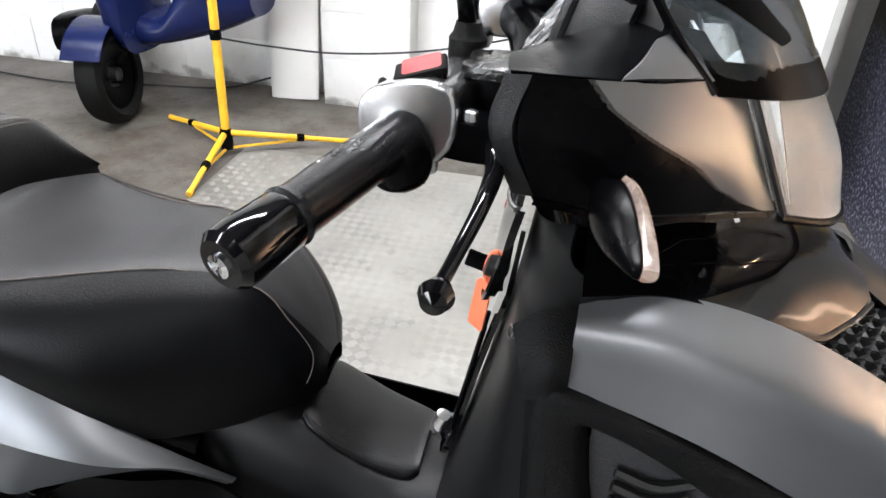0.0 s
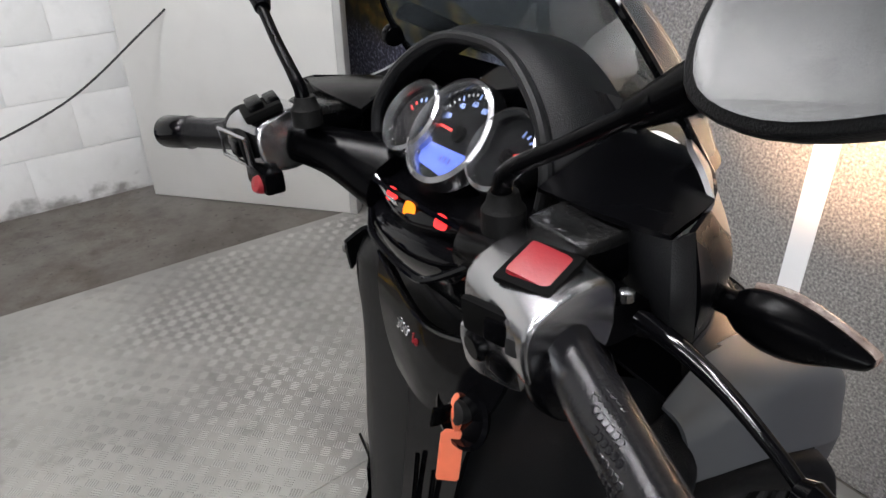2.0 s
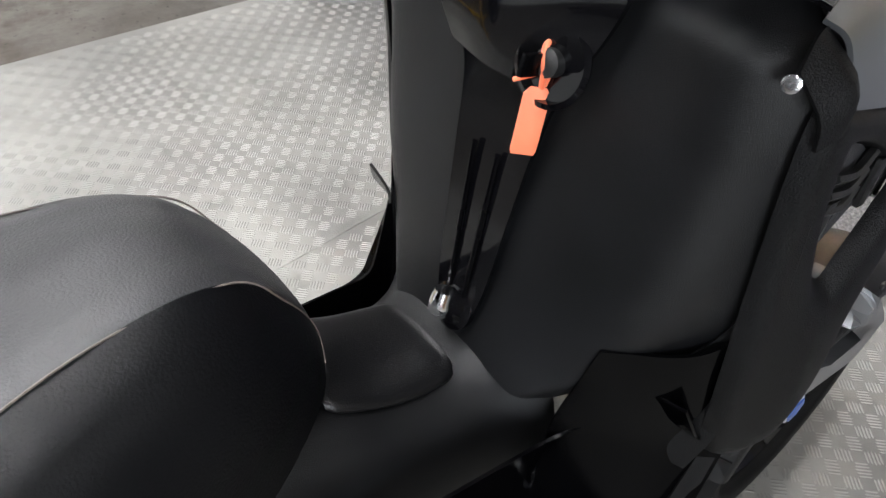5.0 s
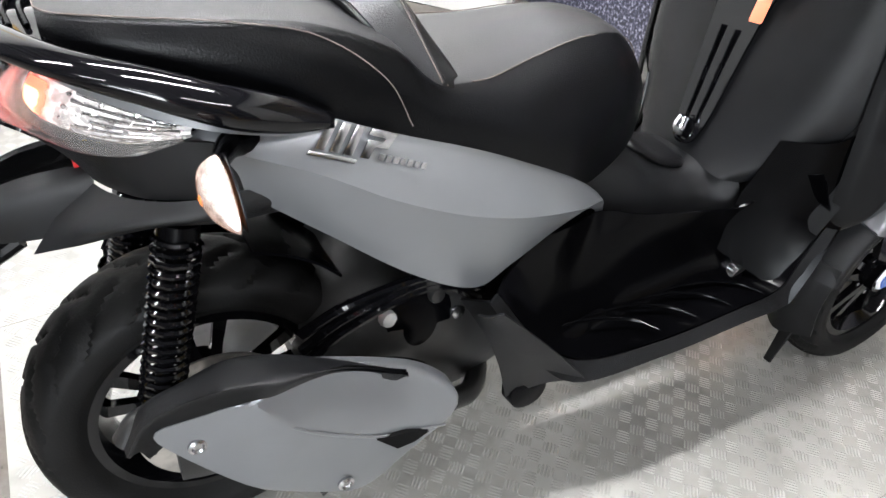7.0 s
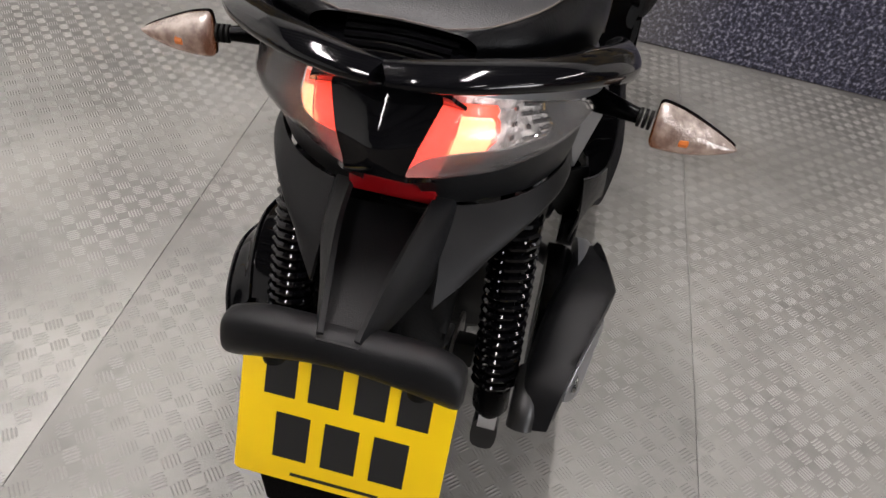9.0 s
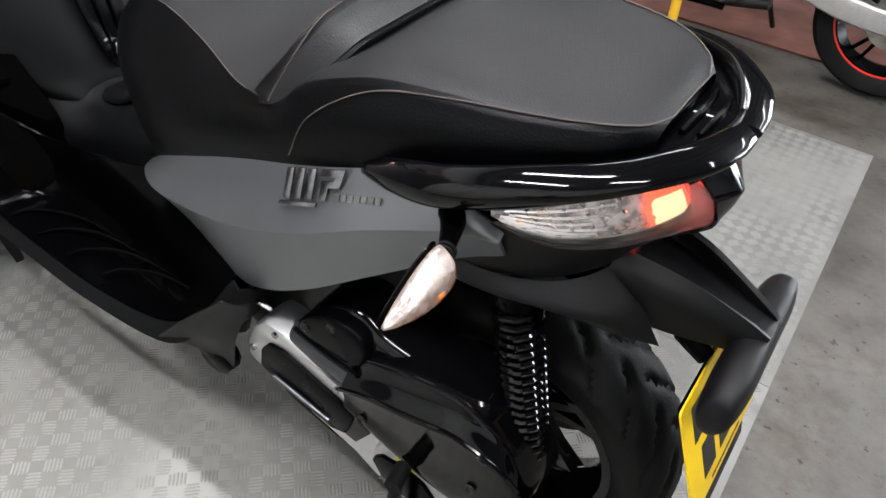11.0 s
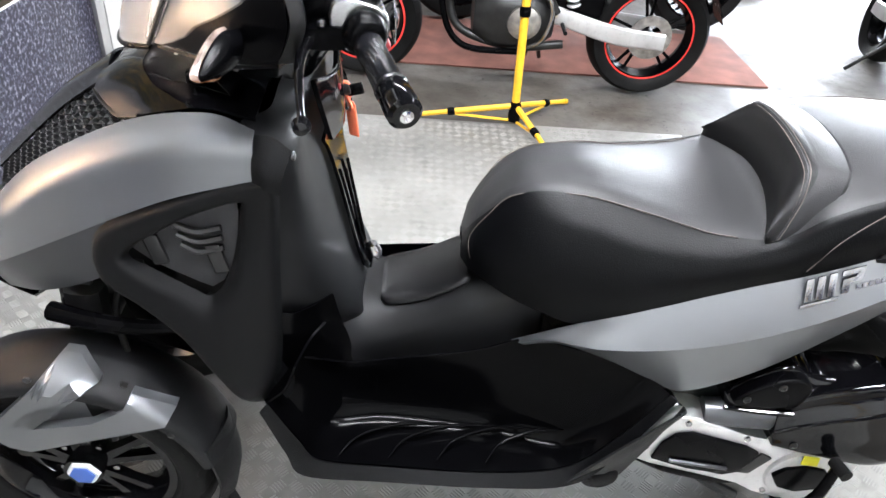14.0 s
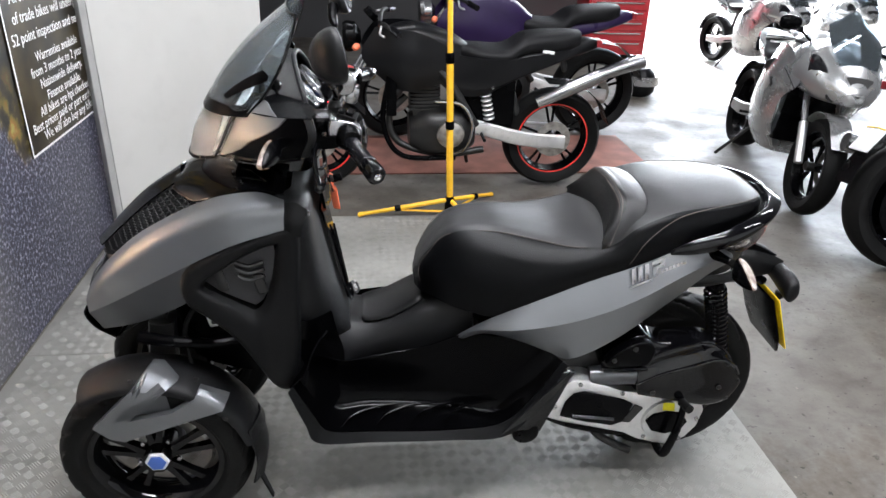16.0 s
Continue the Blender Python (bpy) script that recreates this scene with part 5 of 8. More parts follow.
for s in (L, R):
    g = cowl_grid(s)
    cut = np.clip(np.interp(np.linspace(0, 1, 41), [0, 0.2, 0.42, 0.6, 0.8, 0.93, 1.0], [0.80, 0.72, 0.57, 0.44, 0.36, 0.24, 0.10]), 0, 1)

    def piece(f0, f1, n):
        out = np.zeros((41, n, 3))
        for i in range(41):
            for j in range(n):
                f = (f0(i) + (f1(i) - f0(i)) * j / (n - 1)) * 60
                k = min(59, int(f))
                out[i, j] = g[i, k] + (g[i, k + 1] - g[i, k]) * (f - k)
        bm = grid_bm(out)
        bmesh.ops.recalc_face_normals(bm, faces=bm.faces)
        bmesh.ops.solidify(bm, geom=bm.faces[:], thickness=0.004)
        return bm
    cowl = part("cowl_side", piece(lambda i: 0.0, lambda i: cut[i] - 0.006, 26), SILVER, scooter, "satin grey side of the handlebar fairing")
    part("cowl_flash", piece(lambda i: cut[i] + 0.006, lambda i: 1.0, 22), PLAINBLACK, cowl, "matt black swoosh behind the grey")
    part("cowl_gap", piece(lambda i: cut[i] - 0.012, lambda i: cut[i] + 0.012, 4), INK, cowl)
    part("cowl_rear", skin([mirrored([(1.030, 0.256, 1.110), (1.022, 0.268, 1.075), (1.040, 0.258, 1.030)], s), mirrored([(1.012, 0.250, 1.108), (1.006, 0.258, 1.075), (1.024, 0.248, 1.028)], s), mirrored([(1.022, 0.200, 1.100), (1.03, 0.200, 1.07), (1.045, 0.200, 1.03)], s)], 8, 10), PLASTIC, cowl, "black rounded rear edge")
    part("cowl_deck", skin([mirrored([(1.016, 0.250, 1.110), (1.090, 0.226, 1.105), (1.150, 0.176, 1.099), (1.176, 0.140, 1.095)], s), mirrored([(1.01, 0.20, 1.108), (1.08, 0.185, 1.112), (1.13, 0.155, 1.110), (1.16, 0.12, 1.104)], s), mirrored([(1.02, 0.13, 1.10), (1.07, 0.135, 1.12), (1.11, 0.125, 1.125), (1.15, 0.09, 1.115)], s)], 10, 14), PLAINBLACK, cowl, "black inner deck of the fairing")
    part("shoulder", skin([mirrored([(1.160, 0.168, 1.097), (1.125, 0.198, 1.101), (1.085, 0.229, 1.105)], s), mirrored([(1.142, 0.174, 1.111), (1.12, 0.192, 1.115), (1.098, 0.210, 1.115)], s), mirrored([(1.124, 0.176, 1.126), (1.114, 0.184, 1.128), (1.106, 0.192, 1.126)], s)], 8, 8), SILVER, cowl, "satin grey shoulder under the screen")
    part("cowl_under", skin([mirrored([(1.222, 0.138, 0.990), (1.180, 0.172, 0.998), (1.105, 0.228, 1.010), (1.040, 0.258, 1.028)], s), mirrored([(1.20, 0.07, 0.955), (1.16, 0.09, 0.955), (1.10, 0.11, 0.965), (1.04, 0.12, 0.985)], s)], 6, 14), PLAINBLACK, cowl, "black underside")
LT = [(1.180, 0.139, 1.092), (1.222, 0.106, 1.088), (1.250, 0.055, 1.084), (1.258, 0.0, 1.083)]
LM = [(1.205, 0.146, 1.04), (1.255, 0.106, 1.03), (1.288, 0.055, 1.022), (1.296, 0.0, 1.02)]
LB = [(1.232, 0.134, 0.988), (1.280, 0.098, 0.974), (1.306, 0.052, 0.966), (1.314, 0.0, 0.963)]
lens_rows = [r + [(x, -y, z) for x, y, z in r[-2::-1]] for r in (LT, LM, LB)]
lens = part("headlight_lens", skin(lens_rows, 14, 40, 0.003), CLEAR, scooter, "clear headlight lens")
lens.visible_shadow = False
part("lamp_housing", skin([[(1.170, y, 1.086) for y in (-0.13, -0.06, 0, 0.06, 0.13)], [(1.175, y, 1.03) for y in (-0.135, -0.06, 0, 0.06, 0.135)], [(1.205, y, 0.975) for y in (-0.13, -0.06, 0, 0.06, 0.13)]], 12, 20), REFLECT, scooter, "silvered lamp housing")
part("lens_rim", tube([(x, y, z - 0.004) for x, y, z in lens_rows[2]], 0.004, 8, 40), PLAINBLACK, lens)
for s in (L, R):
    lamp = part("reflector_bowl", lathe([(0.046, 0.0), (0.040, -0.018), (0.026, -0.032), (0.008, -0.038)], (1.232, s * 0.068, 1.032), (0.95, s * 0.1, 0.02), 32), REFLECT, lens, "silvered reflector bowl")
    part("bulb", lathe([(0.0, -0.012), (0.007, -0.010), (0.008, 0.006), (0.0, 0.012)], (1.212, s * 0.068, 1.032), (0.95, s * 0.1, 0.02), 14), LAMPWARM, lens, "lit warm bulb")
    part("lens_seam", tube(mirrored([(1.182, 0.1405, 1.092), (1.207, 0.1475, 1.04), (1.234, 0.1355, 0.988)], s), 0.003, 6, 14), INK, lens)
    part("lamp_bezel", skin([mirrored([(1.205, 0.128, 1.085), (1.222, 0.131, 1.04), (1.24, 0.122, 0.995)], s), mirrored([(1.180, 0.120, 1.085), (1.190, 0.122, 1.04), (1.21, 0.116, 0.995)], s)], 4, 10), REFLECT, lens)
SB0 = [(1.152, 0.178, 1.090), (1.205, 0.146, 1.084), (1.250, 0.085, 1.078), (1.268, 0.0, 1.075)]
SB1 = [(1.112, 0.182, 1.135), (1.162, 0.150, 1.145), (1.205, 0.088, 1.148), (1.220, 0.0, 1.150)]
SB2 = [(1.075, 0.168, 1.195), (1.110, 0.136, 1.215), (1.142, 0.080, 1.222), (1.152, 0.0, 1.224)]
SB3 = [(1.046, 0.118, 1.272), (1.058, 0.090, 1.282), (1.068, 0.050, 1.288), (1.072, 0.0, 1.290)]
srows = [r + [(x, -y, z) for x, y, z in r[-2::-1]] for r in (SB0, SB1, SB2, SB3)]
screen = part("windscreen", skin(srows, 24, 36, 0.003), SCREEN, scooter, "smoked plastic windscreen")
screen.visible_shadow = False
edge_pts = [r[0] for r in srows] + srows[3][1:-1] + [r[-1] for r in srows[::-1]]
part("screen_edge", tube(edge_pts, 0.0035, 8, 70), GLOSS, screen, "dark polished screen edge")
part("screen_foot", skin([[(x + 0.003, y, z - 0.002) for x, y, z in srows[0]], [(x - 0.012, y * 0.99, z + 0.022) for x, y, z in srows[0]]], 5, 34), PLAINBLACK, screen, "black screen foot strip")
for s in (L, R):
    part("screen_tab", loft([mirrored([(1.200, 0.146, 1.125), (1.192, 0.158, 1.122), (1.186, 0.158, 1.128), (1.194, 0.146, 1.131)], s), mirrored([(1.165, 0.162, 1.150), (1.155, 0.174, 1.143), (1.148, 0.172, 1.150), (1.158, 0.160, 1.160)], s), mirrored([(1.118, 0.180, 1.176), (1.108, 0.190, 1.166), (1.100, 0.186, 1.175), (1.112, 0.176, 1.186)], s)], 12, 12), PLAINBLACK, screen, "black screen mounting blade")
    part("screen_bolt", lathe([(0.010, -0.006), (0.012, 0.0), (0.010, 0.008), (0.0, 0.010)], (1.088, s * 0.174, 1.155), (0.2, s, 0.15), 14), PLAINBLACK, screen)

# instrument hood and dials
HR = [(1.030, 0.122, 1.070), (1.036, 0.122, 1.104), (1.048, 0.098, 1.142), (1.060, 0.050, 1.172), (1.064, 0.0, 1.178)]
HM = [(1.060, 0.134, 1.078), (1.066, 0.134, 1.112), (1.076, 0.108, 1.149), (1.088, 0.055, 1.179), (1.092, 0.0, 1.184)]
HF = [(1.105, 0.145, 1.082), (1.110, 0.145, 1.108), (1.118, 0.116, 1.140), (1.130, 0.060, 1.168), (1.136, 0.0, 1.173)]
hrows = [r + [(x, -y, z) for x, y, z in r[-2::-1]] for r in (HR, HM, HF)]
hood = part("dash_hood", skin(hrows, 14, 44, 0.006), PLASTIC, scooter, "black grained hood over the dials")
part("hood_lip", tube(hrows[0], 0.006, 10, 50), PLASTIC, hood)
NRM = Vector((-0.76, 0, 0.65)).normalized()
UPV = Vector((0.65, 0, 0.76)).normalized()
SIDE = UPV.cross(NRM)
if SIDE.y > 0:
    SIDE = -SIDE
DQ = Matrix((SIDE, UPV, NRM)).transposed().to_4x4()


def dash(x, y, h=0.0, c=(1.052, 0.0, 1.092)):
    return Vector(c) + SIDE * x + UPV * y + NRM * h


fas = [[tuple(dash(x, y, h)) for x in (-0.135, -0.07, 0, 0.07, 0.135)] for y, h in ((-0.070, 0.018), (-0.058, -0.004), (-0.02, -0.014), (0.03, -0.016), (0.075, 0.0))]
fascia = part("dash_fascia", skin(fas, 20, 24), GLOSS, scooter, "gloss black dash panel")


def dial(cx, cy, r, h, name, label):
    c = dash(cx, cy, h)
    d = part(name, lathe([(0.0, 0), (r * 0.97, 0), (r * 0.97, -0.010), (0.0, -0.010)], c, NRM, 48), DIAL, fascia, label)
    part("bezel", lathe([(r * 0.955, 0.0), (r * 0.965, 0.010), (r * 1.0, 0.0140), (r * 1.10, 0.0120), (r * 1.15, -0.004), (r * 1.0, -0.012)], c, NRM, 56, ring=True), CHROME, d, "satin chrome bezel")
    return d, c


big, cb = dial(0.0, 0.0, 0.0450, 0.012, "speedometer", "black speedometer with blue figures")
fuel, cf = dial(-0.061, 0.000, 0.0330, 0.012, "fuel_gauge", "small black dial with blue marks")
temp, ct = dial(0.070, 0.002, 0.0330, 0.012, "temperature_gauge", "small black dial with blue marks")


def mark(parent, c, ang, r0, r1, w, m, h=0.0012):
    d = SIDE * math.cos(ang) + UPV * math.sin(ang)
    n = SIDE * -math.sin(ang) + UPV * math.cos(ang)
    pts = [c + d * r0 - n * w, c + d * r1 - n * w * 0.6, c + d * r1 + n * w * 0.6, c + d * r0 + n * w]
    bm = bmesh.new()
    lo, hi = [bm.verts.new(p) for p in pts], [bm.verts.new(p + NRM * h) for p in pts]
    bm.faces.new(hi)
    for i in range(4):
        bm.faces.new((lo[i], lo[(i + 1) % 4], hi[(i + 1) % 4], hi[i]))
    return part("dial_mark", bm, m, parent)


piv = cb + SIDE * 0.003 + UPV * 0.002
for k in range(29):
    a = radians(188 - k * 8.2)
    mark(big, piv, a, 0.0345 if k % 4 == 0 else 0.037, 0.0395, 0.0006, DIALBLUE if k % 4 == 0 else WHITEINK)
for k, txt in enumerate(("0", "20", "40", "60", "80", "100")):
    a = radians(186 - k * 31)
    q = Matrix.Translation(piv + SIDE * 0.0295 * math.cos(a) + UPV * (0.0295 * math.sin(a) - 0.0025) + NRM * 0.0006) @ DQ
    words("dial_figure", txt, 0.0075, DIALBLUE, q, big, 'CENTER', 0.0002)
mark(big, piv + NRM * 0.002, radians(176), -0.004, 0.033, 0.0015, DIALRED, 0.001)
part("needle_hub", lathe([(0.0, 0), (0.0075, 0), (0.0075, 0.004), (0.0, 0.005)], piv, NRM, 20), PLAINBLACK, big)
part("display", placed(prism([(-0.030, -0.0335), (0.008, -0.0375), (0.030, -0.0275), (0.030, -0.013), (-0.036, -0.013)], 0.0004, 0.0016, 0.0003, "xy"), Matrix.Translation(cb) @ DQ), LCD, big, "lit blue display")
for k in range(3):
    part("display_bar", placed(prism([(-0.004 + k * 0.006, -0.026), (-0.0005 + k * 0.006, -0.026), (-0.0005 + k * 0.006, -0.020), (-0.004 + k * 0.006, -0.020)], 0.0016, 0.0019, 0, "xy"), Matrix.Translation(cb) @ DQ), mat("display_ink", (0.05, 0.07, 0.3), 0.4), big)
for parent, c, na in ((fuel, cf, 75), (temp, ct, 25)):
    p0 = c - UPV * 0.002
    for k in range(9):
        a = radians(150 - k * 16) if parent is fuel else radians(80 - k * 16)
        mark(parent, p0, a, 0.021 if k % 4 else 0.019, 0.025, 0.0007, DIALRED if (k < 2 and parent is fuel) else DIALBLUE)
    mark(parent, p0 + NRM * 0.001, radians(na), -0.003, 0.022, 0.0012, DIALRED, 0.001)
    part("needle_hub", lathe([(0.0, 0), (0.0065, 0), (0.0065, 0.004), (0.0, 0.005)], p0, NRM, 16), PLAINBLACK, parent)
part("tell_tale", lathe([(0.0, 0), (0.005, 0), (0.004, 0.0015), (0.0, 0.002)], cf + SIDE * 0.008 - UPV * 0.018, NRM, 14), LED_GREEN, fuel, "lit green tell-tale")
for c, r in ((cb, 0.0435), (cf, 0.0318), (ct, 0.0318)):
    gl = part("dial_glass", lathe([(0.0, 0.009), (r * 0.6, 0.0085), (r, 0.0065)], c, NRM, 40), GLASS, fascia, "clear dial glass")
    gl.visible_shadow = False
for k in range(2):
    part("dash_screw", lathe([(0.003, 0), (0.003, 0.002), (0, 0.003)], dash(-0.03 + k * 0.075, 0.062, -0.004), NRM, 10), BRIGHT, fascia)
# warning light strip and the neck of the bars
strip = part("warning_strip", loft([[(1.003, 0.062, 1.048), (0.996, 0.062, 1.040), (1.008, 0.062, 1.030), (1.016, 0.062, 1.040)], [(0.995, 0.0, 1.048), (0.986, 0.0, 1.036), (0.998, 0.0, 1.024), (1.01, 0.0, 1.038)], [(1.010, -0.082, 1.055), (1.003, -0.082, 1.046), (1.015, -0.082, 1.034), (1.023, -0.082, 1.046)]], 16, 14), GLOSS, scooter, "gloss black warning light strip")
for y, m, lab in ((0.034, LED_RED, "lit red warning light"), (0.0, LED_AMBER, "lit amber warning light"), (-0.043, LED_RED, "lit red warning light")):
    xx, zz = 0.992 + abs(y + 0.003) * 0.10, 1.0475 + abs(y) * 0.05
    part("warning_light", loft([[(xx + 0.0 + d * 0.5, y + w, zz + 0.004 - d * 0.2), (xx - 0.005, y + w, zz - 0.006), (xx - 0.003, y - w, zz - 0.006), (xx + d * 0.5, y - w, zz + 0.004 - d * 0.2)] for d, w in ((0.0, 0.0068), (-0.003, 0.0055))], 3, 12), m, strip, lab)
part("strip_rim", tube([(0.998, 0.070, 1.054), (0.993, 0.036, 1.044), (0.991, -0.004, 1.040), (0.997, -0.040, 1.041), (1.011, -0.063, 1.043), (1.036, -0.079, 1.055), (1.058, -0.093, 1.070), (1.070, -0.106, 1.080)], 0.0024, 8, 50), CHROME, strip, "thin bright rim")
NECK = []
for x, z, hw, dep in ((1.0, 1.032, 0.105, 0.09), (0.978, 1.020, 0.095, 0.10), (0.980, 1.000, 0.080, 0.10), (0.996, 0.975, 0.070, 0.10), (1.015, 0.945, 0.074, 0.10), (1.03, 0.92, 0.08, 0.10)):
    NECK.append([(x, 0, z), (x + 0.01, hw * 0.7, z + 0.002), (x + 0.04, hw, z + 0.006), (x + dep, hw * 0.8, z + 0.01), (x + dep, -hw * 0.8, z + 0.01), (x + 0.04, -hw, z + 0.006), (x + 0.01, -hw * 0.7, z + 0.002)])
neck = part("steering_neck", loft(NECK, 24, 32), GLOSS, scooter, "gloss black steering column cover")
part("neck_trim", tube([(0.985, 0.062, 1.026), (0.972, 0.035, 1.012), (0.968, -0.03, 1.004), (0.972, -0.055, 1.008), (0.985, -0.09, 1.030), (1.0, -0.115, 1.05)], 0.0035, 8, 40), GLOSS, neck)
for s in (L, R):
    part("bar_cover", loft([mirrored([(1.06, 0.07, 1.02), (1.07, 0.07, 1.075), (1.0, 0.07, 1.06), (0.99, 0.07, 1.02)], s), mirrored([(1.015, 0.13, 1.045), (1.02, 0.13, 1.078), (0.982, 0.13, 1.075), (0.975, 0.13, 1.042)], s), mirrored([(0.99, 0.175, 1.05), (0.992, 0.175, 1.080), (0.962, 0.175, 1.08), (0.958, 0.175, 1.05)], s)], 14, 20), SEMI, neck, "black cover over the bar")

# grips, switch blocks, levers, reservoirs
for s in (L, R):
    a = Vector((0.955, s * 0.215, 1.066 if s == L else 1.061))
    b = Vector((0.888, s * (0.390 if s == L else 0.398), 1.043 if s == L else 1.030))
    d = (b - a).normalized()
    ln = (b - a).length
    hb = part("handlebar_grip", lathe([(0.0145, 0.0), (0.0205, 0.004), (0.0205, 0.014), (0.0175, 0.018), (0.0172, ln * 0.70), (0.0185, ln * 0.72), (0.0195, ln * 0.735), (0.0178, ln * 0.75)], a, d, 28), GRIP, scooter, "black ribbed rubber grip")
    part("bar_end", lathe([(0.0172, ln * 0.745), (0.0186, ln * 0.76), (0.0196, ln * 0.93), (0.0190, ln * 0.975), (0.0150, ln), (0.0, ln)], a, d, 28), GLOSS, hb, "black bar end weight")
    part("bar_end_screw", lathe([(0.0075, 0.0), (0.0075, 0.002), (0.004, 0.003), (0.0, 0.0015)], b, d, 14), BRIGHT, hb, "chrome end screw")
    q = frame_of(d)
    for k in range(26):
        f = 0.02 + (ln * 0.70 - 0.03) * k / 25
        n_r = 7
        for i in range(n_r):
            w = radians(i * 22 - 66 + (10 if k % 2 else 0) + k * 9)
            u = q @ Vector((math.cos(w), math.sin(w), 0))
            if i > 2:
                continue
            p = a + d * f + u * 0.0170
            part("grip_knob", lathe([(0.0028, 0.0), (0.0020, 0.0006), (0.0, 0.0007)], p, u, 6), GRIP, hb)
    # switch block
    dz = 0.0 if s == R else -0.014
    prof = [(0.930, 1.048), (0.923, 1.064), (0.921, 1.084), (0.926, 1.096), (0.938, 1.103), (0.962, 1.108), (0.984, 1.107), (0.993, 1.098), (0.992, 1.066), (0.978, 1.048), (0.955, 1.043)]
    rings = []
    y_in, y_out = (0.162, 0.244) if s == R else (0.178, 0.236)
    for y, k in ((y_in, 0.86), (y_in + 0.001, 0.94), (y_in + 0.003, 0.98), (y_in + 0.006, 1.0), (y_out - 0.006, 1.0), (y_out - 0.002, 0.98), (y_out - 0.0005, 0.94), (y_out, 0.86)):
        ring = chaikin([(0.958 + (x - 0.958) * k, 1.080 + (z - 1.080) * k) for x, z in prof], 1)
        rings.append([(x - (y - 0.2) * 0.22, s * y, z + dz) for x, z in ring])
    sw = part("switch_block", grid_bm(np.array(rings), True, True), CHROME, scooter, "satin silver switch block", 40)
    if s == R:
        part("switch_lobe", block((0.942, -0.188, 1.044), (0.034, 0.050, 0.046), Euler((0, radians(-12), radians(12))).to_matrix(), 0.013), CHROME, sw, "rounded lower lobe")
        m3 = Euler((0, radians(-16), radians(12))).to_matrix()
        part("switch_bed", block((0.950, -0.212, 1.1072), (0.038, 0.041, 0.006), m3, 0.0025), SHADOWGAP, sw, "black switch bed")
        part("kill_switch", block((0.951, -0.213, 1.1085), (0.030, 0.033, 0.008), m3 @ Euler((radians(7), 0, 0)).to_matrix(), 0.004), RED, sw, "red engine stop switch")
        part("switch_window", block((0.9215, -0.211, 1.079), (0.008, 0.056, 0.026), Euler((0, radians(-6), radians(12))).to_matrix(), 0.005), SHADOWGAP, sw, "black switch recess")
        part("rocker", block((0.9180, -0.214, 1.079), (0.008, 0.018, 0.015), Euler((0, radians(5), radians(14))).to_matrix(), 0.003), PLAINBLACK, sw, "black rocker")
        part("small_rocker", block((0.9165, -0.230, 1.078), (0.007, 0.010, 0.012), Euler((0, radians(5), radians(14))).to_matrix(), 0.003), STEEL, sw, "small grey rocker")
        part("starter_button", lathe([(0.0, 0.004), (0.008, 0.004), (0.0105, 0.002), (0.0120, -0.003)], (0.9235, -0.184, 1.050), (-1, 0.1, -0.1), 18), PLAINBLACK, sw, "round black starter button")
        part("lower_rocker", block((0.925, -0.206, 1.046), (0.008, 0.022, 0.012), None, 0.003), PLAINBLACK, sw, "black lower rocker")
    else:
        m3 = Euler((0, radians(-16), radians(-12))).to_matrix()
        part("switch_bed", block((0.944, 0.200, 1.094), (0.040, 0.044, 0.010), m3, 0.004), SHADOWGAP, sw, "black switch bed")
        part("light_switch", block((0.938, 0.200, 1.0985), (0.016, 0.034, 0.012), m3, 0.003), PLAINBLACK, sw, "black light switch")
        part("dip_switch", block((0.956, 0.200, 1.101), (0.014, 0.032, 0.010), m3, 0.003), PLAINBLACK, sw, "black dip switch")
        part("switch_window", block((0.9215, 0.205, 1.060), (0.010, 0.058, 0.032), Euler((0, radians(-6), radians(-12))).to_matrix(), 0.005), SHADOWGAP, sw, "black switch recess")
        part("window_frame", tube([(0.916, 0.176, 1.046), (0.914, 0.176, 1.074), (0.907, 0.232, 1.074), (0.909, 0.232, 1.046), (0.916, 0.178, 1.046)], 0.0022, 8), CHROME, sw, "bright recess frame")
        part("rocker", block((0.915, 0.200, 1.060), (0.012, 0.020, 0.016), None, 0.003), PLAINBLACK, sw, "black rocker")
        part("horn_bed", block((0.934, 0.192, 1.026), (0.022, 0.056, 0.024), None, 0.005), PLAINBLACK, sw, "black horn housing")
        part("horn_button", lathe([(0.0, 0.012), (0.008, 0.011), (0.0098, 0.007), (0.0098, 0.0)], (0.928, 0.181, 1.022), (-0.9, -0.1, 0.3), 16), RED, sw, "round red horn button")
    sw.location.z += 0.007 if s == L else -0.013
    part("throttle_collar", lathe([(0.019, 0.026), (0.025, 0.028), (0.027, 0.034), (0.0255, 0.042), (0.021, 0.050), (0.018, 0.052)], a, d, 28), PLAINBLACK, sw, "black collar")
    # lever and clamp
    lv = part("brake_lever", tube([(1.000, s * 0.215, 1.058), (1.012, s * 0.255, 1.046), (1.010, s * 0.30, 1.035), (1.003, s * 0.34, 1.022), (0.998, s * 0.362, 1.013)], [0.008, 0.0068, 0.0055, 0.0046, 0.0046], 12, 26), GLOSS, scooter, "gloss black brake lever")
    part("lever_ball", lathe([(0.0, -0.011), (0.008, -0.008), (0.011, 0), (0.008, 0.008), (0.0, 0.011)], (0.998, s * 0.366, 1.011), (0, 1, 0), 16), GLOSS, lv)
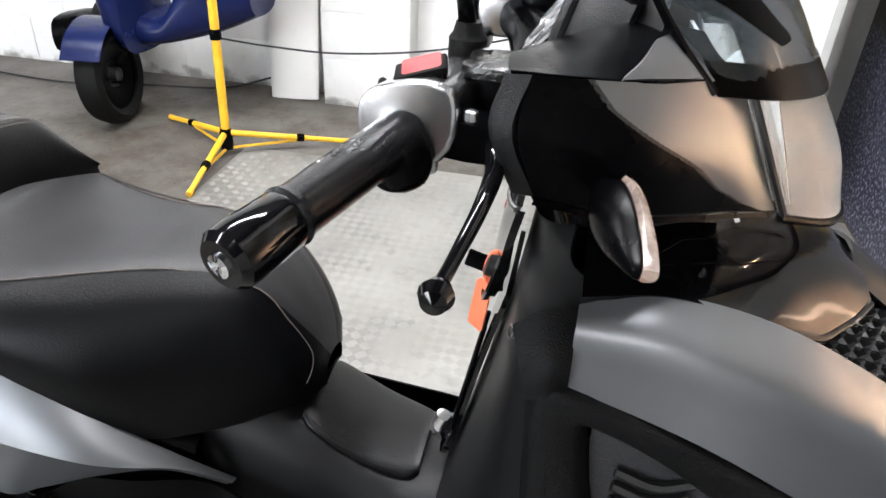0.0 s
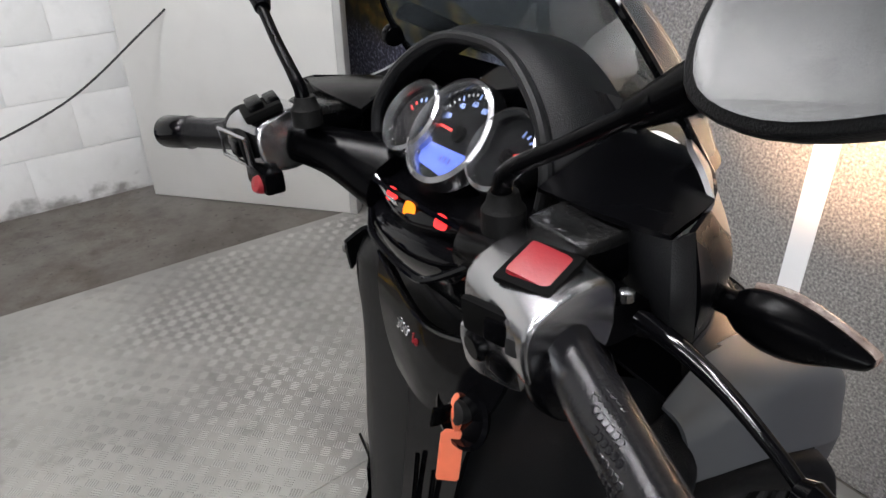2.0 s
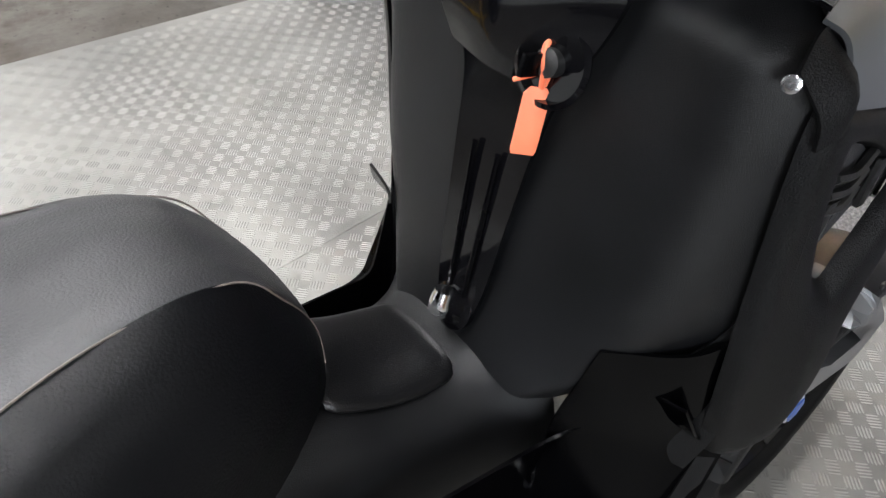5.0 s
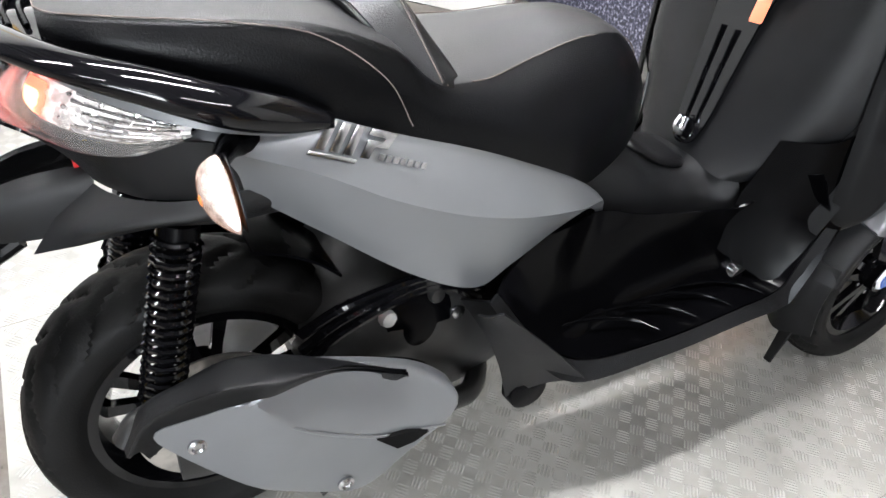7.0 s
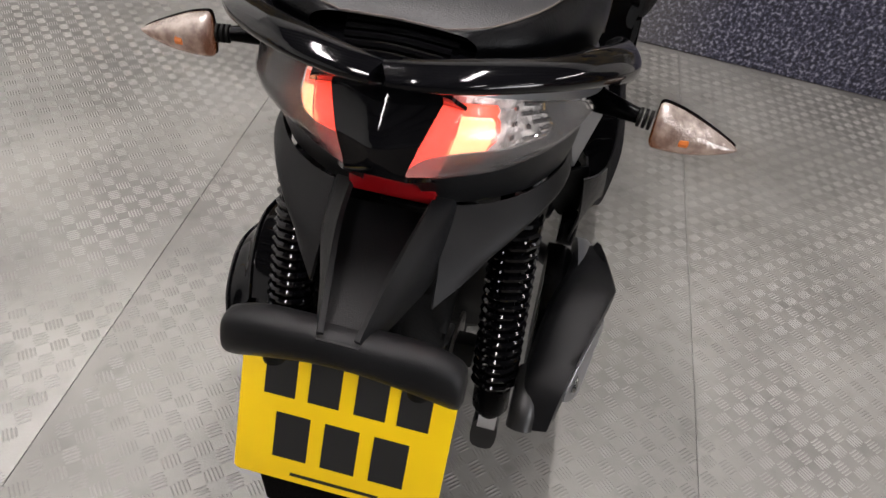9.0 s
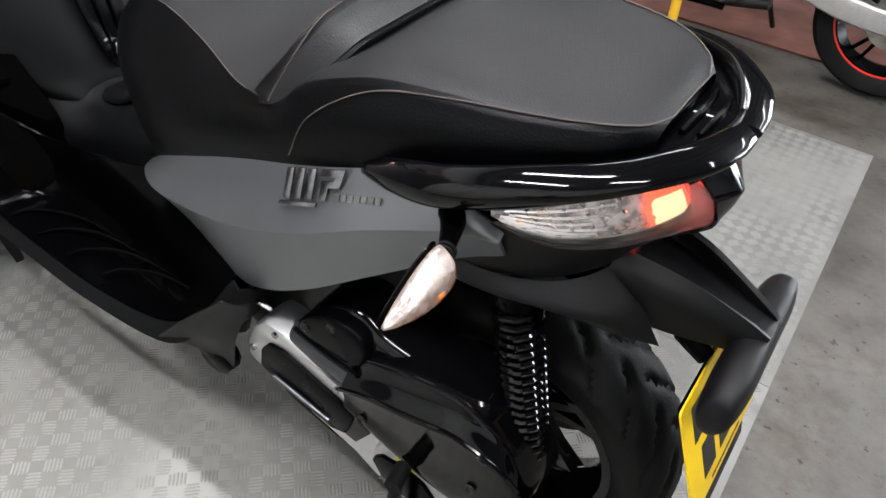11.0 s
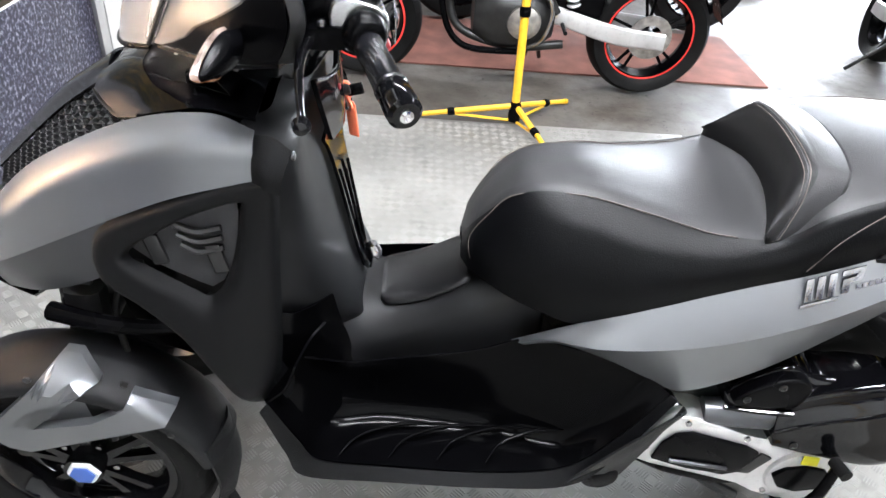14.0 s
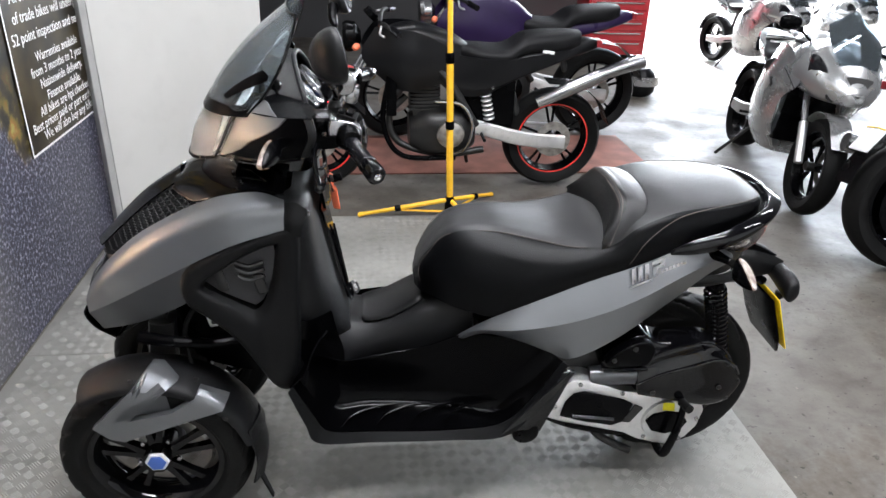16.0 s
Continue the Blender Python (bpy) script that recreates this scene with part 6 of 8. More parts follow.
    part("lever_clamp", loft([mirrored([(0.955, 0.205, 1.045), (1.01, 0.205, 1.045), (1.01, 0.205, 1.07), (0.955, 0.205, 1.075)], s), mirrored([(0.965, 0.24, 1.045), (1.015, 0.24, 1.042), (1.015, 0.24, 1.062), (0.965, 0.24, 1.068)], s)], 8, 16), PLAINBLACK, lv)
    part("clamp_bolt", lathe([(0.005, 0), (0.005, 0.006), (0.003, 0.007)], (0.992, s * 0.242, 1.072), (0, 0, 1), 8), CHROME, lv)
    res = part("reservoir", loft([[(1.012 + px * k, s * (0.190 + py * k), z) for px, py in ((-0.027, -0.024), (0.025, -0.024), (0.030, 0.0), (0.025, 0.024), (-0.027, 0.024), (-0.030, 0.0))] for z, k in ((1.060, 0.8), (1.075, 1.0), (1.092, 1.0))], 8, 24), PLAINBLACK, scooter, "black brake fluid reservoir")
    part("reservoir_lid", loft([[(1.012 + px * k, s * (0.190 + py * k), z) for px, py in ((-0.029, -0.026), (0.027, -0.026), (0.032, 0.0), (0.027, 0.026), (-0.029, 0.026), (-0.032, 0.0))] for z, k in ((1.093, 1.0), (1.100, 1.0), (1.102, 0.93))], 6, 24), mat("rough_lid", (0.004, 0.004, 0.004), 0.26, var=0.3, bump=0.8, grain=160, spec=0.45), res, "crinkled black lid")
    for (px, py) in ((-0.022, -0.018), (0.020, 0.018)):
        part("lid_screw", lathe([(0.004, 0), (0.004, 0.002), (0, 0.002)], (1.012 + px, s * (0.190 + py), 1.1015), (0, 0, 1), 10), CHROME, res)
    # mirrors
    mr = part("mirror_stalk", tube([(0.972, s * 0.152, 1.095), (0.970, s * 0.153, 1.122), (0.969, s * 0.165, 1.138), (0.973, s * 0.205, 1.162), (0.978, s * 0.243, 1.186), (0.978, s * 0.262, 1.198)], [0.0070, 0.0070, 0.0060, 0.0056, 0.0056, 0.0065], 12, 40), PLAINBLACK, scooter, "black mirror stalk")
    part("stalk_boot", lathe([(0.015, 0.0), (0.015, 0.016), (0.012, 0.020), (0.010, 0.028)], (0.972, s * 0.152, 1.090), (0, 0, 1), 18), RUBBER, mr, "black rubber boot")
    part("mirror_socket", tube([(0.979, s * 0.246, 1.188), (0.985, s * 0.270, 1.203), (0.985, s * 0.306, 1.226)], [0.0085, 0.0125, 0.0150], 14, 10), PLAINBLACK, mr)
    mc = Vector((0.958, s * 0.366, 1.262))
    mn = Vector((-0.93, 0.10, 0.34)) if s == R else Vector((-0.93, -0.22, 0.16)).normalized()
    ms = Vector((0, s, 0.48 if s == R else 0.28))
    ms = (ms - mn * ms.dot(mn)).normalized()
    mu = mn.cross(ms)
    if mu.z < 0:
        mu = -mu
    KM = 0.92
    outl = [(-0.082, -0.020), (-0.050, -0.042), (0.0, -0.050), (0.050, -0.046), (0.078, -0.018), (0.082, 0.018), (0.060, 0.044), (0.0, 0.050), (-0.050, 0.036), (-0.078, 0.010)]
    outl = [(x * KM, y * KM) for x, y in outl]
    shell = [[tuple(mc + ms * x * k + mu * y * k + mn * h) for x, y in outl] for h, k in ((0.004, 0.97), (0.002, 1.03), (-0.010, 1.04), (-0.028, 0.86), (-0.042, 0.5), (-0.046, 0.1))]
    part("mirror_shell", loft(shell, 22, 40), PLASTIC, mr, "black mirror shell", 50)
    ring = spline([(x, y, 0) for x, y in outl], 40, True)
    bm = bmesh.new()
    bm.faces.new([bm.verts.new(mc + ms * x * 0.93 + mu * y * 0.93 + mn * 0.0062) for x, y, _ in ring])
    bmesh.ops.solidify(bm, geom=bm.faces[:], thickness=0.001)
    part("mirror_glass", bm, MIRROR, mr, "mirror glass")
    # front indicators
    lift = 0.004 if s == L else -0.012
    root, tip = Vector((1.080, s * 0.222, 1.052 + lift)), Vector((1.106, s * 0.337, 1.041 + lift))
    wk = part("front_indicator", tube([root, root.lerp(tip, 0.2), root.lerp(tip, 0.3)], [0.012, 0.009, 0.010], 12, 8), PLAINBLACK, scooter, "black leaf-shaped front indicator")
    ax = (tip - root).normalized()
    upz = Vector((0, 0, 1))
    body = []
    for f, up_, dn, th in ((0.26, 0.008, 0.010, 0.007), (0.34, 0.015, 0.021, 0.011), (0.48, 0.018, 0.027, 0.013), (0.65, 0.016, 0.024, 0.012), (0.83, 0.010, 0.015, 0.009), (0.96, 0.004, 0.009, 0.005), (1.0, 0.001, 0.004, 0.003)):
        c = root.lerp(tip, f)
        body.append([tuple(c + upz * u + Vector((1, 0, 0)) * w) for u, w in ((up_, 0.3 * th), (up_ * 0.4, -th), (-dn * 0.5, -th), (-dn, 0.2 * th), (-dn * 0.5, th * 0.6), (up_ * 0.4, th * 0.6))])
    part("indicator_body", loft(body, 22, 24), PLAINBLACK, wk, "black indicator shell", 60)
    part("indicator_lens", loft([[(p[0] + 0.009, p[1], p[2]) for p in (r[0], r[5], r[4], r[3])] + [(p[0] + 0.0015, p[1], p[2]) for p in (r[3], r[0])] for r in body[1:]], 18, 18), WINK, wk, "lit indicator lens")

# tail: grab rails, lamps, arms, plate
for s in (L, R):
    rail = [(0.185, 0.186, 0.765, 0.007, 0.005), (0.13, 0.198, 0.784, 0.018, 0.012), (0.07, 0.202, 0.803, 0.020, 0.016), (0.0, 0.184, 0.827, 0.017, 0.018), (-0.065, 0.143, 0.842, 0.013, 0.019), (-0.108, 0.086, 0.848, 0.011, 0.019), (-0.126, 0.034, 0.846, 0.010, 0.018), (-0.129, 0.0, 0.844, 0.009, 0.017)]
    rings = []
    for x, y, z, hz, hy in rail:
        o = Vector((-0.35, 1, 0)).normalized() if x > -0.1 else Vector((-1, 0.5, 0)).normalized()
        rings.append([tuple(Vector((x, y, z)) + Vector((0, 0, a * hz)) + o * (b * hy)) for a, b in ((1, -0.7), (0.9, 0.3), (0.2, 1.0), (-0.7, 0.8), (-1, -0.1), (-0.4, -0.9))])
    part("grab_rail", loft([mirrored(r, s) for r in rings], 40, 24), GLOSS, scooter, "gloss black grab rail", 60)
    # side gusset between panel and lamp
    part("tail_gusset", skin([mirrored([(0.15, 0.188, 0.766), (0.08, 0.186, 0.787), (0.01, 0.168, 0.810), (-0.05, 0.132, 0.828), (-0.095, 0.075, 0.838), (-0.108, 0.03, 0.838)], s), mirrored([(0.13, 0.190, 0.758), (0.06, 0.184, 0.772), (0.0, 0.163, 0.789), (-0.05, 0.130, 0.806), (-0.095, 0.080, 0.822), (-0.106, 0.040, 0.826)], s)], 6, 20), SILVER, scooter, "dark grey strip over the lamp")
    part("tail_deck", skin([mirrored([(0.14, 0.150, 0.786), (0.06, 0.140, 0.812), (0.0, 0.122, 0.830), (-0.05, 0.090, 0.842), (-0.085, 0.04, 0.846)], s), mirrored([(0.14, 0.190, 0.780), (0.06, 0.190, 0.800), (-0.01, 0.168, 0.826), (-0.075, 0.118, 0.840), (-0.118, 0.04, 0.842)], s)], 6, 18, 0.003), PLAINBLACK, scooter, "black deck between seat and grab rail")
    # lamp cluster
    TT = [(0.030, 0.175, 0.775), (-0.025, 0.147, 0.796), (-0.072, 0.108, 0.813), (-0.096, 0.077, 0.821), (-0.104, 0.050, 0.823)]
    TM = [(0.026, 0.181, 0.769), (-0.035, 0.158, 0.769), (-0.085, 0.118, 0.773), (-0.117, 0.076, 0.780), (-0.131, 0.037, 0.788)]
    TB = [(0.028, 0.176, 0.763), (-0.018, 0.152, 0.744), (-0.062, 0.108, 0.734), (-0.098, 0.064, 0.737), (-0.137, 0.026, 0.752)]
    g = surface([mirrored(r, s) for r in (TT, TM, TB)], 21, 61)
    def slab(j0, j1, off):
        sub = g[:, j0:j1].copy()
        sub += np.array([off, -s * off * 0.9, 0.0])
        bm = grid_bm(sub)
        bmesh.ops.recalc_face_normals(bm, faces=bm.faces)
        bmesh.ops.solidify(bm, geom=bm.faces[:], thickness=0.002)
        return bm
    tl = part("tail_lamp", slab(0, 61, 0.010), TAILREF, scooter, "tail lamp with red and clear lens")
    cl = part("clear_lens", slab(0, 51, 0.0), TAILCLEAR, tl, "clear outer lens")
    rd = part("red_lens", slab(50, 61, 0.0), clear("red_clear_lens", (0.96, 0.66, 0.63), 0.05, 0.10, 1.3), tl, "pale red inner lens")
    cl.visible_shadow = rd.visible_shadow = False
    # lit patch behind the red lens
    sub = g[3:19, 36:50].copy()
    for i in range(16):
        sh = int(6 * abs(i / 15 - 0.35))
        sub[i] = g[2 + (i * 17) // 15, np.clip(np.linspace(33 + sh * 1.2 + i * 0.30, 60 - sh * 0.4, 14).round().astype(int), 0, 60)]
    sub += np.array([0.007, -s * 0.0063, 0.0])
    leds = part("lit_leds", grid_bm(sub), TAILGLOW, tl, "lit red tail light")
    core = sub[2:14, 1:8].copy()
    core += np.array([-0.0015, s * 0.0014, 0.0])
    core[::2, :, 0] -= 0.0010
    part("lit_core", grid_bm(core), LEDDOT, leds, "glowing orange core")
    # fluted reflector strips behind the clear part
    for i in range(9):
        k0, k1 = 2 + i % 3, 29 - (i * 5) % 4
        pts = [tuple(Vector(g[2 + 2 * i, k]) + Vector((0.0088, -s * 0.0078, 0))) for k in range(k0, k1, 4)]
        part("reflector_flute", tube(pts, [0.0016 + 0.0009 * ((3 * k + i) % 4) / 3 for k in range(len(pts))], 5), BRIGHT, tl)
    for i in range(5):
        for j in range(7):
            p = Vector(g[3 + i * 3 + j % 2, 4 + j * 4 + i % 3]) + Vector((0.0095, -s * 0.0085, 0))
            part("facet", lathe([(0.0036, 0), (0.0026, 0.0018), (0.0, 0.0026)], p, (-0.5 + 0.13 * (i % 3), s * 0.8, 0.25 * (j % 3) - 0.2), 5), BRIGHT, tl)
    # rear indicators
    root, tip = Vector((0.075, s * 0.190, 0.752)), Vector((0.040, s * 0.331, 0.748))
    wk = part("rear_indicator", tube([(0.10, s * 0.155, 0.750), (0.070, s * 0.185, 0.756), (0.048, s * 0.228, 0.758)], [0.022, 0.014, 0.008], 12, 14), PLAINBLACK, scooter, "rear indicator on a black stalk")
    for k in range(3):
        part("stalk_ring", lathe([(0.006, -0.002), (0.0105, -0.0015), (0.0105, 0.0015), (0.006, 0.002)], (0.047 - k * 0.0015, s * (0.229 + k * 0.0055), 0.758), (-0.2, s, 0), 14), RUBBER, wk)
    body = []
    for f, up_, dn, th in ((0.0, 0.022, 0.024, 0.012), (0.06, 0.025, 0.028, 0.016), (0.3, 0.022, 0.026, 0.018), (0.6, 0.014, 0.020, 0.015), (0.88, 0.005, 0.010, 0.008), (1.0, 0.0, 0.004, 0.003)):
        c = Vector((0.040, s * 0.245, 0.757)).lerp(tip, f)
        body.append([tuple(c + upz * u + Vector((1, 0, 0)) * w) for u, w in ((up_, 0.2 * th), (up_ * 0.5, -th), (-dn * 0.5, -th), (-dn, 0.2 * th), (-dn * 0.4, th * 0.5), (up_ * 0.4, th * 0.5))])
    part("indicator_lens", loft(body, 18, 24), WINK, wk, "lit orange and clear indicator", 60)
    part("indicator_back", loft([[(p[0] + 0.006, p[1], p[2]) for p in (r[0], r[5], r[4], r[3])] for r in body], 12, 12), PLAINBLACK, wk)
    part("indicator_bulb", lathe([(0.0, -0.008), (0.006, -0.004), (0.006, 0.004), (0.0, 0.008)], (0.024, s * 0.275, 0.752), (0, 1, 0), 10), BULB, wk)
part("tail_centre", skin([[(-0.112 + abs(y) * 0.16, y, 0.828) for y in (-0.054, -0.027, 0, 0.027, 0.054)], [(-0.146 + abs(y) * 0.36, y, 0.790 + abs(y) * 0.05) for y in (-0.040, -0.02, 0, 0.02, 0.040)], [(-0.149 + abs(y) * 0.36, y, 0.778) for y in (-0.035, -0.018, 0, 0.018, 0.035)], [(-0.140, y, 0.750) for y in (-0.028, -0.014, 0, 0.014, 0.028)], [(-0.112, y, 0.735) for y in (-0.045, -0.02, 0, 0.02, 0.045)], [(-0.070, y, 0.706) for y in (-0.055, -0.03, 0, 0.03, 0.055)]], 20, 12), GLOSS, scooter, "gloss black centre between the tail lamps")
part("tail_top", skin([[(-0.03, y, 0.850 - abs(y) * 0.1) for y in (-0.10, -0.05, 0, 0.05, 0.10)], [(-0.075, y, 0.852 - abs(y) * 0.1) for y in (-0.08, -0.04, 0, 0.04, 0.08)], [(-0.128, y, 0.848 - abs(y) * 0.2) for y in (-0.06, -0.03, 0, 0.03, 0.06)], [(-0.112, y, 0.822 - abs(y) * 0.1) for y in (-0.07, -0.03, 0, 0.03, 0.07)]], 16, 16), GLOSS, scooter, "gloss black tail top")
for k in range(5):
    x = -0.052 - k * 0.016
    part("tail_slot", tube([(x, -0.055 + k * 0.004, 0.8500), (x - 0.004, 0, 0.8550), (x, 0.055 - k * 0.004, 0.8500)], 0.0035, 6, 10), PLAINBLACK, scooter)
part("reflector", box(-0.076, -0.064, -0.046, 0.046, 0.680, 0.702, 0.003), REDLENS, scooter, "red rear reflector")
# rear arms, crossbar and number plate
for s in (L, R):
    part("tail_band", skin([mirrored([(0.13, 0.160, 0.735), (0.08, 0.172, 0.748), (0.03, 0.172, 0.760), (-0.018, 0.147, 0.741), (-0.062, 0.104, 0.731), (-0.098, 0.060, 0.734), (-0.128, 0.028, 0.744)], s), mirrored([(0.13, 0.160, 0.715), (0.08, 0.170, 0.715), (0.04, 0.168, 0.712), (-0.012, 0.140, 0.706), (-0.050, 0.098, 0.702), (-0.074, 0.060, 0.703), (-0.085, 0.03, 0.706)], s), mirrored([(0.13, 0.155, 0.688), (0.08, 0.164, 0.688), (0.045, 0.163, 0.685), (-0.008, 0.134, 0.680), (-0.040, 0.094, 0.677), (-0.058, 0.060, 0.676), (-0.064, 0.03, 0.676)], s)], 12, 28), PLASTIC, scooter, "black grained band under the tail lamp")
    part("tail_skirt", skin([mirrored([(0.15, 0.160, 0.690), (0.05, 0.166, 0.687), (-0.010, 0.139, 0.681), (-0.045, 0.099, 0.677), (-0.068, 0.046, 0.675)], s), mirrored([(0.15, 0.165, 0.672), (0.05, 0.174, 0.668), (-0.02, 0.152, 0.660), (-0.078, 0.112, 0.645), (-0.108, 0.062, 0.636)], s), mirrored([(0.15, 0.155, 0.646), (0.06, 0.162, 0.650), (-0.011, 0.138, 0.646), (-0.088, 0.102, 0.620), (-0.138, 0.066, 0.598)], s)], 12, 24), PLASTIC, scooter, "black grained skirt under the tail")
    part("plate_arm", skin([mirrored([(-0.06, 0.045, 0.690), (-0.13, 0.038, 0.682), (-0.20, 0.026, 0.655), (-0.235, 0.020, 0.637)], s), mirrored([(-0.06, 0.066, 0.676), (-0.12, 0.058, 0.662), (-0.175, 0.040, 0.638), (-0.23, 0.024, 0.617)], s), mirrored([(-0.06, 0.068, 0.625), (-0.11, 0.060, 0.612), (-0.16, 0.042, 0.604), (-0.22, 0.020, 0.60)], s)], 12, 18, 0.006), PLASTIC, scooter, "black grained arm of the plate holder")
part("arm_trough", skin([[(-0.06, y, 0.655) for y in (-0.056, 0, 0.056)], [(-0.13, y, 0.645) for y in (-0.046, 0, 0.046)], [(-0.20, y, 0.635) for y in (-0.027, 0, 0.027)], [(-0.238, y, 0.63) for y in (-0.020, 0, 0.020)]], 14, 10), PLASTIC, scooter, "black trough between the arms")
bar = []
for y, hz, hx, zc in ((-0.120, 0.012, 0.010, 0.586), (-0.113, 0.028, 0.018, 0.592), (-0.08, 0.029, 0.022, 0.602), (-0.025, 0.024, 0.022, 0.608), (0.025, 0.024, 0.022, 0.608), (0.08, 0.029, 0.022, 0.602), (0.113, 0.028, 0.018, 0.592), (0.120, 0.012, 0.010, 0.586)):
    bar.append([(-0.220 + px * hx, y, zc + pz * hz) for px, pz in ((-0.6, 1), (0.5, 0.9), (1, 0), (0.6, -0.9), (-0.3, -1), (-1, -0.3), (-1, 0.4))])
part("plate_crossbar", loft(bar, 30, 24), PLASTIC, scooter, "black grained bar over the number plate")
for s in (L, R):
    part("bar_lug", lathe([(0.012, 0), (0.012, 0.016), (0.008, 0.020), (0.0, 0.02)], (-0.212, s * 0.075, 0.572), (0, 0, -1), 14), RUBBER, scooter)
PN = Vector((-0.93, 0, 0.36)).normalized()
PU = Vector((0.36, 0, 0.93)).normalized()
PQ = Matrix.Translation((-0.222, 0.0, 0.486)) @ Matrix((Vector((0, -1, 0)), PU, PN)).transposed().to_4x4()
plate = part("number_plate", placed(prism([(-0.1145, -0.085), (-0.1095, -0.089), (0.1095, -0.089), (0.1145, -0.085), (0.1145, 0.085), (0.1095, 0.089), (-0.1095, 0.089), (-0.1145, 0.085)], -0.0015, 0.0015, 0.0005, "xy"), PQ), PLATEYELLOW, scooter, "yellow number plate with plain black bars")
for x0 in (-0.088, -0.040, 0.010, 0.056):
    part("plate_bar", placed(prism([(x0, 0.016), (x0 + 0.034, 0.016), (x0 + 0.034, 0.072), (x0, 0.072)], 0.0016, 0.0021, 0, "xy"), PQ), INK, plate, "plain black bar")
for x0 in (-0.072, -0.018, 0.036):
    part("plate_bar", placed(prism([(x0, -0.060), (x0 + 0.038, -0.060), (x0 + 0.038, -0.004), (x0, -0.004)], 0.0016, 0.0021, 0, "xy"), PQ), INK, plate, "plain black bar")
part("plate_bar", placed(prism([(-0.05, -0.081), (0.05, -0.081), (0.05, -0.077), (-0.05, -0.077)], 0.0016, 0.0020, 0, "xy"), PQ), INK, plate, "thin dark line of print")
part("plate_back", placed(prism([(-0.075, -0.125), (0.075, -0.125), (0.095, -0.07), (0.095, 0.075), (-0.095, 0.075), (-0.095, -0.07)], -0.012, -0.004, 0.003, "xy"), PQ), PLAINBLACK, scooter, "black plastic plate backing")
for s in (L, R):
    part("plate_lamp_stay", tube([(-0.150, s * 0.03, 0.60), (-0.185, s * 0.03, 0.58)], 0.012, 10), PLAINBLACK, scooter)
part("hugger", skin([[(0.033 + 0.285 * math.cos(radians(a)), y, 0.256 + 0.285 * math.sin(radians(a))) for a in (20, 35, 50, 62, 74)] for y in (-0.062, -0.03, 0.0, 0.03, 0.062)], 10, 24), PLAINBLACK, scooter, "black rear mudguard over the tyre")

# rear shocks, left engine, right exhaust
for s in (L, R):
    top, bot = Vector((0.018, s * 0.128, 0.648)), Vector((-0.056, s * 0.146, 0.335))
    ax = (bot - top).normalized()
    sh = part("shock_absorber", lathe([(0.010, 0.0), (0.024, 0.004), (0.025, 0.022), (0.018, 0.026), (0.011, 0.028), (0.011, 0.26), (0.024, 0.262), (0.024, 0.30), (0.012, 0.318)], top, ax, 22), PLAINBLACK, scooter, "black rear shock absorber")
    q = frame_of(ax)
    turns = 18
    hel = []
    for i in range(turns * 10 + 1):
        w = 2 * math.pi * i / 10
        u = q @ Vector((math.cos(w), math.sin(w), 0))
        hel.append(top + ax * (0.024 + 0.241 * i / (turns * 10)) + u * 0.0265)
    part("coil_spring", tube(hel, 0.0042, 6), GLOSS, sh, "gloss black coil spring")
    part("shock_eye", lathe([(0.016, -0.012), (0.016, 0.012), (0.008, 0.012), (0.008, -0.012)], bot, (0, 1, 0), 18, ring=True), ALLOY, sh)
    part("top_nut", lathe([(0.012, -0.008), (0.012, 0.010), (0.0, 0.012)], top + Vector((0.0, 0, 0.0)), (0, s, 0), 12), CHROME, sh)
# transmission case on one side
case = [(0.440, 0.262), (0.436, 0.300), (0.415, 0.352), (0.385, 0.382), (0.345, 0.382), (0.29, 0.362), (0.235, 0.340), (0.175, 0.322), (0.12, 0.318), (0.06, 0.312), (0.01, 0.296), (-0.005, 0.262), (0.004, 0.205), (0.03, 0.165), (0.075, 0.140), (0.125, 0.150), (0.17, 0.178), (0.215, 0.196), (0.30, 0.220), (0.40, 0.244)]
eng = part("transmission_case", prism(case, 0.118, 0.186, 0.008, "xz"), ALLOY, scooter, "cast alloy transmission case", 50)
part("case_insert", prism([(0.405, 0.270), (0.395, 0.318), (0.375, 0.345), (0.345, 0.350), (0.235, 0.318), (0.205, 0.300), (0.215, 0.270), (0.225, 0.240), (0.255, 0.228), (0.33, 0.246)], 0.186, 0.194, 0.005, "xz"), PLAINBLACK, eng, "black insert on the case")
part("insert_rib", tube([(0.37, 0.196, 0.272), (0.30, 0.197, 0.262), (0.255, 0.196, 0.254)], 0.004, 8, 12), DARKGREY, eng)
part("insert_tip", prism([(0.20, 0.298), (0.175, 0.285), (0.205, 0.235), (0.228, 0.238)], 0.187, 0.193, 0.003, "xz"), INK, eng)
part("hub_cover", prism([(0.165, 0.245), (0.145, 0.270), (0.11, 0.278), (0.07, 0.270), (0.045, 0.240), (0.06, 0.210), (0.105, 0.198), (0.145, 0.212)], 0.187, 0.205, 0.006, "xz"), PLAINBLACK, eng, "black hub cover")
part("case_boss", lathe([(0.072, 0.0), (0.068, 0.012), (0.05, 0.016)], (0.10, 0.182, 0.238), (0, 1, 0), 36), ALLOY, eng)
part("sticker", prism([(0.122, 0.280), (0.088, 0.276), (0.092, 0.302), (0.124, 0.306)], 0.1975, 0.1985, 0, "xz"), GREENSTICK, eng, "yellow sticker")
part("case_underguard", tube([(0.44, 0.15, 0.245), (0.36, 0.165, 0.222), (0.25, 0.165, 0.190), (0.20, 0.16, 0.175)], [0.014, 0.018, 0.016, 0.010], 12, 20), PLAINBLACK, eng)
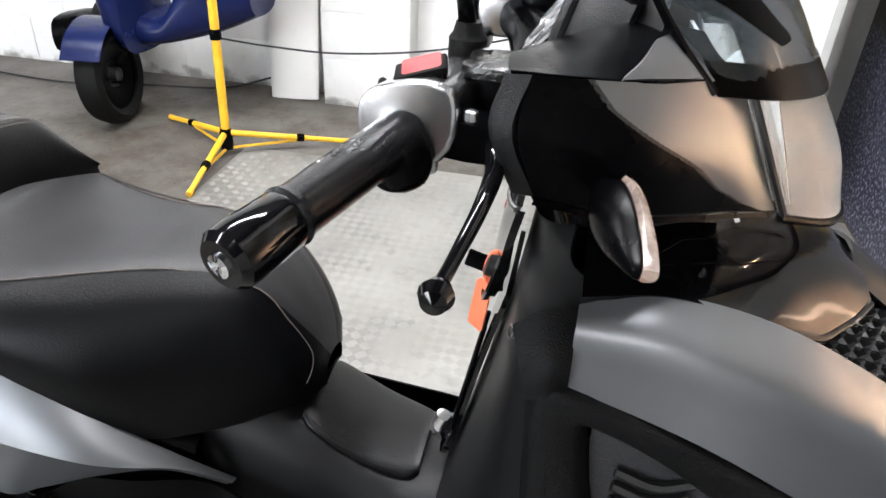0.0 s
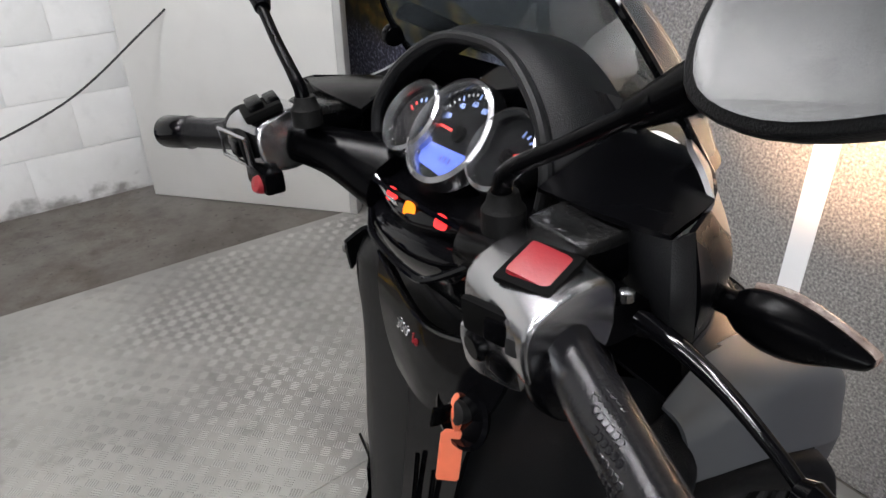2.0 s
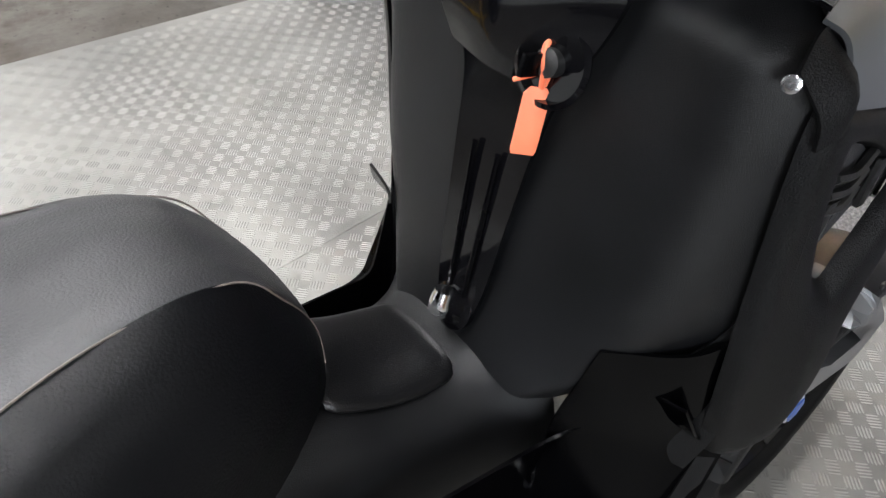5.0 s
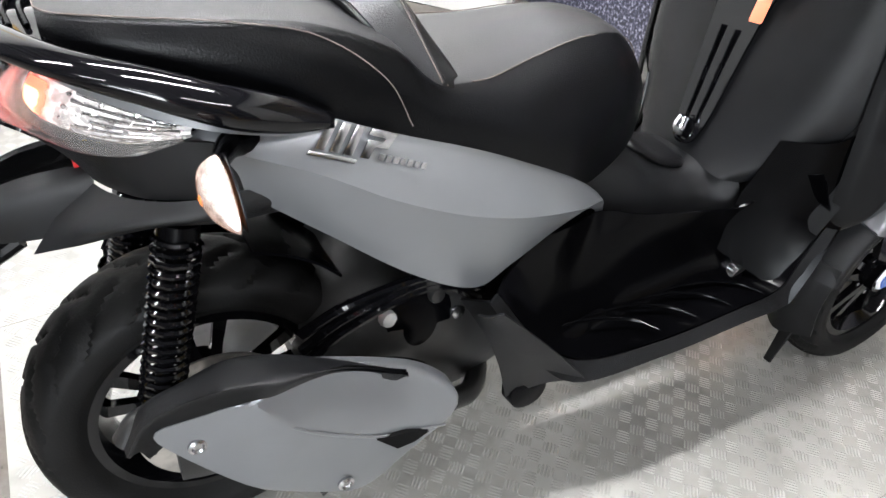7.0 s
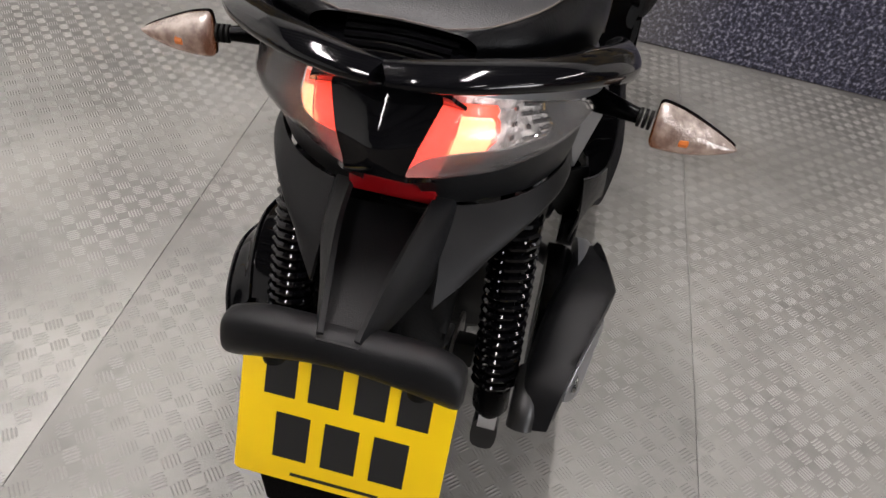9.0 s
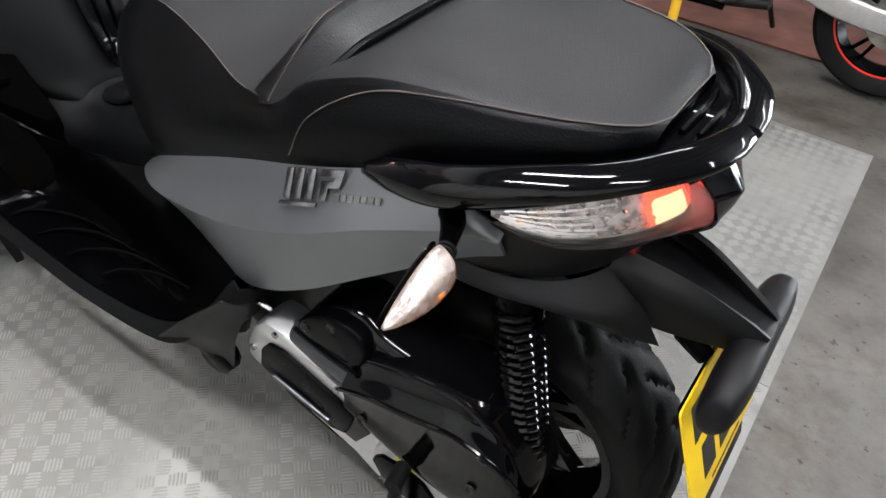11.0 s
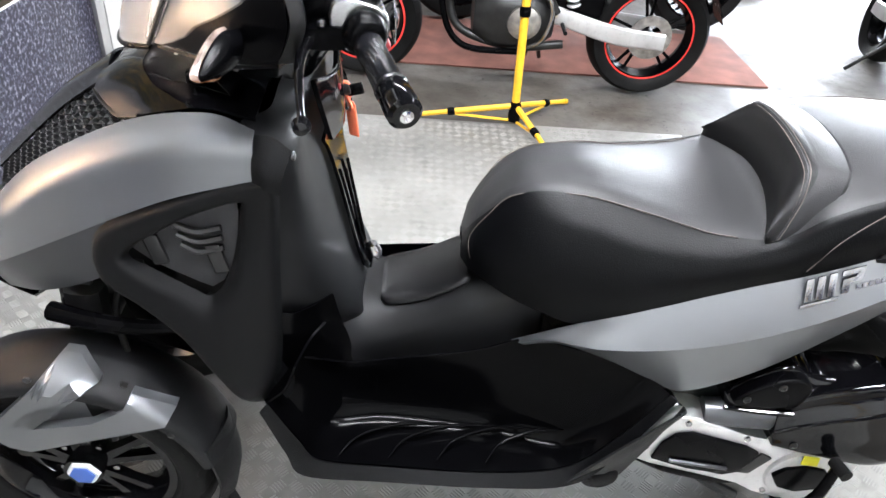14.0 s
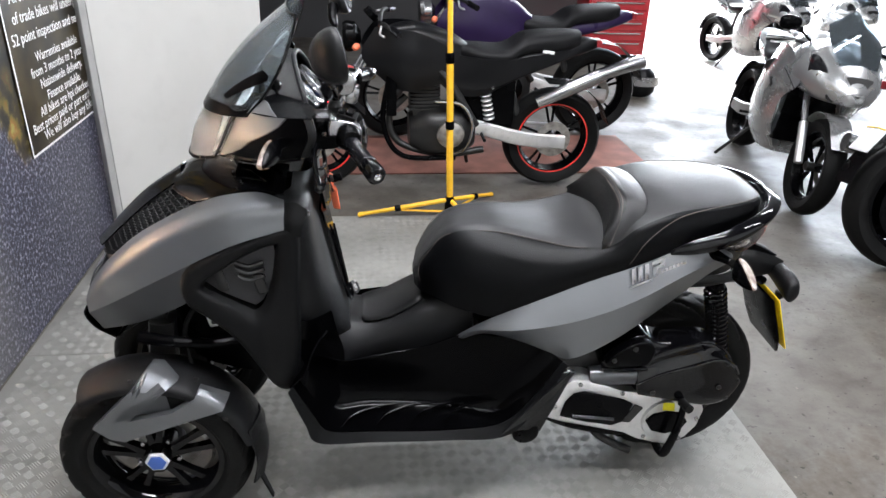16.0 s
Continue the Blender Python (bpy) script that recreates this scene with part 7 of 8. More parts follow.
for (x, z) in ((0.42, 0.30), (0.36, 0.372), (0.24, 0.336), (0.03, 0.30), (0.012, 0.235), (0.05, 0.165), (0.155, 0.178)):
    part("case_bolt", lathe([(0.006, 0), (0.006, 0.005), (0.003, 0.006)], (x, 0.186, z), (0, 1, 0), 8), CHROME, eng)
part("engine_block", loft([[(x, -0.12, z0), (x, 0.118, z0), (x, 0.118, z1), (x, -0.12, z1)] for x, z0, z1 in ((0.52, 0.24, 0.42), (0.42, 0.20, 0.44), (0.30, 0.22, 0.46), (0.20, 0.24, 0.40), (0.17, 0.27, 0.36))], 14, 18), STEEL, scooter, "dark engine block")
# black air box above
air = [(0.313, 0.420), (0.296, 0.462), (0.243, 0.503), (0.205, 0.514), (0.17, 0.486), (0.10, 0.482), (0.02, 0.484), (-0.03, 0.456), (-0.074, 0.380), (-0.080, 0.340), (-0.045, 0.300), (0.02, 0.300), (0.10, 0.320), (0.18, 0.338), (0.26, 0.345)]
ab = part("air_box", pebble(air, 0.10, 0.176, 0.018, 0.002), GLOSS, scooter, "gloss black air filter box", 60)
part("flat_cover", pebble([(0.308, 0.428), (0.294, 0.462), (0.243, 0.500), (0.202, 0.506), (0.172, 0.484), (0.182, 0.440), (0.196, 0.424)], 0.170, 0.194, 0.006, 0.001), PLAINBLACK, ab, "flat black cover in front of the lid", 50)
part("cover_ledge", tube([(0.312, 0.188, 0.422), (0.25, 0.194, 0.420), (0.190, 0.196, 0.420)], 0.0045, 8, 12), GLOSS, ab)
LID1 = [(0.208, 0.184, 0.436), (0.152, 0.188, 0.468), (0.096, 0.190, 0.488), (0.036, 0.188, 0.496), (-0.012, 0.182, 0.468), (-0.045, 0.175, 0.430)]
LID2 = [(0.214, 0.206, 0.381), (0.160, 0.213, 0.416), (0.090, 0.217, 0.441), (0.017, 0.214, 0.458), (-0.040, 0.206, 0.432), (-0.066, 0.196, 0.395)]
LID3 = [(0.206, 0.206, 0.346), (0.124, 0.213, 0.330), (0.026, 0.213, 0.307), (-0.034, 0.208, 0.312), (-0.066, 0.200, 0.338), (-0.080, 0.192, 0.365)]
lid_back = [(x, 0.150, z + 0.002) for x, y, z in LID1]
hollow = [tuple((Vector(a) + Vector(b)) * 0.5 + Vector((0, -0.004, 0))) for a, b in zip(LID1, LID2)]
step = [(x, y - 0.004, z - 0.012) for x, y, z in LID2]
face = [tuple(Vector(a) * 0.5 + Vector(b) * 0.5 + Vector((0, -0.002, 0))) for a, b in zip(LID2, LID3)]
lid_under = [(x + 0.004, 0.150, z + 0.004) for x, y, z in LID3]
part("air_box_lid", skin([lid_back, LID1, hollow, LID2, step, face, LID3, lid_under], 44, 36, 0.003), GLOSS, ab, "gloss black ribbed lid", 50)
part("lid_front", skin([[r[0] for r in (lid_back, LID1, hollow, LID2, step, face, LID3, lid_under)], [(0.215, 0.150, z) for z in (0.438, 0.432, 0.41, 0.385, 0.375, 0.36, 0.35, 0.35)]], 5, 20), GLOSS, ab)
for a, b in ((LID1, 0.0032), (LID2, 0.0036)):
    part("lid_rib", tube([(x, y + 0.0005, z) for x, y, z in a], b, 8, 30), GLOSS, ab)
for (x, y, z) in ((0.232, 0.194, 0.486), (0.283, 0.194, 0.452), (-0.020, 0.208, 0.440), (-0.068, 0.196, 0.372), (0.06, 0.212, 0.332), (-0.04, 0.208, 0.325), (-0.01, 0.212, 0.365), (0.17, 0.212, 0.355)):
    part("box_screw", lathe([(0.007, 0), (0.007, 0.003), (0.004, 0.004), (0.004, 0.002), (0, 0.002)], (x, y, z), (0, 1, 0), 10), INK, ab)
# dark gloss duct; its highlights are put into a lighter grey colour
part("air_duct", tube([(0.330, 0.160, 0.380), (0.26, 0.168, 0.386), (0.17, 0.170, 0.386)], [0.024, 0.028, 0.028], 18, 12), DARKGREY, ab, "dark gloss cooling duct, greyed in place of its highlights")
part("hose_clip", tube([(0.395, 0.165, 0.392), (0.405, 0.175, 0.405), (0.392, 0.178, 0.412), (0.38, 0.172, 0.402)], 0.004, 8, 16), BRIGHT, eng)
# folded pillion peg, centre stand
for s in (L, R):
    part("pillion_peg", lathe([(0.0, 0.0), (0.034, 0.0), (0.038, 0.006), (0.036, 0.030), (0.030, 0.034), (0.0, 0.034)], (0.500, s * 0.186, 0.236), (0, s, 0), 26), PLAINBLACK, scooter, "folded black pillion peg")
    part("peg_stay", tube([(0.50, s * 0.15, 0.26), (0.47, s * 0.16, 0.33), (0.44, s * 0.18, 0.42)], 0.016, 10, 10), PLAINBLACK, scooter)
part("stand_lever", tube([(0.112, 0.12, 0.165), (0.110, 0.17, 0.155), (0.106, 0.215, 0.145), (0.102, 0.238, 0.160), (0.096, 0.250, 0.22), (0.092, 0.256, 0.27), (0.088, 0.252, 0.335)], [0.012, 0.012, 0.012, 0.012, 0.011, 0.010, 0.009], 12, 40), PLAINBLACK, scooter, "black centre stand lever")
part("stand_peg", lathe([(0.012, -0.018), (0.012, 0.018)], (0.085, 0.255, 0.340), (-0.2, 1, 0.1), 12), RUBBER, scooter)
for s in (L, R):
    part("stand_leg", tube([(0.33, s * 0.10, 0.20), (0.24, s * 0.13, 0.12), (0.16, s * 0.15, 0.085)], 0.012, 10, 12), STEEL, scooter, "folded centre stand leg")
# exhaust silencer on the other side
SHIELD = [(-0.075, 0.442), (-0.040, 0.394), (0.036, 0.316), (0.128, 0.257), (0.19, 0.226), (0.275, 0.290), (0.362, 0.334), (0.300, 0.405), (0.215, 0.448), (0.092, 0.494), (0.053, 0.476), (0.023, 0.474), (-0.015, 0.460)]
ex = part("silencer", pebble([(0.06 + (x - 0.06) * 0.95, 0.35 + (z - 0.35) * 0.62) for x, z in SHIELD], -0.195, -0.240, 0.02), PLAINBLACK, scooter, "black exhaust silencer", 60)
bm = pebble(SHIELD, -0.236, -0.284, 0.010, 0.004)
for v in bm.verts:
    ridge = float(np.interp(v.co.x, [0.031, 0.109, 0.211, 0.331], [0.475, 0.404, 0.342, 0.310]))
    if v.co.z > ridge and v.co.y < -0.262:
        v.co.y += 0.30 * (v.co.z - ridge)
for v in bm.verts:
    if v.co.y < -0.21:
        v.co.y = max(v.co.y, -0.2875 + 0.30 * max(0.0, 0.075 - v.co.x))
part("heat_shield", bm, SILVER, ex, "satin grey heat shield", 25)
part("shield_ridge", tube([(0.045, -0.276, 0.462), (0.109, -0.2875, 0.404), (0.211, -0.2875, 0.343), (0.315, -0.2835, 0.313)], 0.0022, 8, 30), SILVER, ex)
# no opening is cut: a near-black plate paints the slot's inner shade
part("shield_slot", prism([(0.203, 0.343), (0.250, 0.336), (0.284, 0.321), (0.262, 0.310), (0.235, 0.309)], -0.284, -0.2915, 0.0, "xz"), SHADOWGAP, ex, "near-black plate painted as the shaded slot")
bm = skin([[(-0.088, -0.195, 0.385), (-0.050, -0.19, 0.405), (-0.01, -0.193, 0.43), (0.035, -0.20, 0.455), (0.092, -0.21, 0.455), (0.165, -0.225, 0.435), (0.26, -0.235, 0.40)],
           [(-0.098, -0.195, 0.395), (-0.066, -0.20, 0.448), (-0.022, -0.205, 0.470), (0.035, -0.214, 0.494), (0.092, -0.226, 0.491), (0.165, -0.240, 0.465), (0.26, -0.248, 0.416)],
           [(-0.096, -0.25, 0.405), (-0.070, -0.262, 0.456), (-0.022, -0.268, 0.486), (0.03, -0.270, 0.502), (0.085, -0.268, 0.502), (0.165, -0.264, 0.474), (0.26, -0.264, 0.421)],
           [(-0.084, -0.287, 0.412), (-0.062, -0.290, 0.443), (-0.018, -0.290, 0.482), (0.024, -0.290, 0.492), (0.070, -0.288, 0.500), (0.160, -0.274, 0.482), (0.255, -0.270, 0.432)],
           [(-0.074, -0.288, 0.396), (-0.050, -0.290, 0.422), (-0.012, -0.290, 0.458), (0.024, -0.290, 0.472), (0.075, -0.284, 0.482), (0.158, -0.268, 0.470), (0.25, -0.264, 0.424)]], 24, 40, 0.004)
for v in bm.verts:
    if v.co.y < -0.21:
        v.co.y = max(v.co.y, -0.290 + 0.31 * max(0.0, 0.085 - v.co.x))
part("silencer_guard", bm, PLASTIC, ex, "black grained silencer guard", 60)
for (x, z) in ((-0.020, 0.412), (0.158, 0.272)):
    part("shield_bolt", lathe([(0.012, -0.002), (0.012, 0.002), (0.008, 0.004), (0.006, 0.001), (0, 0.001)], (x, -0.288 + 0.30 * max(0, 0.075 - x), z), (0, -1, 0), 16), CHROME, ex)
part("tail_spout", tube([(-0.03, -0.20, 0.43), (-0.075, -0.20, 0.42), (-0.095, -0.20, 0.395)], 0.017, 14, 10), STEEL, ex, "dark exhaust outlet")
part("down_pipe", tube([(0.36, -0.22, 0.28), (0.42, -0.19, 0.25), (0.47, -0.13, 0.24), (0.50, -0.05, 0.27)], 0.018, 12, 20), STEEL, ex, "dark exhaust pipe")
part("swing_arm", loft([[(x, y - 0.015, z - h), (x, y + 0.015, z - h), (x, y + 0.015, z + h), (x, y - 0.015, z + h)] for x, y, z, h in ((0.30, -0.13, 0.30, 0.03), (0.15, -0.15, 0.28, 0.026), (0.02, -0.145, 0.262, 0.03), (-0.04, -0.145, 0.27, 0.028))], 14, 14), STEEL, scooter, "dark swing arm")
part("brake_caliper", block((0.05, -0.088, 0.335), (0.06, 0.04, 0.035), Euler((0, radians(30), 0)).to_matrix(), 0.006), STEEL, scooter, "rear brake caliper")
part("engine_cover", lathe([(0.085, 0.0), (0.082, 0.02), (0.06, 0.03), (0.0, 0.034)], (0.33, -0.115, 0.36), (0, -1, 0), 30), PLAINBLACK, scooter, "round black engine cover")
for k in range(3):
    part("engine_hose", tube([(0.45, -0.13, 0.43 - k * 0.02), (0.34, -0.16, 0.49 - k * 0.01), (0.22, -0.15, 0.47 - k * 0.02), (0.15, -0.13, 0.42 - k * 0.03)], 0.008, 8, 24), GLOSS, scooter, "black hose")
for (x, z, m) in ((0.40, 0.385, CHROME), (0.28, 0.41, ALLOY), (0.445, 0.33, CHROME), (0.36, 0.43, STEEL), (0.22, 0.43, STEEL)):
    part("engine_fitting", lathe([(0.0, 0.022), (0.012, 0.020), (0.016, 0.010), (0.016, 0.0)], (x, -0.125, z), (0.1, -1, 0.1), 12), m, scooter)
# the scooter leans a little to one side on its tilting front end; the covers fitted low on its flanks sit square to the road
LEAN, LEAN_Z, LEAN_Y = radians(-3.0), 0.75, 0.006


def upright(y, z):
    """The shift that keeps a point of the leaning scooter where it would stand without the lean."""
    c, q = math.cos(-LEAN), math.sin(-LEAN)
    v, w = y - LEAN_Y, z - LEAN_Z
    return Vector((0, c * v - q * w - y, q * v + c * w + LEAN_Z - z))


def mean_y(ob):
    return sum((v.co.y for v in ob.data.vertices), 0.0) / max(1, len(ob.data.vertices))


FRONT = ("front_side_panel", "front_lip", "corner_cap", "wheel_arch", "leg_shield", "shield_side", "shield_foot", "nose_tip", "nose_panel", "nose_bottom",
         "grille_back", "grille_spine", "gloss_cap", "cap_recess", "cap_edge", "badge", "cowl_side", "headlight_lens", "lamp_housing", "windscreen", "dash_hood", "dash_fascia",
         "warning_strip", "steering_neck", "handlebar_grip", "switch_block", "brake_lever", "reservoir", "mirror_stalk", "front_indicator")
for ob in scooter.children:
    kind = ob.name.split(".")[0]
    flank = 1 if mean_y(ob) > 0 else -1
    if kind == "silencer":
        ob.location += upright(-0.25, 0.38)
    elif kind in ("transmission_case", "air_box"):
        ob.location += upright(0.19, 0.34)
    elif kind in ("footboard", "pillion_peg", "peg_stay"):
        d = upright(0.23, 0.36)
        ob.location += Vector((0, d.y * flank, d.z))
    elif kind in ("front_wheel", "mudguard", "upright"):
        ob.location.z += flank * 0.011
    elif kind == "rear_wheel":
        ob.location += upright(0, 0.256) + Vector((0, -0.020, 0))
    elif kind in ("seat", "side_panel"):
        ob.location.y += 0.008
    elif kind in FRONT:
        ob.location.y -= 0.018 if kind in FRONT[:10] else 0.026
scooter.matrix_world = pose(0, LEAN_Y, LEAN_Z, math.degrees(LEAN)) @ Matrix.Translation((0.72, 0, -LEAN_Z))


# ---- surroundings: light stands, cable, mats, other vehicles ----
def light_stand(base, tips, lean, cloth):
    """A yellow tripod stand: pole, three legs with braces, black clamps."""
    b = Vector((*base, 0))
    st = thing("tripod_stand", b, "yellow steel tripod stand with black clamps on the floor", "stand", "tripod stands")
    top = b + Vector((lean[0], lean[1], 1.95))
    low = b + Vector((0, 0, 0.055))
    part("pole", tube([low, low.lerp(top, 0.42)], 0.0175, 16), YELLOW, st, "yellow tube")
    part("upper_pole", tube([low.lerp(top, 0.40), top], 0.0135, 16), YELLOW, st, "thinner yellow tube")
    for f, h in ((0.02, 0.05), (0.235, 0.04), (0.41, 0.05), (0.62, 0.03)):
        p = low.lerp(top, f)
        part("clamp", lathe([(0.021, -h / 2), (0.023, -h / 4), (0.023, h / 4), (0.021, h / 2)], p, (top - low), 16), PLAINBLACK, st, "black clamp")
    p = low.lerp(top, 0.44)
    part("wing_knob", loft([[(p.x + dx, p.y - 0.035 + dy, p.z + dz) for dx, dz in ((-0.012, -0.01), (0.012, -0.01), (0.012, 0.012), (-0.012, 0.012))] for dy in (0.0, 0.012)], 4, 10), CHROME, st, "bright wing knob")
    hub = b + Vector((0, 0, 0.10))
    for tip in tips:
        e = Vector((*tip, 0.014))
        d = (e - hub)
        leg = part("leg", tube([hub, hub + d * 0.62], 0.0125, 12), YELLOW, st, "yellow leg")
        part("leg_end", tube([hub + d * 0.55, e], 0.0105, 12), YELLOW, leg)
        part("brace", tube([b + Vector((0, 0, 0.03)), hub + d * 0.56 + Vector((0, 0, -0.012))], 0.006, 8), YELLOW, leg)
        part("leg_clamp", lathe([(0.016, -0.016), (0.018, 0), (0.016, 0.016)], hub + d * 0.58, d, 12), PLAINBLACK, leg)
        part("foot_cap", tube([hub + d * 0.97, e + d.normalized() * 0.01], 0.0125, 10), PLAINBLACK if cloth else YELLOW, leg)
    part("hub_block", lathe([(0.0, 0.02), (0.026, 0.03), (0.028, 0.06), (0.024, 0.105), (0.0, 0.11)], b, (0, 0, 1), 16), PLAINBLACK, st, "black hub")
    return st


light_stand((-0.335, 1.80), ((-0.75, 2.075), (-0.30, 1.42), (0.12, 2.055)), (0.03, 0.03), False)
light_stand((0.462, -1.785), ((0.935, -1.80), (0.19, -2.07), (0.335, -1.53)), (0.06, -0.02), False)

cable = single("hanging_cable", tube([(-0.335, 1.80, 0.49), (-0.18, 1.95, 0.43), (0.1, 2.05, 0.40), (0.5, 2.15, 0.43), (0.95, 2.28, 0.53), (1.28, 2.37, 0.71), (1.5, 2.36, 0.88), (1.62, 2.34, 1.05)], 0.0042, 8, 60), CABLE, (-0.335, 1.8, 0.49), "thin black cable hanging from the stand to the partition", "cable")
floor_cable = single("floor_cable", tube([(-2.6, 2.45, 0.012), (-2.0, 2.40, 0.006), (-1.5, 2.36, 0.006), (-1.1, 2.45, 0.006), (-0.7, 2.50, 0.02), (-0.45, 2.58, 0.08)], 0.005, 8, 50), CABLE, (-2.0, 2.4, 0), "black cable lying along the wall", "cable")
slab = single("leaning_board", loft([[(-0.425, 2.50, 0.0), (-0.225, 2.50, 0.01), (-0.225, 2.53, 0.01), (-0.425, 2.53, 0.0)], [(-0.44, 2.615, 1.1), (-0.215, 2.615, 1.12), (-0.215, 2.645, 1.12), (-0.44, 2.645, 1.1)]], 6, 20), CREAM, (-0.32, 2.5, 0), "white board leaning against the block wall", "board")
single("floor_mat", box(-0.95, 2.0, -3.25, -2.46, -0.0035, 0.006, 0.003), CARPET, (0.8, -2.6, 0), "worn red-brown mat under the parked motorcycles", "mat")


def bike_wheel(parent, x, r, w, rim_mat, tape, name):
    c = Vector((x, 0, r))
    wo = part(name, lathe([(0.012, -0.06), (0.03, -0.05), (0.03, 0.05), (0.012, 0.06)], c, (0, 1, 0), 16), STEEL, parent, "motorcycle wheel")
    prof = [(r - 0.085, -w * 0.34), (r - 0.06, -w * 0.46), (r - 0.03, -w * 0.5), (r - 0.008, -w * 0.3), (r, 0), (r - 0.008, w * 0.3), (r - 0.03, w * 0.5), (r - 0.06, w * 0.46), (r - 0.085, w * 0.34)]
    part("tyre", lathe(prof, c, (0, 1, 0), 56, ring=True), RUBBER, wo, "black tyre")
    k = w * 0.33
    part("rim", lathe([(r - 0.080, -k), (r - 0.095, -k * 0.5), (r - 0.10, 0), (r - 0.095, k * 0.5), (r - 0.080, k), (r - 0.098, k), (r - 0.115, 0), (r - 0.098, -k)], c, (0, 1, 0), 48, ring=True), rim_mat, wo, "rim")
    if tape:
        for s in (-1, 1):
            part("rim_tape", lathe([(r - 0.080, s * k), (r - 0.092, s * k), (r - 0.092, s * (k + 0.002)), (r - 0.080, s * (k + 0.002))], c, (0, 1, 0), 48, ring=True), tape, wo, "red rim tape")
    for i in range(5):
        a = i * 2 * math.pi / 5 + 0.2
        for d in (-0.13, 0.13):
            p = Vector((math.cos(a + d), 0, math.sin(a + d)))
            part("spoke", tube([c + Vector((math.cos(a) * 0.03, 0, math.sin(a) * 0.03)), c + p * (r - 0.105)], 0.0085, 6), rim_mat, wo)
    part("disc", lathe([(0.062, -0.002), (0.112, -0.002), (0.112, 0.002), (0.062, 0.002)], c + Vector((0, 0.06, 0)), (0, 1, 0), 36, ring=True), DISC, wo, "steel brake disc")
    return wo


def hull(rows, nu=16, nv=20):
    return loft(rows, nu, nv)


def oval(x, y, z, hy, z0, z1):
    return [(x, y - hy, z + (z0 + z1) / 2), (x, y - hy * 0.7, z + z0), (x, y + hy * 0.7, z + z0), (x, y + hy, z + (z0 + z1) / 2), (x, y + hy * 0.7, z + z1), (x, y - hy * 0.7, z + z1)]


def motorcycle(name, label, place, style, paint, tape=None, group="parked motorcycles"):
    """style: street, motard or sport. Built along x with the rear axle over the origin."""
    mc = thing(name, (0, 0, 0), label, "motorcycle", group)
    r, base = 0.31, 1.45
    tall = 0.05 if style == "motard" else 0.0
    bike_wheel(mc, 0, r, 0.16, PLAINBLACK, tape, "rear_wheel")
    bike_wheel(mc, base, r - 0.01, 0.12, PLAINBLACK, tape, "front_wheel")
    for s in (-1, 1):
        part("swing_arm", loft([[(x, s * y - 0.014, z - h), (x, s * y + 0.014, z - h), (x, s * y + 0.014, z + h), (x, s * y - 0.014, z + h)] for x, y, z, h in ((-0.06, 0.115, r, 0.034), (0.2, 0.11, r + 0.02, 0.038), (0.5, 0.08, r + 0.09, 0.035))], 10, 12), ALLOY, mc, "alloy swing arm")
        top = (base - 0.36, s * 0.10, 0.86 + tall)
        fork = part("fork_leg", tube([(base, s * 0.10, r), (base - 0.14, s * 0.10, r + 0.22 + tall * 0.4)], 0.026, 12), ALLOY if style == "sport" else STEEL, mc, "fork leg")
        part("fork_tube", tube([(base - 0.12, s * 0.10, r + 0.19), top], 0.020, 12), CHROME, fork, "bright fork tube")
        part("handlebar", tube([(base - 0.38, s * 0.05, 0.93 + tall), (base - 0.40, s * 0.22, 0.97 + tall), (base - 0.46, s * 0.36, 0.95 + tall)], 0.012, 10, 12), STEEL, mc, "handlebar")
        part("grip", tube([(base - 0.435, s * 0.29, 0.962 + tall), (base - 0.47, s * 0.385, 0.948 + tall)], 0.018, 10), GRIP, mc, "black grip")
        part("lever", tube([(base - 0.38, s * 0.24, 0.965 + tall), (base - 0.37, s * 0.33, 0.945 + tall), (base - 0.39, s * 0.38, 0.94 + tall)], 0.006, 8, 10), ALLOY, mc, "alloy lever")
        if style != "motard":
            part("mirror", loft([oval(base - 0.25 + dx, s * 0.36, 1.08 + tall, hy, -0.035 * k, 0.035 * k) for dx, hy, k in ((0.0, 0.01, 0.3), (0.02, 0.06, 1.0), (0.045, 0.06, 1.0), (0.06, 0.02, 0.3))], 8, 16), PLAINBLACK, mc, "black mirror")
            part("mirror_stay", tube([(base - 0.32, s * 0.16, 0.98), (base - 0.25, s * 0.30, 1.06)], 0.008, 8), PLAINBLACK, mc)
        part("rear_shock" if s > 0 else "side_stand", tube([(0.33, 0.03 * s, 0.75), (0.22, 0.05 * s, 0.42)] if s > 0 else [(0.55, -0.12, 0.30), (0.48, -0.30, 0.02)], 0.022 if s > 0 else 0.012, 10), STEEL, mc)
        part("frame_rail", tube([(base - 0.36, s * 0.05, 0.82 + tall), (0.75, s * 0.14, 0.72 + tall), (0.50, s * 0.12, 0.42)], [0.022, 0.024, 0.022], 10, 14), STEEL if style != "sport" else ALLOY, mc, "frame rail")
        part("foot_peg", tube([(0.46, s * 0.10, 0.36), (0.46, s * 0.22, 0.36)], 0.010, 8), RUBBER, mc)
        part("tail_rail", tube([(0.62, s * 0.08, 0.70 + tall), (0.2, s * 0.09, 0.78 + tall), (-0.1, s * 0.05, 0.82 + tall)], 0.014, 8, 12), STEEL, mc)
    # engine
    part("crankcase", hull([oval(x, 0, 0.30, hy, z0, z1) for x, hy, z0, z1 in ((0.50, 0.10, -0.02, 0.16), (0.60, 0.17, -0.06, 0.20), (0.78, 0.17, -0.07, 0.20), (0.90, 0.12, -0.03, 0.14))]), STEEL if style != "sport" else ALLOY, mc, "engine crankcase")
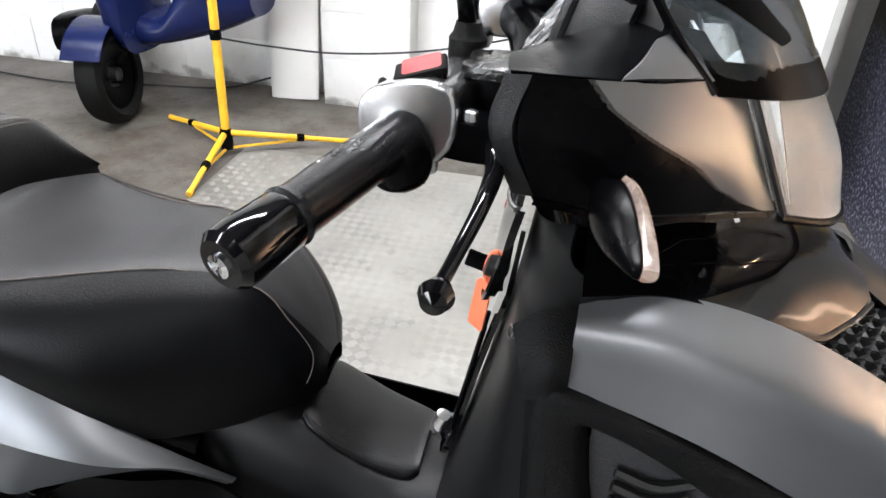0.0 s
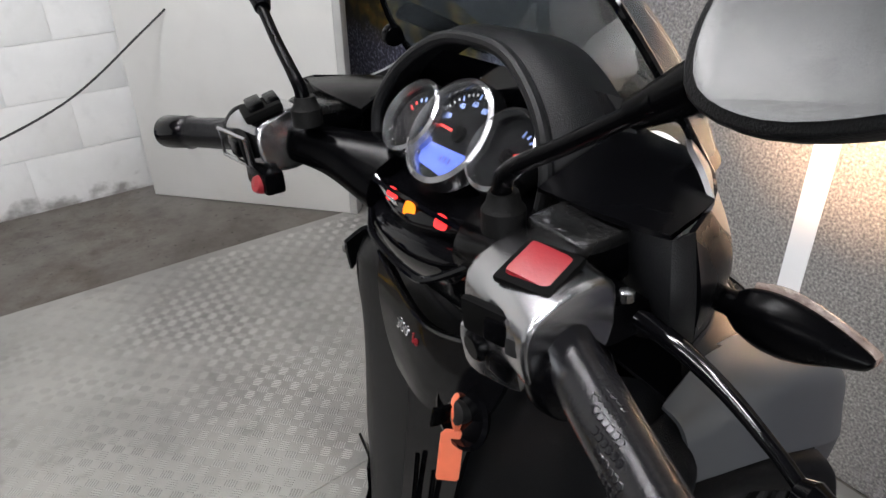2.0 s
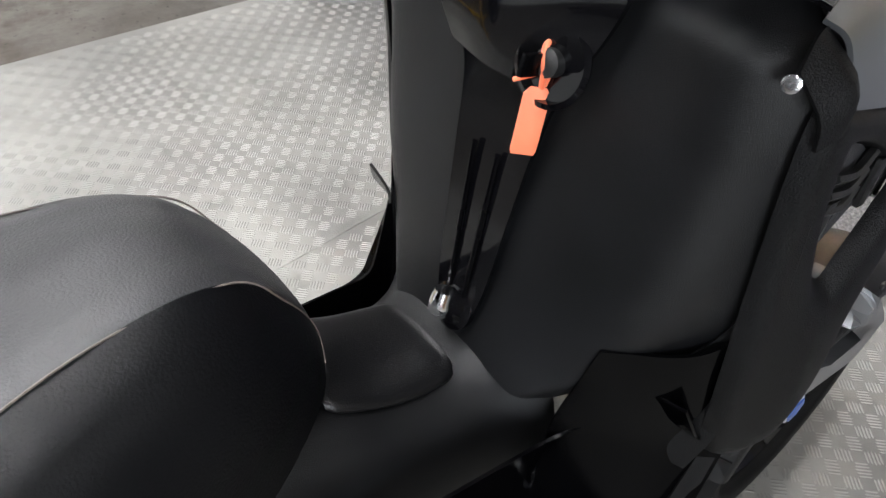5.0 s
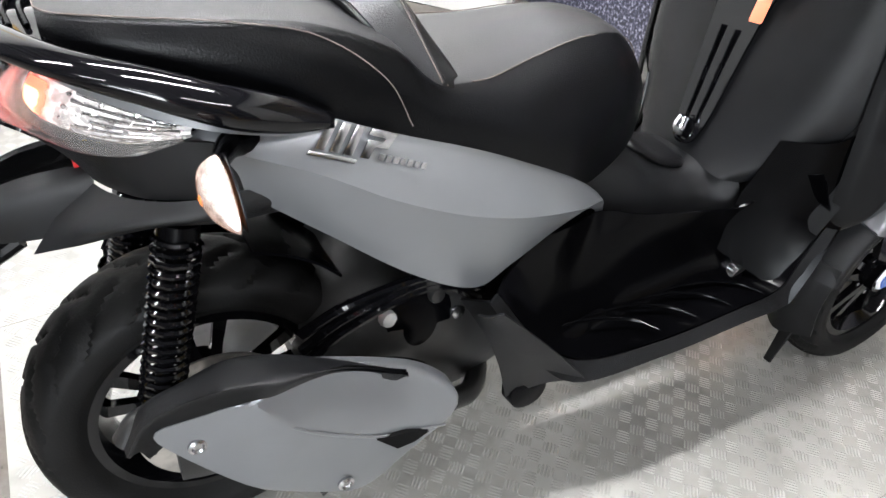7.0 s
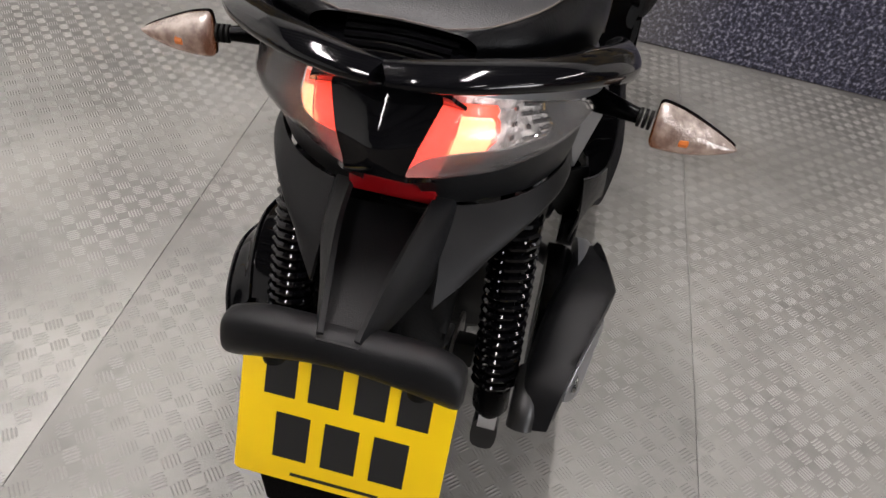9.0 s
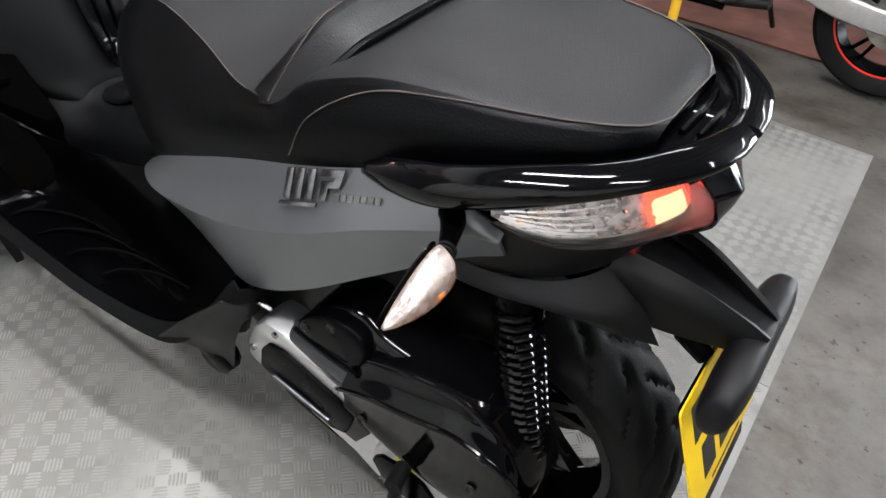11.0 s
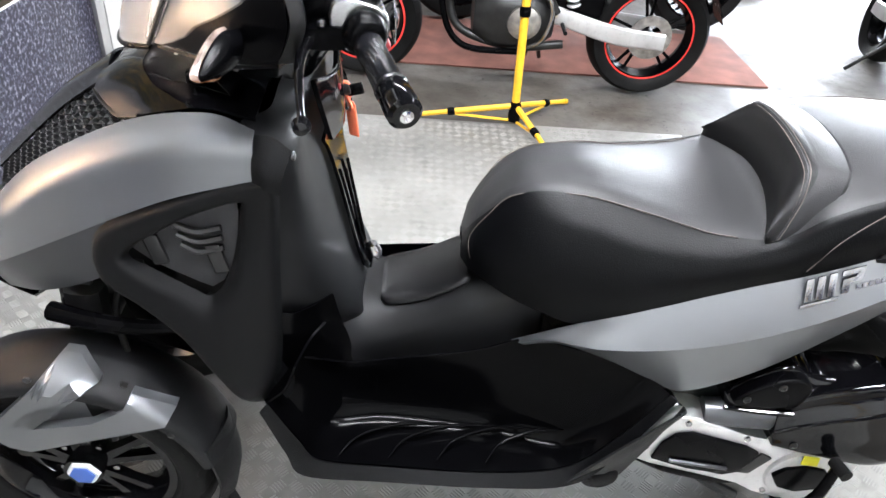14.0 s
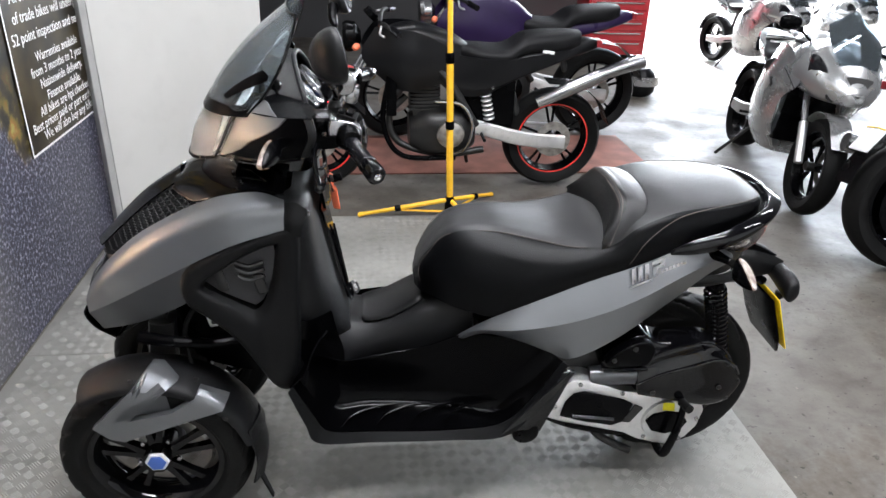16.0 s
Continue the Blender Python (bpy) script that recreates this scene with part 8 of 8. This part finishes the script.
    part("clutch_cover", lathe([(0.085, 0), (0.080, 0.02), (0.05, 0.035), (0.0, 0.035)], (0.66, 0.165, 0.38), (0, 1, 0), 26), DISC if style != "street" else PLAINBLACK, mc, "round engine cover")
    for k in range(7):
        part("cylinder_fin", box(0.72, 0.90, -0.085, 0.085, 0.50 + k * 0.022, 0.512 + k * 0.022, 0.002), STEEL, mc, "cylinder fin")
    part("cylinder", box(0.74, 0.88, -0.07, 0.07, 0.46, 0.66, 0.01), STEEL, mc, "engine cylinder")
    part("exhaust_pipe", tube([(0.92, 0.04, 0.58), (1.02, 0.06, 0.46), (0.96, 0.08, 0.30), (0.70, 0.12, 0.24), (0.45, 0.15, 0.28)], 0.021, 12, 30), CHROME if style == "street" else STEEL, mc, "exhaust pipe")
    hi = 0.34 if style == "motard" else 0.10
    if style == "motard":
        part("silencer", tube([(0.15, 0.165, 0.575), (-0.03, 0.185, 0.665), (-0.205, 0.19, 0.748)], [0.034, 0.042, 0.042], 18, 14), CHROME, mc, "bright exhaust silencer")
        for s in (-1, 1):
            part("side_panel", skin([[(0.74, s * 0.13, 0.86), (0.40, s * 0.15, 0.82), (0.05, s * 0.11, 0.86), (-0.16, s * 0.05, 0.88)], [(0.74, s * 0.15, 0.70), (0.44, s * 0.155, 0.68), (0.14, s * 0.12, 0.76), (-0.12, s * 0.05, 0.84)], [(0.62, s * 0.13, 0.60), (0.46, s * 0.13, 0.61), (0.28, s * 0.11, 0.70), (0.06, s * 0.06, 0.79)]], 14, 20, 0.005), paint, mc, "black side panel")
            part("panel_bolt", lathe([(0.008, 0), (0.008, 0.004), (0.0, 0.005)], (0.42, s * 0.158, 0.66), (0, s, 0), 10), CHROME, mc)
        part("inner_guard", box(0.26, 0.64, -0.075, 0.075, 0.38, 0.72, 0.03), PLAINBLACK, mc, "black inner guard")
        part("frame_cradle", tube([(1.02, 0.12, 0.72), (1.06, 0.13, 0.45), (0.95, 0.14, 0.24), (0.62, 0.14, 0.22)], 0.016, 10, 24), PLAINBLACK, mc, "frame cradle")
        part("radiator", box(0.98, 1.04, -0.14, 0.14, 0.48, 0.78, 0.01), PLAINBLACK, mc, "black radiator")
        part("frame_hoop", tube([(0.76, 0.165, 0.58), (0.60, 0.168, 0.56), (0.53, 0.168, 0.44), (0.56, 0.165, 0.30), (0.64, 0.16, 0.25)], 0.011, 10, 24), CHROME, mc, "bright frame hoop round the engine")
        for k in range(6):
            part("spring_coil", lathe([(0.030, -0.006), (0.036, 0.0), (0.030, 0.006)], (0.45 - k * 0.006, 0.10, 0.60 - k * 0.028), (0.2, 0, 1), 16), ALLOY, mc)
        for k in range(2):
            part("seat_seam", tube([(0.50 - k * 0.27, -0.135 + k * 0.02, 0.828 + k * 0.07), (0.50 - k * 0.27, 0.0, 0.880 + k * 0.07), (0.50 - k * 0.27, 0.135 - k * 0.02, 0.828 + k * 0.07)], 0.004, 6, 12), INK, mc)
        part("tail_badge", block((0.10, 0.115, 0.86), (0.07, 0.004, 0.018), Euler((0, radians(-8), 0)).to_matrix(), 0.001), WHITEINK, mc, "small white label")
    else:
        part("silencer", tube([(0.30, 0.17, 0.30 + hi * 0.7), (-0.10, 0.185, 0.42 + hi), (-0.28, 0.185, 0.47 + hi)], [0.035, 0.050, 0.046], 18, 14), CHROME if style != "sport" else ALLOY, mc, "bright exhaust silencer")
    # bodywork
    z = tall
    part("fuel_tank", hull([oval(x, 0, 0.70 + z * 0.8, hy * (0.8 if tall else 1.0), z0, z1 * (0.78 if tall else 1.0)) for x, hy, z0, z1 in ((0.52, 0.07, 0.02, 0.14), (0.66, 0.13, -0.02, 0.24), (0.86, 0.15, -0.02, 0.31), (1.02, 0.13, 0.0, 0.28), (1.10, 0.06, 0.06, 0.22))], 22, 26), paint, mc, "fuel tank")
    part("saddle", hull([oval(x, 0, 0.74 + z, hy, z0, z1) for x, hy, z0, z1 in ((0.66, 0.06, 0.02, 0.10), (0.52, 0.13, 0.0, 0.085), (0.34, 0.15, 0.0, 0.08), (0.22, 0.13, 0.05, 0.15), (0.0, 0.11, 0.07, 0.17), (-0.10, 0.07, 0.09, 0.17))], 26, 24), SADDLE, mc, "black saddle")
    part("tail_cowl", hull([oval(x, 0, 0.74 + z, hy, z0, z1) for x, hy, z0, z1 in ((0.30, 0.12, -0.04, 0.05), (0.05, 0.10, 0.0, 0.09), (-0.14, 0.06, 0.05, 0.13), (-0.22, 0.03, 0.08, 0.12))], 18, 22), paint, mc, "tail cowl")
    part("tail_light", block((-0.225, 0, 0.845 + z), (0.03, 0.10, 0.04), None, 0.008), RED, mc, "red tail light")
    part("rear_guard", skin([[(0.36 * math.cos(radians(a)), y, r + 0.36 * math.sin(radians(a))) for a in (80, 110, 140, 165)] for y in (-0.07, 0, 0.07)], 6, 14), PLAINBLACK, mc, "black rear mudguard")
    part("front_guard", skin([[(base + (r + 0.02) * math.cos(radians(a)), y, r - 0.01 + (r + 0.02) * math.sin(radians(a))) for a in (35, 75, 110, 150)] for y in (-0.065, -0.04, 0, 0.04, 0.065)], 8, 16), paint, mc, "front mudguard")
    if name == "parked_motorcycle":
        # added discs, no known part: they close the wheel so it reads dark
        for s in (-1, 1):
            part("sprocket", lathe([(0.05, 0.0), (0.19, 0.0), (0.19, 0.006), (0.05, 0.010)], (0, s * 0.075, r), (0, s, 0), 36), PLAINBLACK, mc, "black disc added to make the wheel solid dark")
        nb = part("number_board", block((-0.27, 0, 0.60), (0.008, 0.17, 0.12), Euler((0, radians(35), 0)).to_matrix(), 0.003), WHITEINK, mc, "small pale plate back")
        part("board_rim", tube([(-0.238, -0.088, 0.652), (-0.232, 0.0, 0.658), (-0.238, 0.088, 0.652)], 0.004, 6), PLATEYELLOW, nb, "yellow plate edge")
    if style == "sport":
        def ring_at(x, hw, z0, z1, sharp=0.55):
            zm = z0 + (z1 - z0) * 0.55
            return [(x, -hw * sharp, z0), (x, hw * sharp, z0), (x, hw * 0.96, z0 + (z1 - z0) * 0.25), (x, hw, zm), (x, hw * 0.72, z1 - (z1 - z0) * 0.14), (x, hw * 0.25, z1), (x, -hw * 0.25, z1), (x, -hw * 0.72, z1 - (z1 - z0) * 0.14), (x, -hw, zm), (x, -hw * 0.96, z0 + (z1 - z0) * 0.25)]
        part("front_fairing", loft([ring_at(*r) for r in ((1.02, 0.235, 0.76, 0.97), (1.14, 0.262, 0.72, 1.02), (1.27, 0.255, 0.70, 1.03), (1.40, 0.218, 0.70, 0.99), (1.51, 0.160, 0.71, 0.92), (1.585, 0.098, 0.72, 0.85), (1.625, 0.04, 0.745, 0.80))], 34, 40), paint, mc, "silver front fairing")
        part("nose_intake", loft([[(1.545, -0.060, 0.872), (1.545, 0.060, 0.872), (1.556, 0.048, 0.840), (1.600, 0.0, 0.775), (1.556, -0.048, 0.840)], [(1.575, -0.066, 0.876), (1.575, 0.066, 0.876), (1.590, 0.052, 0.840), (1.634, 0.0, 0.772), (1.590, -0.052, 0.840)]], 4, 20), INK, mc, "dark air intake in the nose")
        part("radiator", box(1.00, 1.08, -0.17, 0.17, 0.34, 0.70, 0.01), PLAINBLACK, mc, "black radiator")
        part("belly", hull([oval(x, 0, 0.30, hy, z0, z1) for x, hy, z0, z1 in ((1.02, 0.10, -0.04, 0.14), (0.85, 0.17, -0.08, 0.12), (0.60, 0.15, -0.08, 0.12), (0.50, 0.10, -0.02, 0.10))], 16, 20), paint, mc, "silver belly fairing")
        LAMPGLASS = mat("lamp_glass", (0.012, 0.012, 0.014), 0.06, coat=0.4)
        for s in (-1, 1):
            lampo = part("headlamp", loft([[(1.385 + d, s * (0.228 - d * 0.6), 0.945), (1.455 + d, s * (0.180 - d * 0.6), 0.900), (1.480 + d, s * (0.160 - d * 0.6), 0.830), (1.440 + d, s * (0.196 - d * 0.6), 0.800), (1.395 + d, s * (0.222 - d * 0.6), 0.835)] for d in (0.0, 0.016, 0.022)], 8, 24), LAMPGLASS, mc, "smoked headlamp glass")
            part("lamp_eye", lathe([(0.0, 0.010), (0.016, 0.008), (0.021, 0.0), (0.018, -0.01)], (1.458, s * 0.178, 0.838), (0.8, s * 0.6, 0.1), 18), BRIGHT, lampo, "bright projector lens")
            part("fog_lamp", lathe([(0.0, 0.012), (0.034, 0.010), (0.042, 0.0), (0.036, -0.03)], (1.548, s * 0.098, 0.758), (0.85, s * 0.5, -0.05), 22), LAMPGLASS, mc, "round lamp under the headlamp")
            part("side_fairing", skin([[(1.36, s * 0.225, 0.80), (1.12, s * 0.262, 0.93), (0.86, s * 0.235, 0.92), (0.70, s * 0.19, 0.84)], [(1.33, s * 0.236, 0.73), (1.08, s * 0.285, 0.76), (0.80, s * 0.265, 0.72), (0.62, s * 0.22, 0.62)], [(1.18, s * 0.240, 0.62), (1.02, s * 0.276, 0.58), (0.78, s * 0.25, 0.50), (0.60, s * 0.21, 0.44)], [(1.08, s * 0.205, 0.44), (0.96, s * 0.23, 0.40), (0.76, s * 0.21, 0.34), (0.60, s * 0.18, 0.32)], [(1.02, s * 0.12, 0.27), (0.92, s * 0.14, 0.24), (0.74, s * 0.14, 0.23), (0.60, s * 0.12, 0.24)]], 26, 26, 0.006), paint, mc, "silver side fairing")
            for k in range(4):
                part("fairing_slot", block((0.905 - k * 0.030, s * 0.272, 0.795 - k * 0.012), (0.013, 0.014, 0.075), Euler((0, radians(28), 0)).to_matrix(), 0.004), INK, mc, "dark fairing slot")
            part("fairing_mark", block((1.05, s * 0.287, 0.70), (0.075, 0.004, 0.030), Euler((0, radians(35), 0)).to_matrix(), 0.001), STEEL, mc, "dull grey mark")
            part("fairing_seam", tube([(1.33, s * 0.236, 0.72), (1.18, s * 0.268, 0.80), (1.0, s * 0.272, 0.835), (0.80, s * 0.252, 0.80)], 0.004, 6, 20), INK, mc)
        part("screen", skin([[(1.50, y * 0.9, 0.935 - abs(y) * 0.1) for y in (-0.12, -0.06, 0, 0.06, 0.12)], [(1.36, y, 1.09 - abs(y) * 0.4) for y in (-0.15, -0.08, 0, 0.08, 0.15)], [(1.20, y, 1.20 - abs(y) * 0.7) for y in (-0.13, -0.07, 0, 0.07, 0.13)]], 12, 16), SCREEN, mc, "smoked screen")
    else:
        part("headlight", lathe([(0.0, 0.02), (0.075, 0.012), (0.088, -0.01), (0.08, -0.06), (0.03, -0.09)], (base - 0.18, 0, 0.86 + z), (1, 0, -0.05), 24), CHROME if style == "street" else PLAINBLACK, mc, "round headlight")
        part("instrument", lathe([(0.0, 0.02), (0.04, 0.018), (0.045, -0.02)], (base - 0.33, 0, 0.99 + z), (-0.7, 0, 0.7), 18), PLAINBLACK, mc, "instrument")
        for s in (-1, 1):
            part("side_shroud", skin([[(1.10, s * 0.12, 0.94 + z), (0.86, s * 0.17, 0.92 + z), (0.62, s * 0.14, 0.80 + z)], [(1.18, s * 0.13, 0.78 + z), (0.92, s * 0.19, 0.74 + z), (0.66, s * 0.15, 0.70 + z)], [(1.02, s * 0.10, 0.60 + z), (0.90, s * 0.14, 0.58 + z), (0.72, s * 0.12, 0.62 + z)]], 12, 12, 0.005), paint, mc, "tank shroud")
            part("indicator", lathe([(0.0, 0.025), (0.018, 0.01), (0.02, -0.02)], (base - 0.24, s * 0.18, 0.84 + z), (0.3, s, 0), 12), ORANGE, mc, "orange indicator")
    mc.matrix_world = place
    return mc


BLACKBIKE = mat("black_bike_paint", (0.004, 0.0042, 0.005), 0.3, var=0.3, scale=4, spec=0.25)
motorcycle("black_motorcycle", "black motorcycle with red-taped rims parked on concrete", pose(-0.185, -2.30, 0.006, -3, 0, 0) @ Matrix.Scale(0.93, 4), "motard", BLACKBIKE, REDRIM)
motorcycle("purple_motorcycle", "dark purple motorcycle parked behind a black one", pose(-0.75, -3.35, 0.006, -3, 0, 4), "street", PURPLE)
silver = motorcycle("silver_motorcycle", "silver fully faired sports motorcycle parked nose out", pose(-1.805, -3.054, 0, -7, 0, 77) @ Matrix.Scale(0.89, 4), "sport", SILVERBIKE)
motorcycle("parked_motorcycle", "black motorcycle parked beside a silver one", pose(-1.62, -1.08, 0, -10, 0, 168), "street", BLACKBIKE)
for x, y, a in ((-3.1, -6.2, 100), (-4.1, -6.4, 92)):
    copy_thing(silver, pose(x, y, 0, 0, 0, a) @ Matrix.Scale(0.89, 4))


def tool_chest(x, y):
    tc = thing("tool_chest", (x, y, 0), "red steel tool chest with many drawers", "tool chest")
    part("body", box(x - 0.33, x + 0.33, y - 0.22, y + 0.22, 0.12, 1.02, 0.008), REDPAINT, tc, "red steel body")
    for k in range(8):
        z = 0.17 + k * 0.103
        d = part("drawer", box(x - 0.30, x + 0.30, y + 0.221, y + 0.238, z, z + 0.09, 0.004), REDPAINT, tc, "red drawer front")
        part("drawer_handle", box(x - 0.26, x + 0.26, y + 0.238, y + 0.252, z + 0.062, z + 0.078, 0.003), CHROME, d, "bright drawer pull")
    for dx in (-0.27, 0.27):
        for dy in (-0.16, 0.16):
            part("castor", lathe([(0.05, -0.015), (0.055, 0), (0.05, 0.015)], (x + dx, y + dy, 0.056), (0, 1, 0), 16), RUBBER, tc, "black castor")
    return tc


tool_chest(-1.78, -6.05)
helmet = thing("crash_helmet", (-1.62, -4.55, 0), "black and silver crash helmet on the floor", "helmet")
part("shell", lathe([(0.10, 0.0), (0.125, 0.03), (0.14, 0.11), (0.125, 0.19), (0.08, 0.245), (0.0, 0.265)], (-1.62, -4.55, 0.0), (0.1, 0, 1), 30), BLACKBIKE, helmet, "black shell")
part("visor", skin([[(-1.62 + 0.145 * math.cos(radians(a)), -4.55 + 0.145 * math.sin(radians(a)), z) for a in (30, 60, 90, 120, 150)] for z in (0.10, 0.14, 0.18)], 8, 20), SILVERBIKE, helmet, "silver visor")

# dark blue scooter by the wall
blue = thing("blue_scooter", (-0.9, 2.12, 0), "dark blue scooter parked along the white wall", "scooter")
bw = Vector((-0.965, 2.0, 0.215))
wb = part("front_wheel", lathe([(0.012, -0.05), (0.03, -0.04), (0.03, 0.04), (0.012, 0.05)], bw, (0.985, 0.12, 0.05), 16), STEEL, blue)
part("tyre", lathe([(0.15, -0.045), (0.175, -0.06), (0.203, -0.045), (0.215, 0), (0.203, 0.045), (0.175, 0.06), (0.15, 0.045)], bw, (0.985, 0.12, 0.05), 56, ring=True), RUBBER, wb, "worn black tyre")
part("rim", lathe([(0.16, -0.035), (0.145, 0), (0.16, 0.035), (0.13, 0.03), (0.06, 0.02), (0.06, -0.02), (0.13, -0.03)], bw, (0.985, 0.12, 0.05), 36, ring=True), PLAINBLACK, wb, "black rim")
bm = skin([[(0.245 * math.cos(radians(a)), y, 0.245 * math.sin(radians(a))) for a in (30, 65, 95, 125, 150)] for y in (-0.085, -0.05, 0, 0.05, 0.085)], 10, 20)
part("mudguard", placed(bm, Matrix.Translation(bw) @ Euler((0, 0, radians(97))).to_matrix().to_4x4()), BLUEPAINT, blue, "dark blue front mudguard")
part("leg_shield", hull([oval(-0.98 + (x + 1.02) * 0.55, 2.14, 0.0, hy, z0, z1) for x, hy, z0, z1 in ((-1.02, 0.10, 0.46, 1.0), (-0.92, 0.20, 0.40, 1.05), (-0.82, 0.22, 0.34, 0.98), (-0.74, 0.20, 0.32, 0.55))], 18, 24), BLUEPAINT, blue, "dark blue front shield")
part("floor_body", hull([oval(-0.98 + (x + 1.02) * 0.55, 2.22, 0.0, hy, z0, z1) for x, hy, z0, z1 in ((-0.80, 0.18, 0.33, 0.46), (-0.55, 0.18, 0.35, 0.46), (-0.35, 0.17, 0.38, 0.62), (-0.10, 0.17, 0.43, 0.78), (0.2, 0.14, 0.50, 0.80))], 20, 24), BLUEPAINT, blue, "dark blue body")
part("saddle", hull([oval(-0.98 + (x + 1.02) * 0.55, 2.22, 0.0, hy, z0, z1) for x, hy, z0, z1 in ((-0.35, 0.08, 0.72, 0.78), (-0.2, 0.13, 0.74, 0.83), (0.1, 0.12, 0.78, 0.87), (0.22, 0.07, 0.80, 0.86))], 16, 20), SADDLE, blue, "black saddle")
part("rear_wheel", lathe([(0.12, -0.045), (0.17, -0.06), (0.202, -0.045), (0.215, 0), (0.202, 0.045), (0.17, 0.06), (0.12, 0.045)], (-1.22, 2.42, 0.215), (0.9, 0.3, 0), 40, ring=True), RUBBER, blue)
part("fork", tube([(-1.0, 2.10, 0.24), (-0.92, 2.12, 0.55), (-0.84, 2.15, 0.95)], 0.024, 12, 12), STEEL, blue)
part("engine", hull([oval(-1.25 + x, 2.34, 0.0, 0.12, z0, z1) for x, z0, z1 in ((-0.15, 0.20, 0.36), (0.0, 0.16, 0.38), (0.15, 0.18, 0.34))], 12, 18), PLAINBLACK, blue, "dark engine")
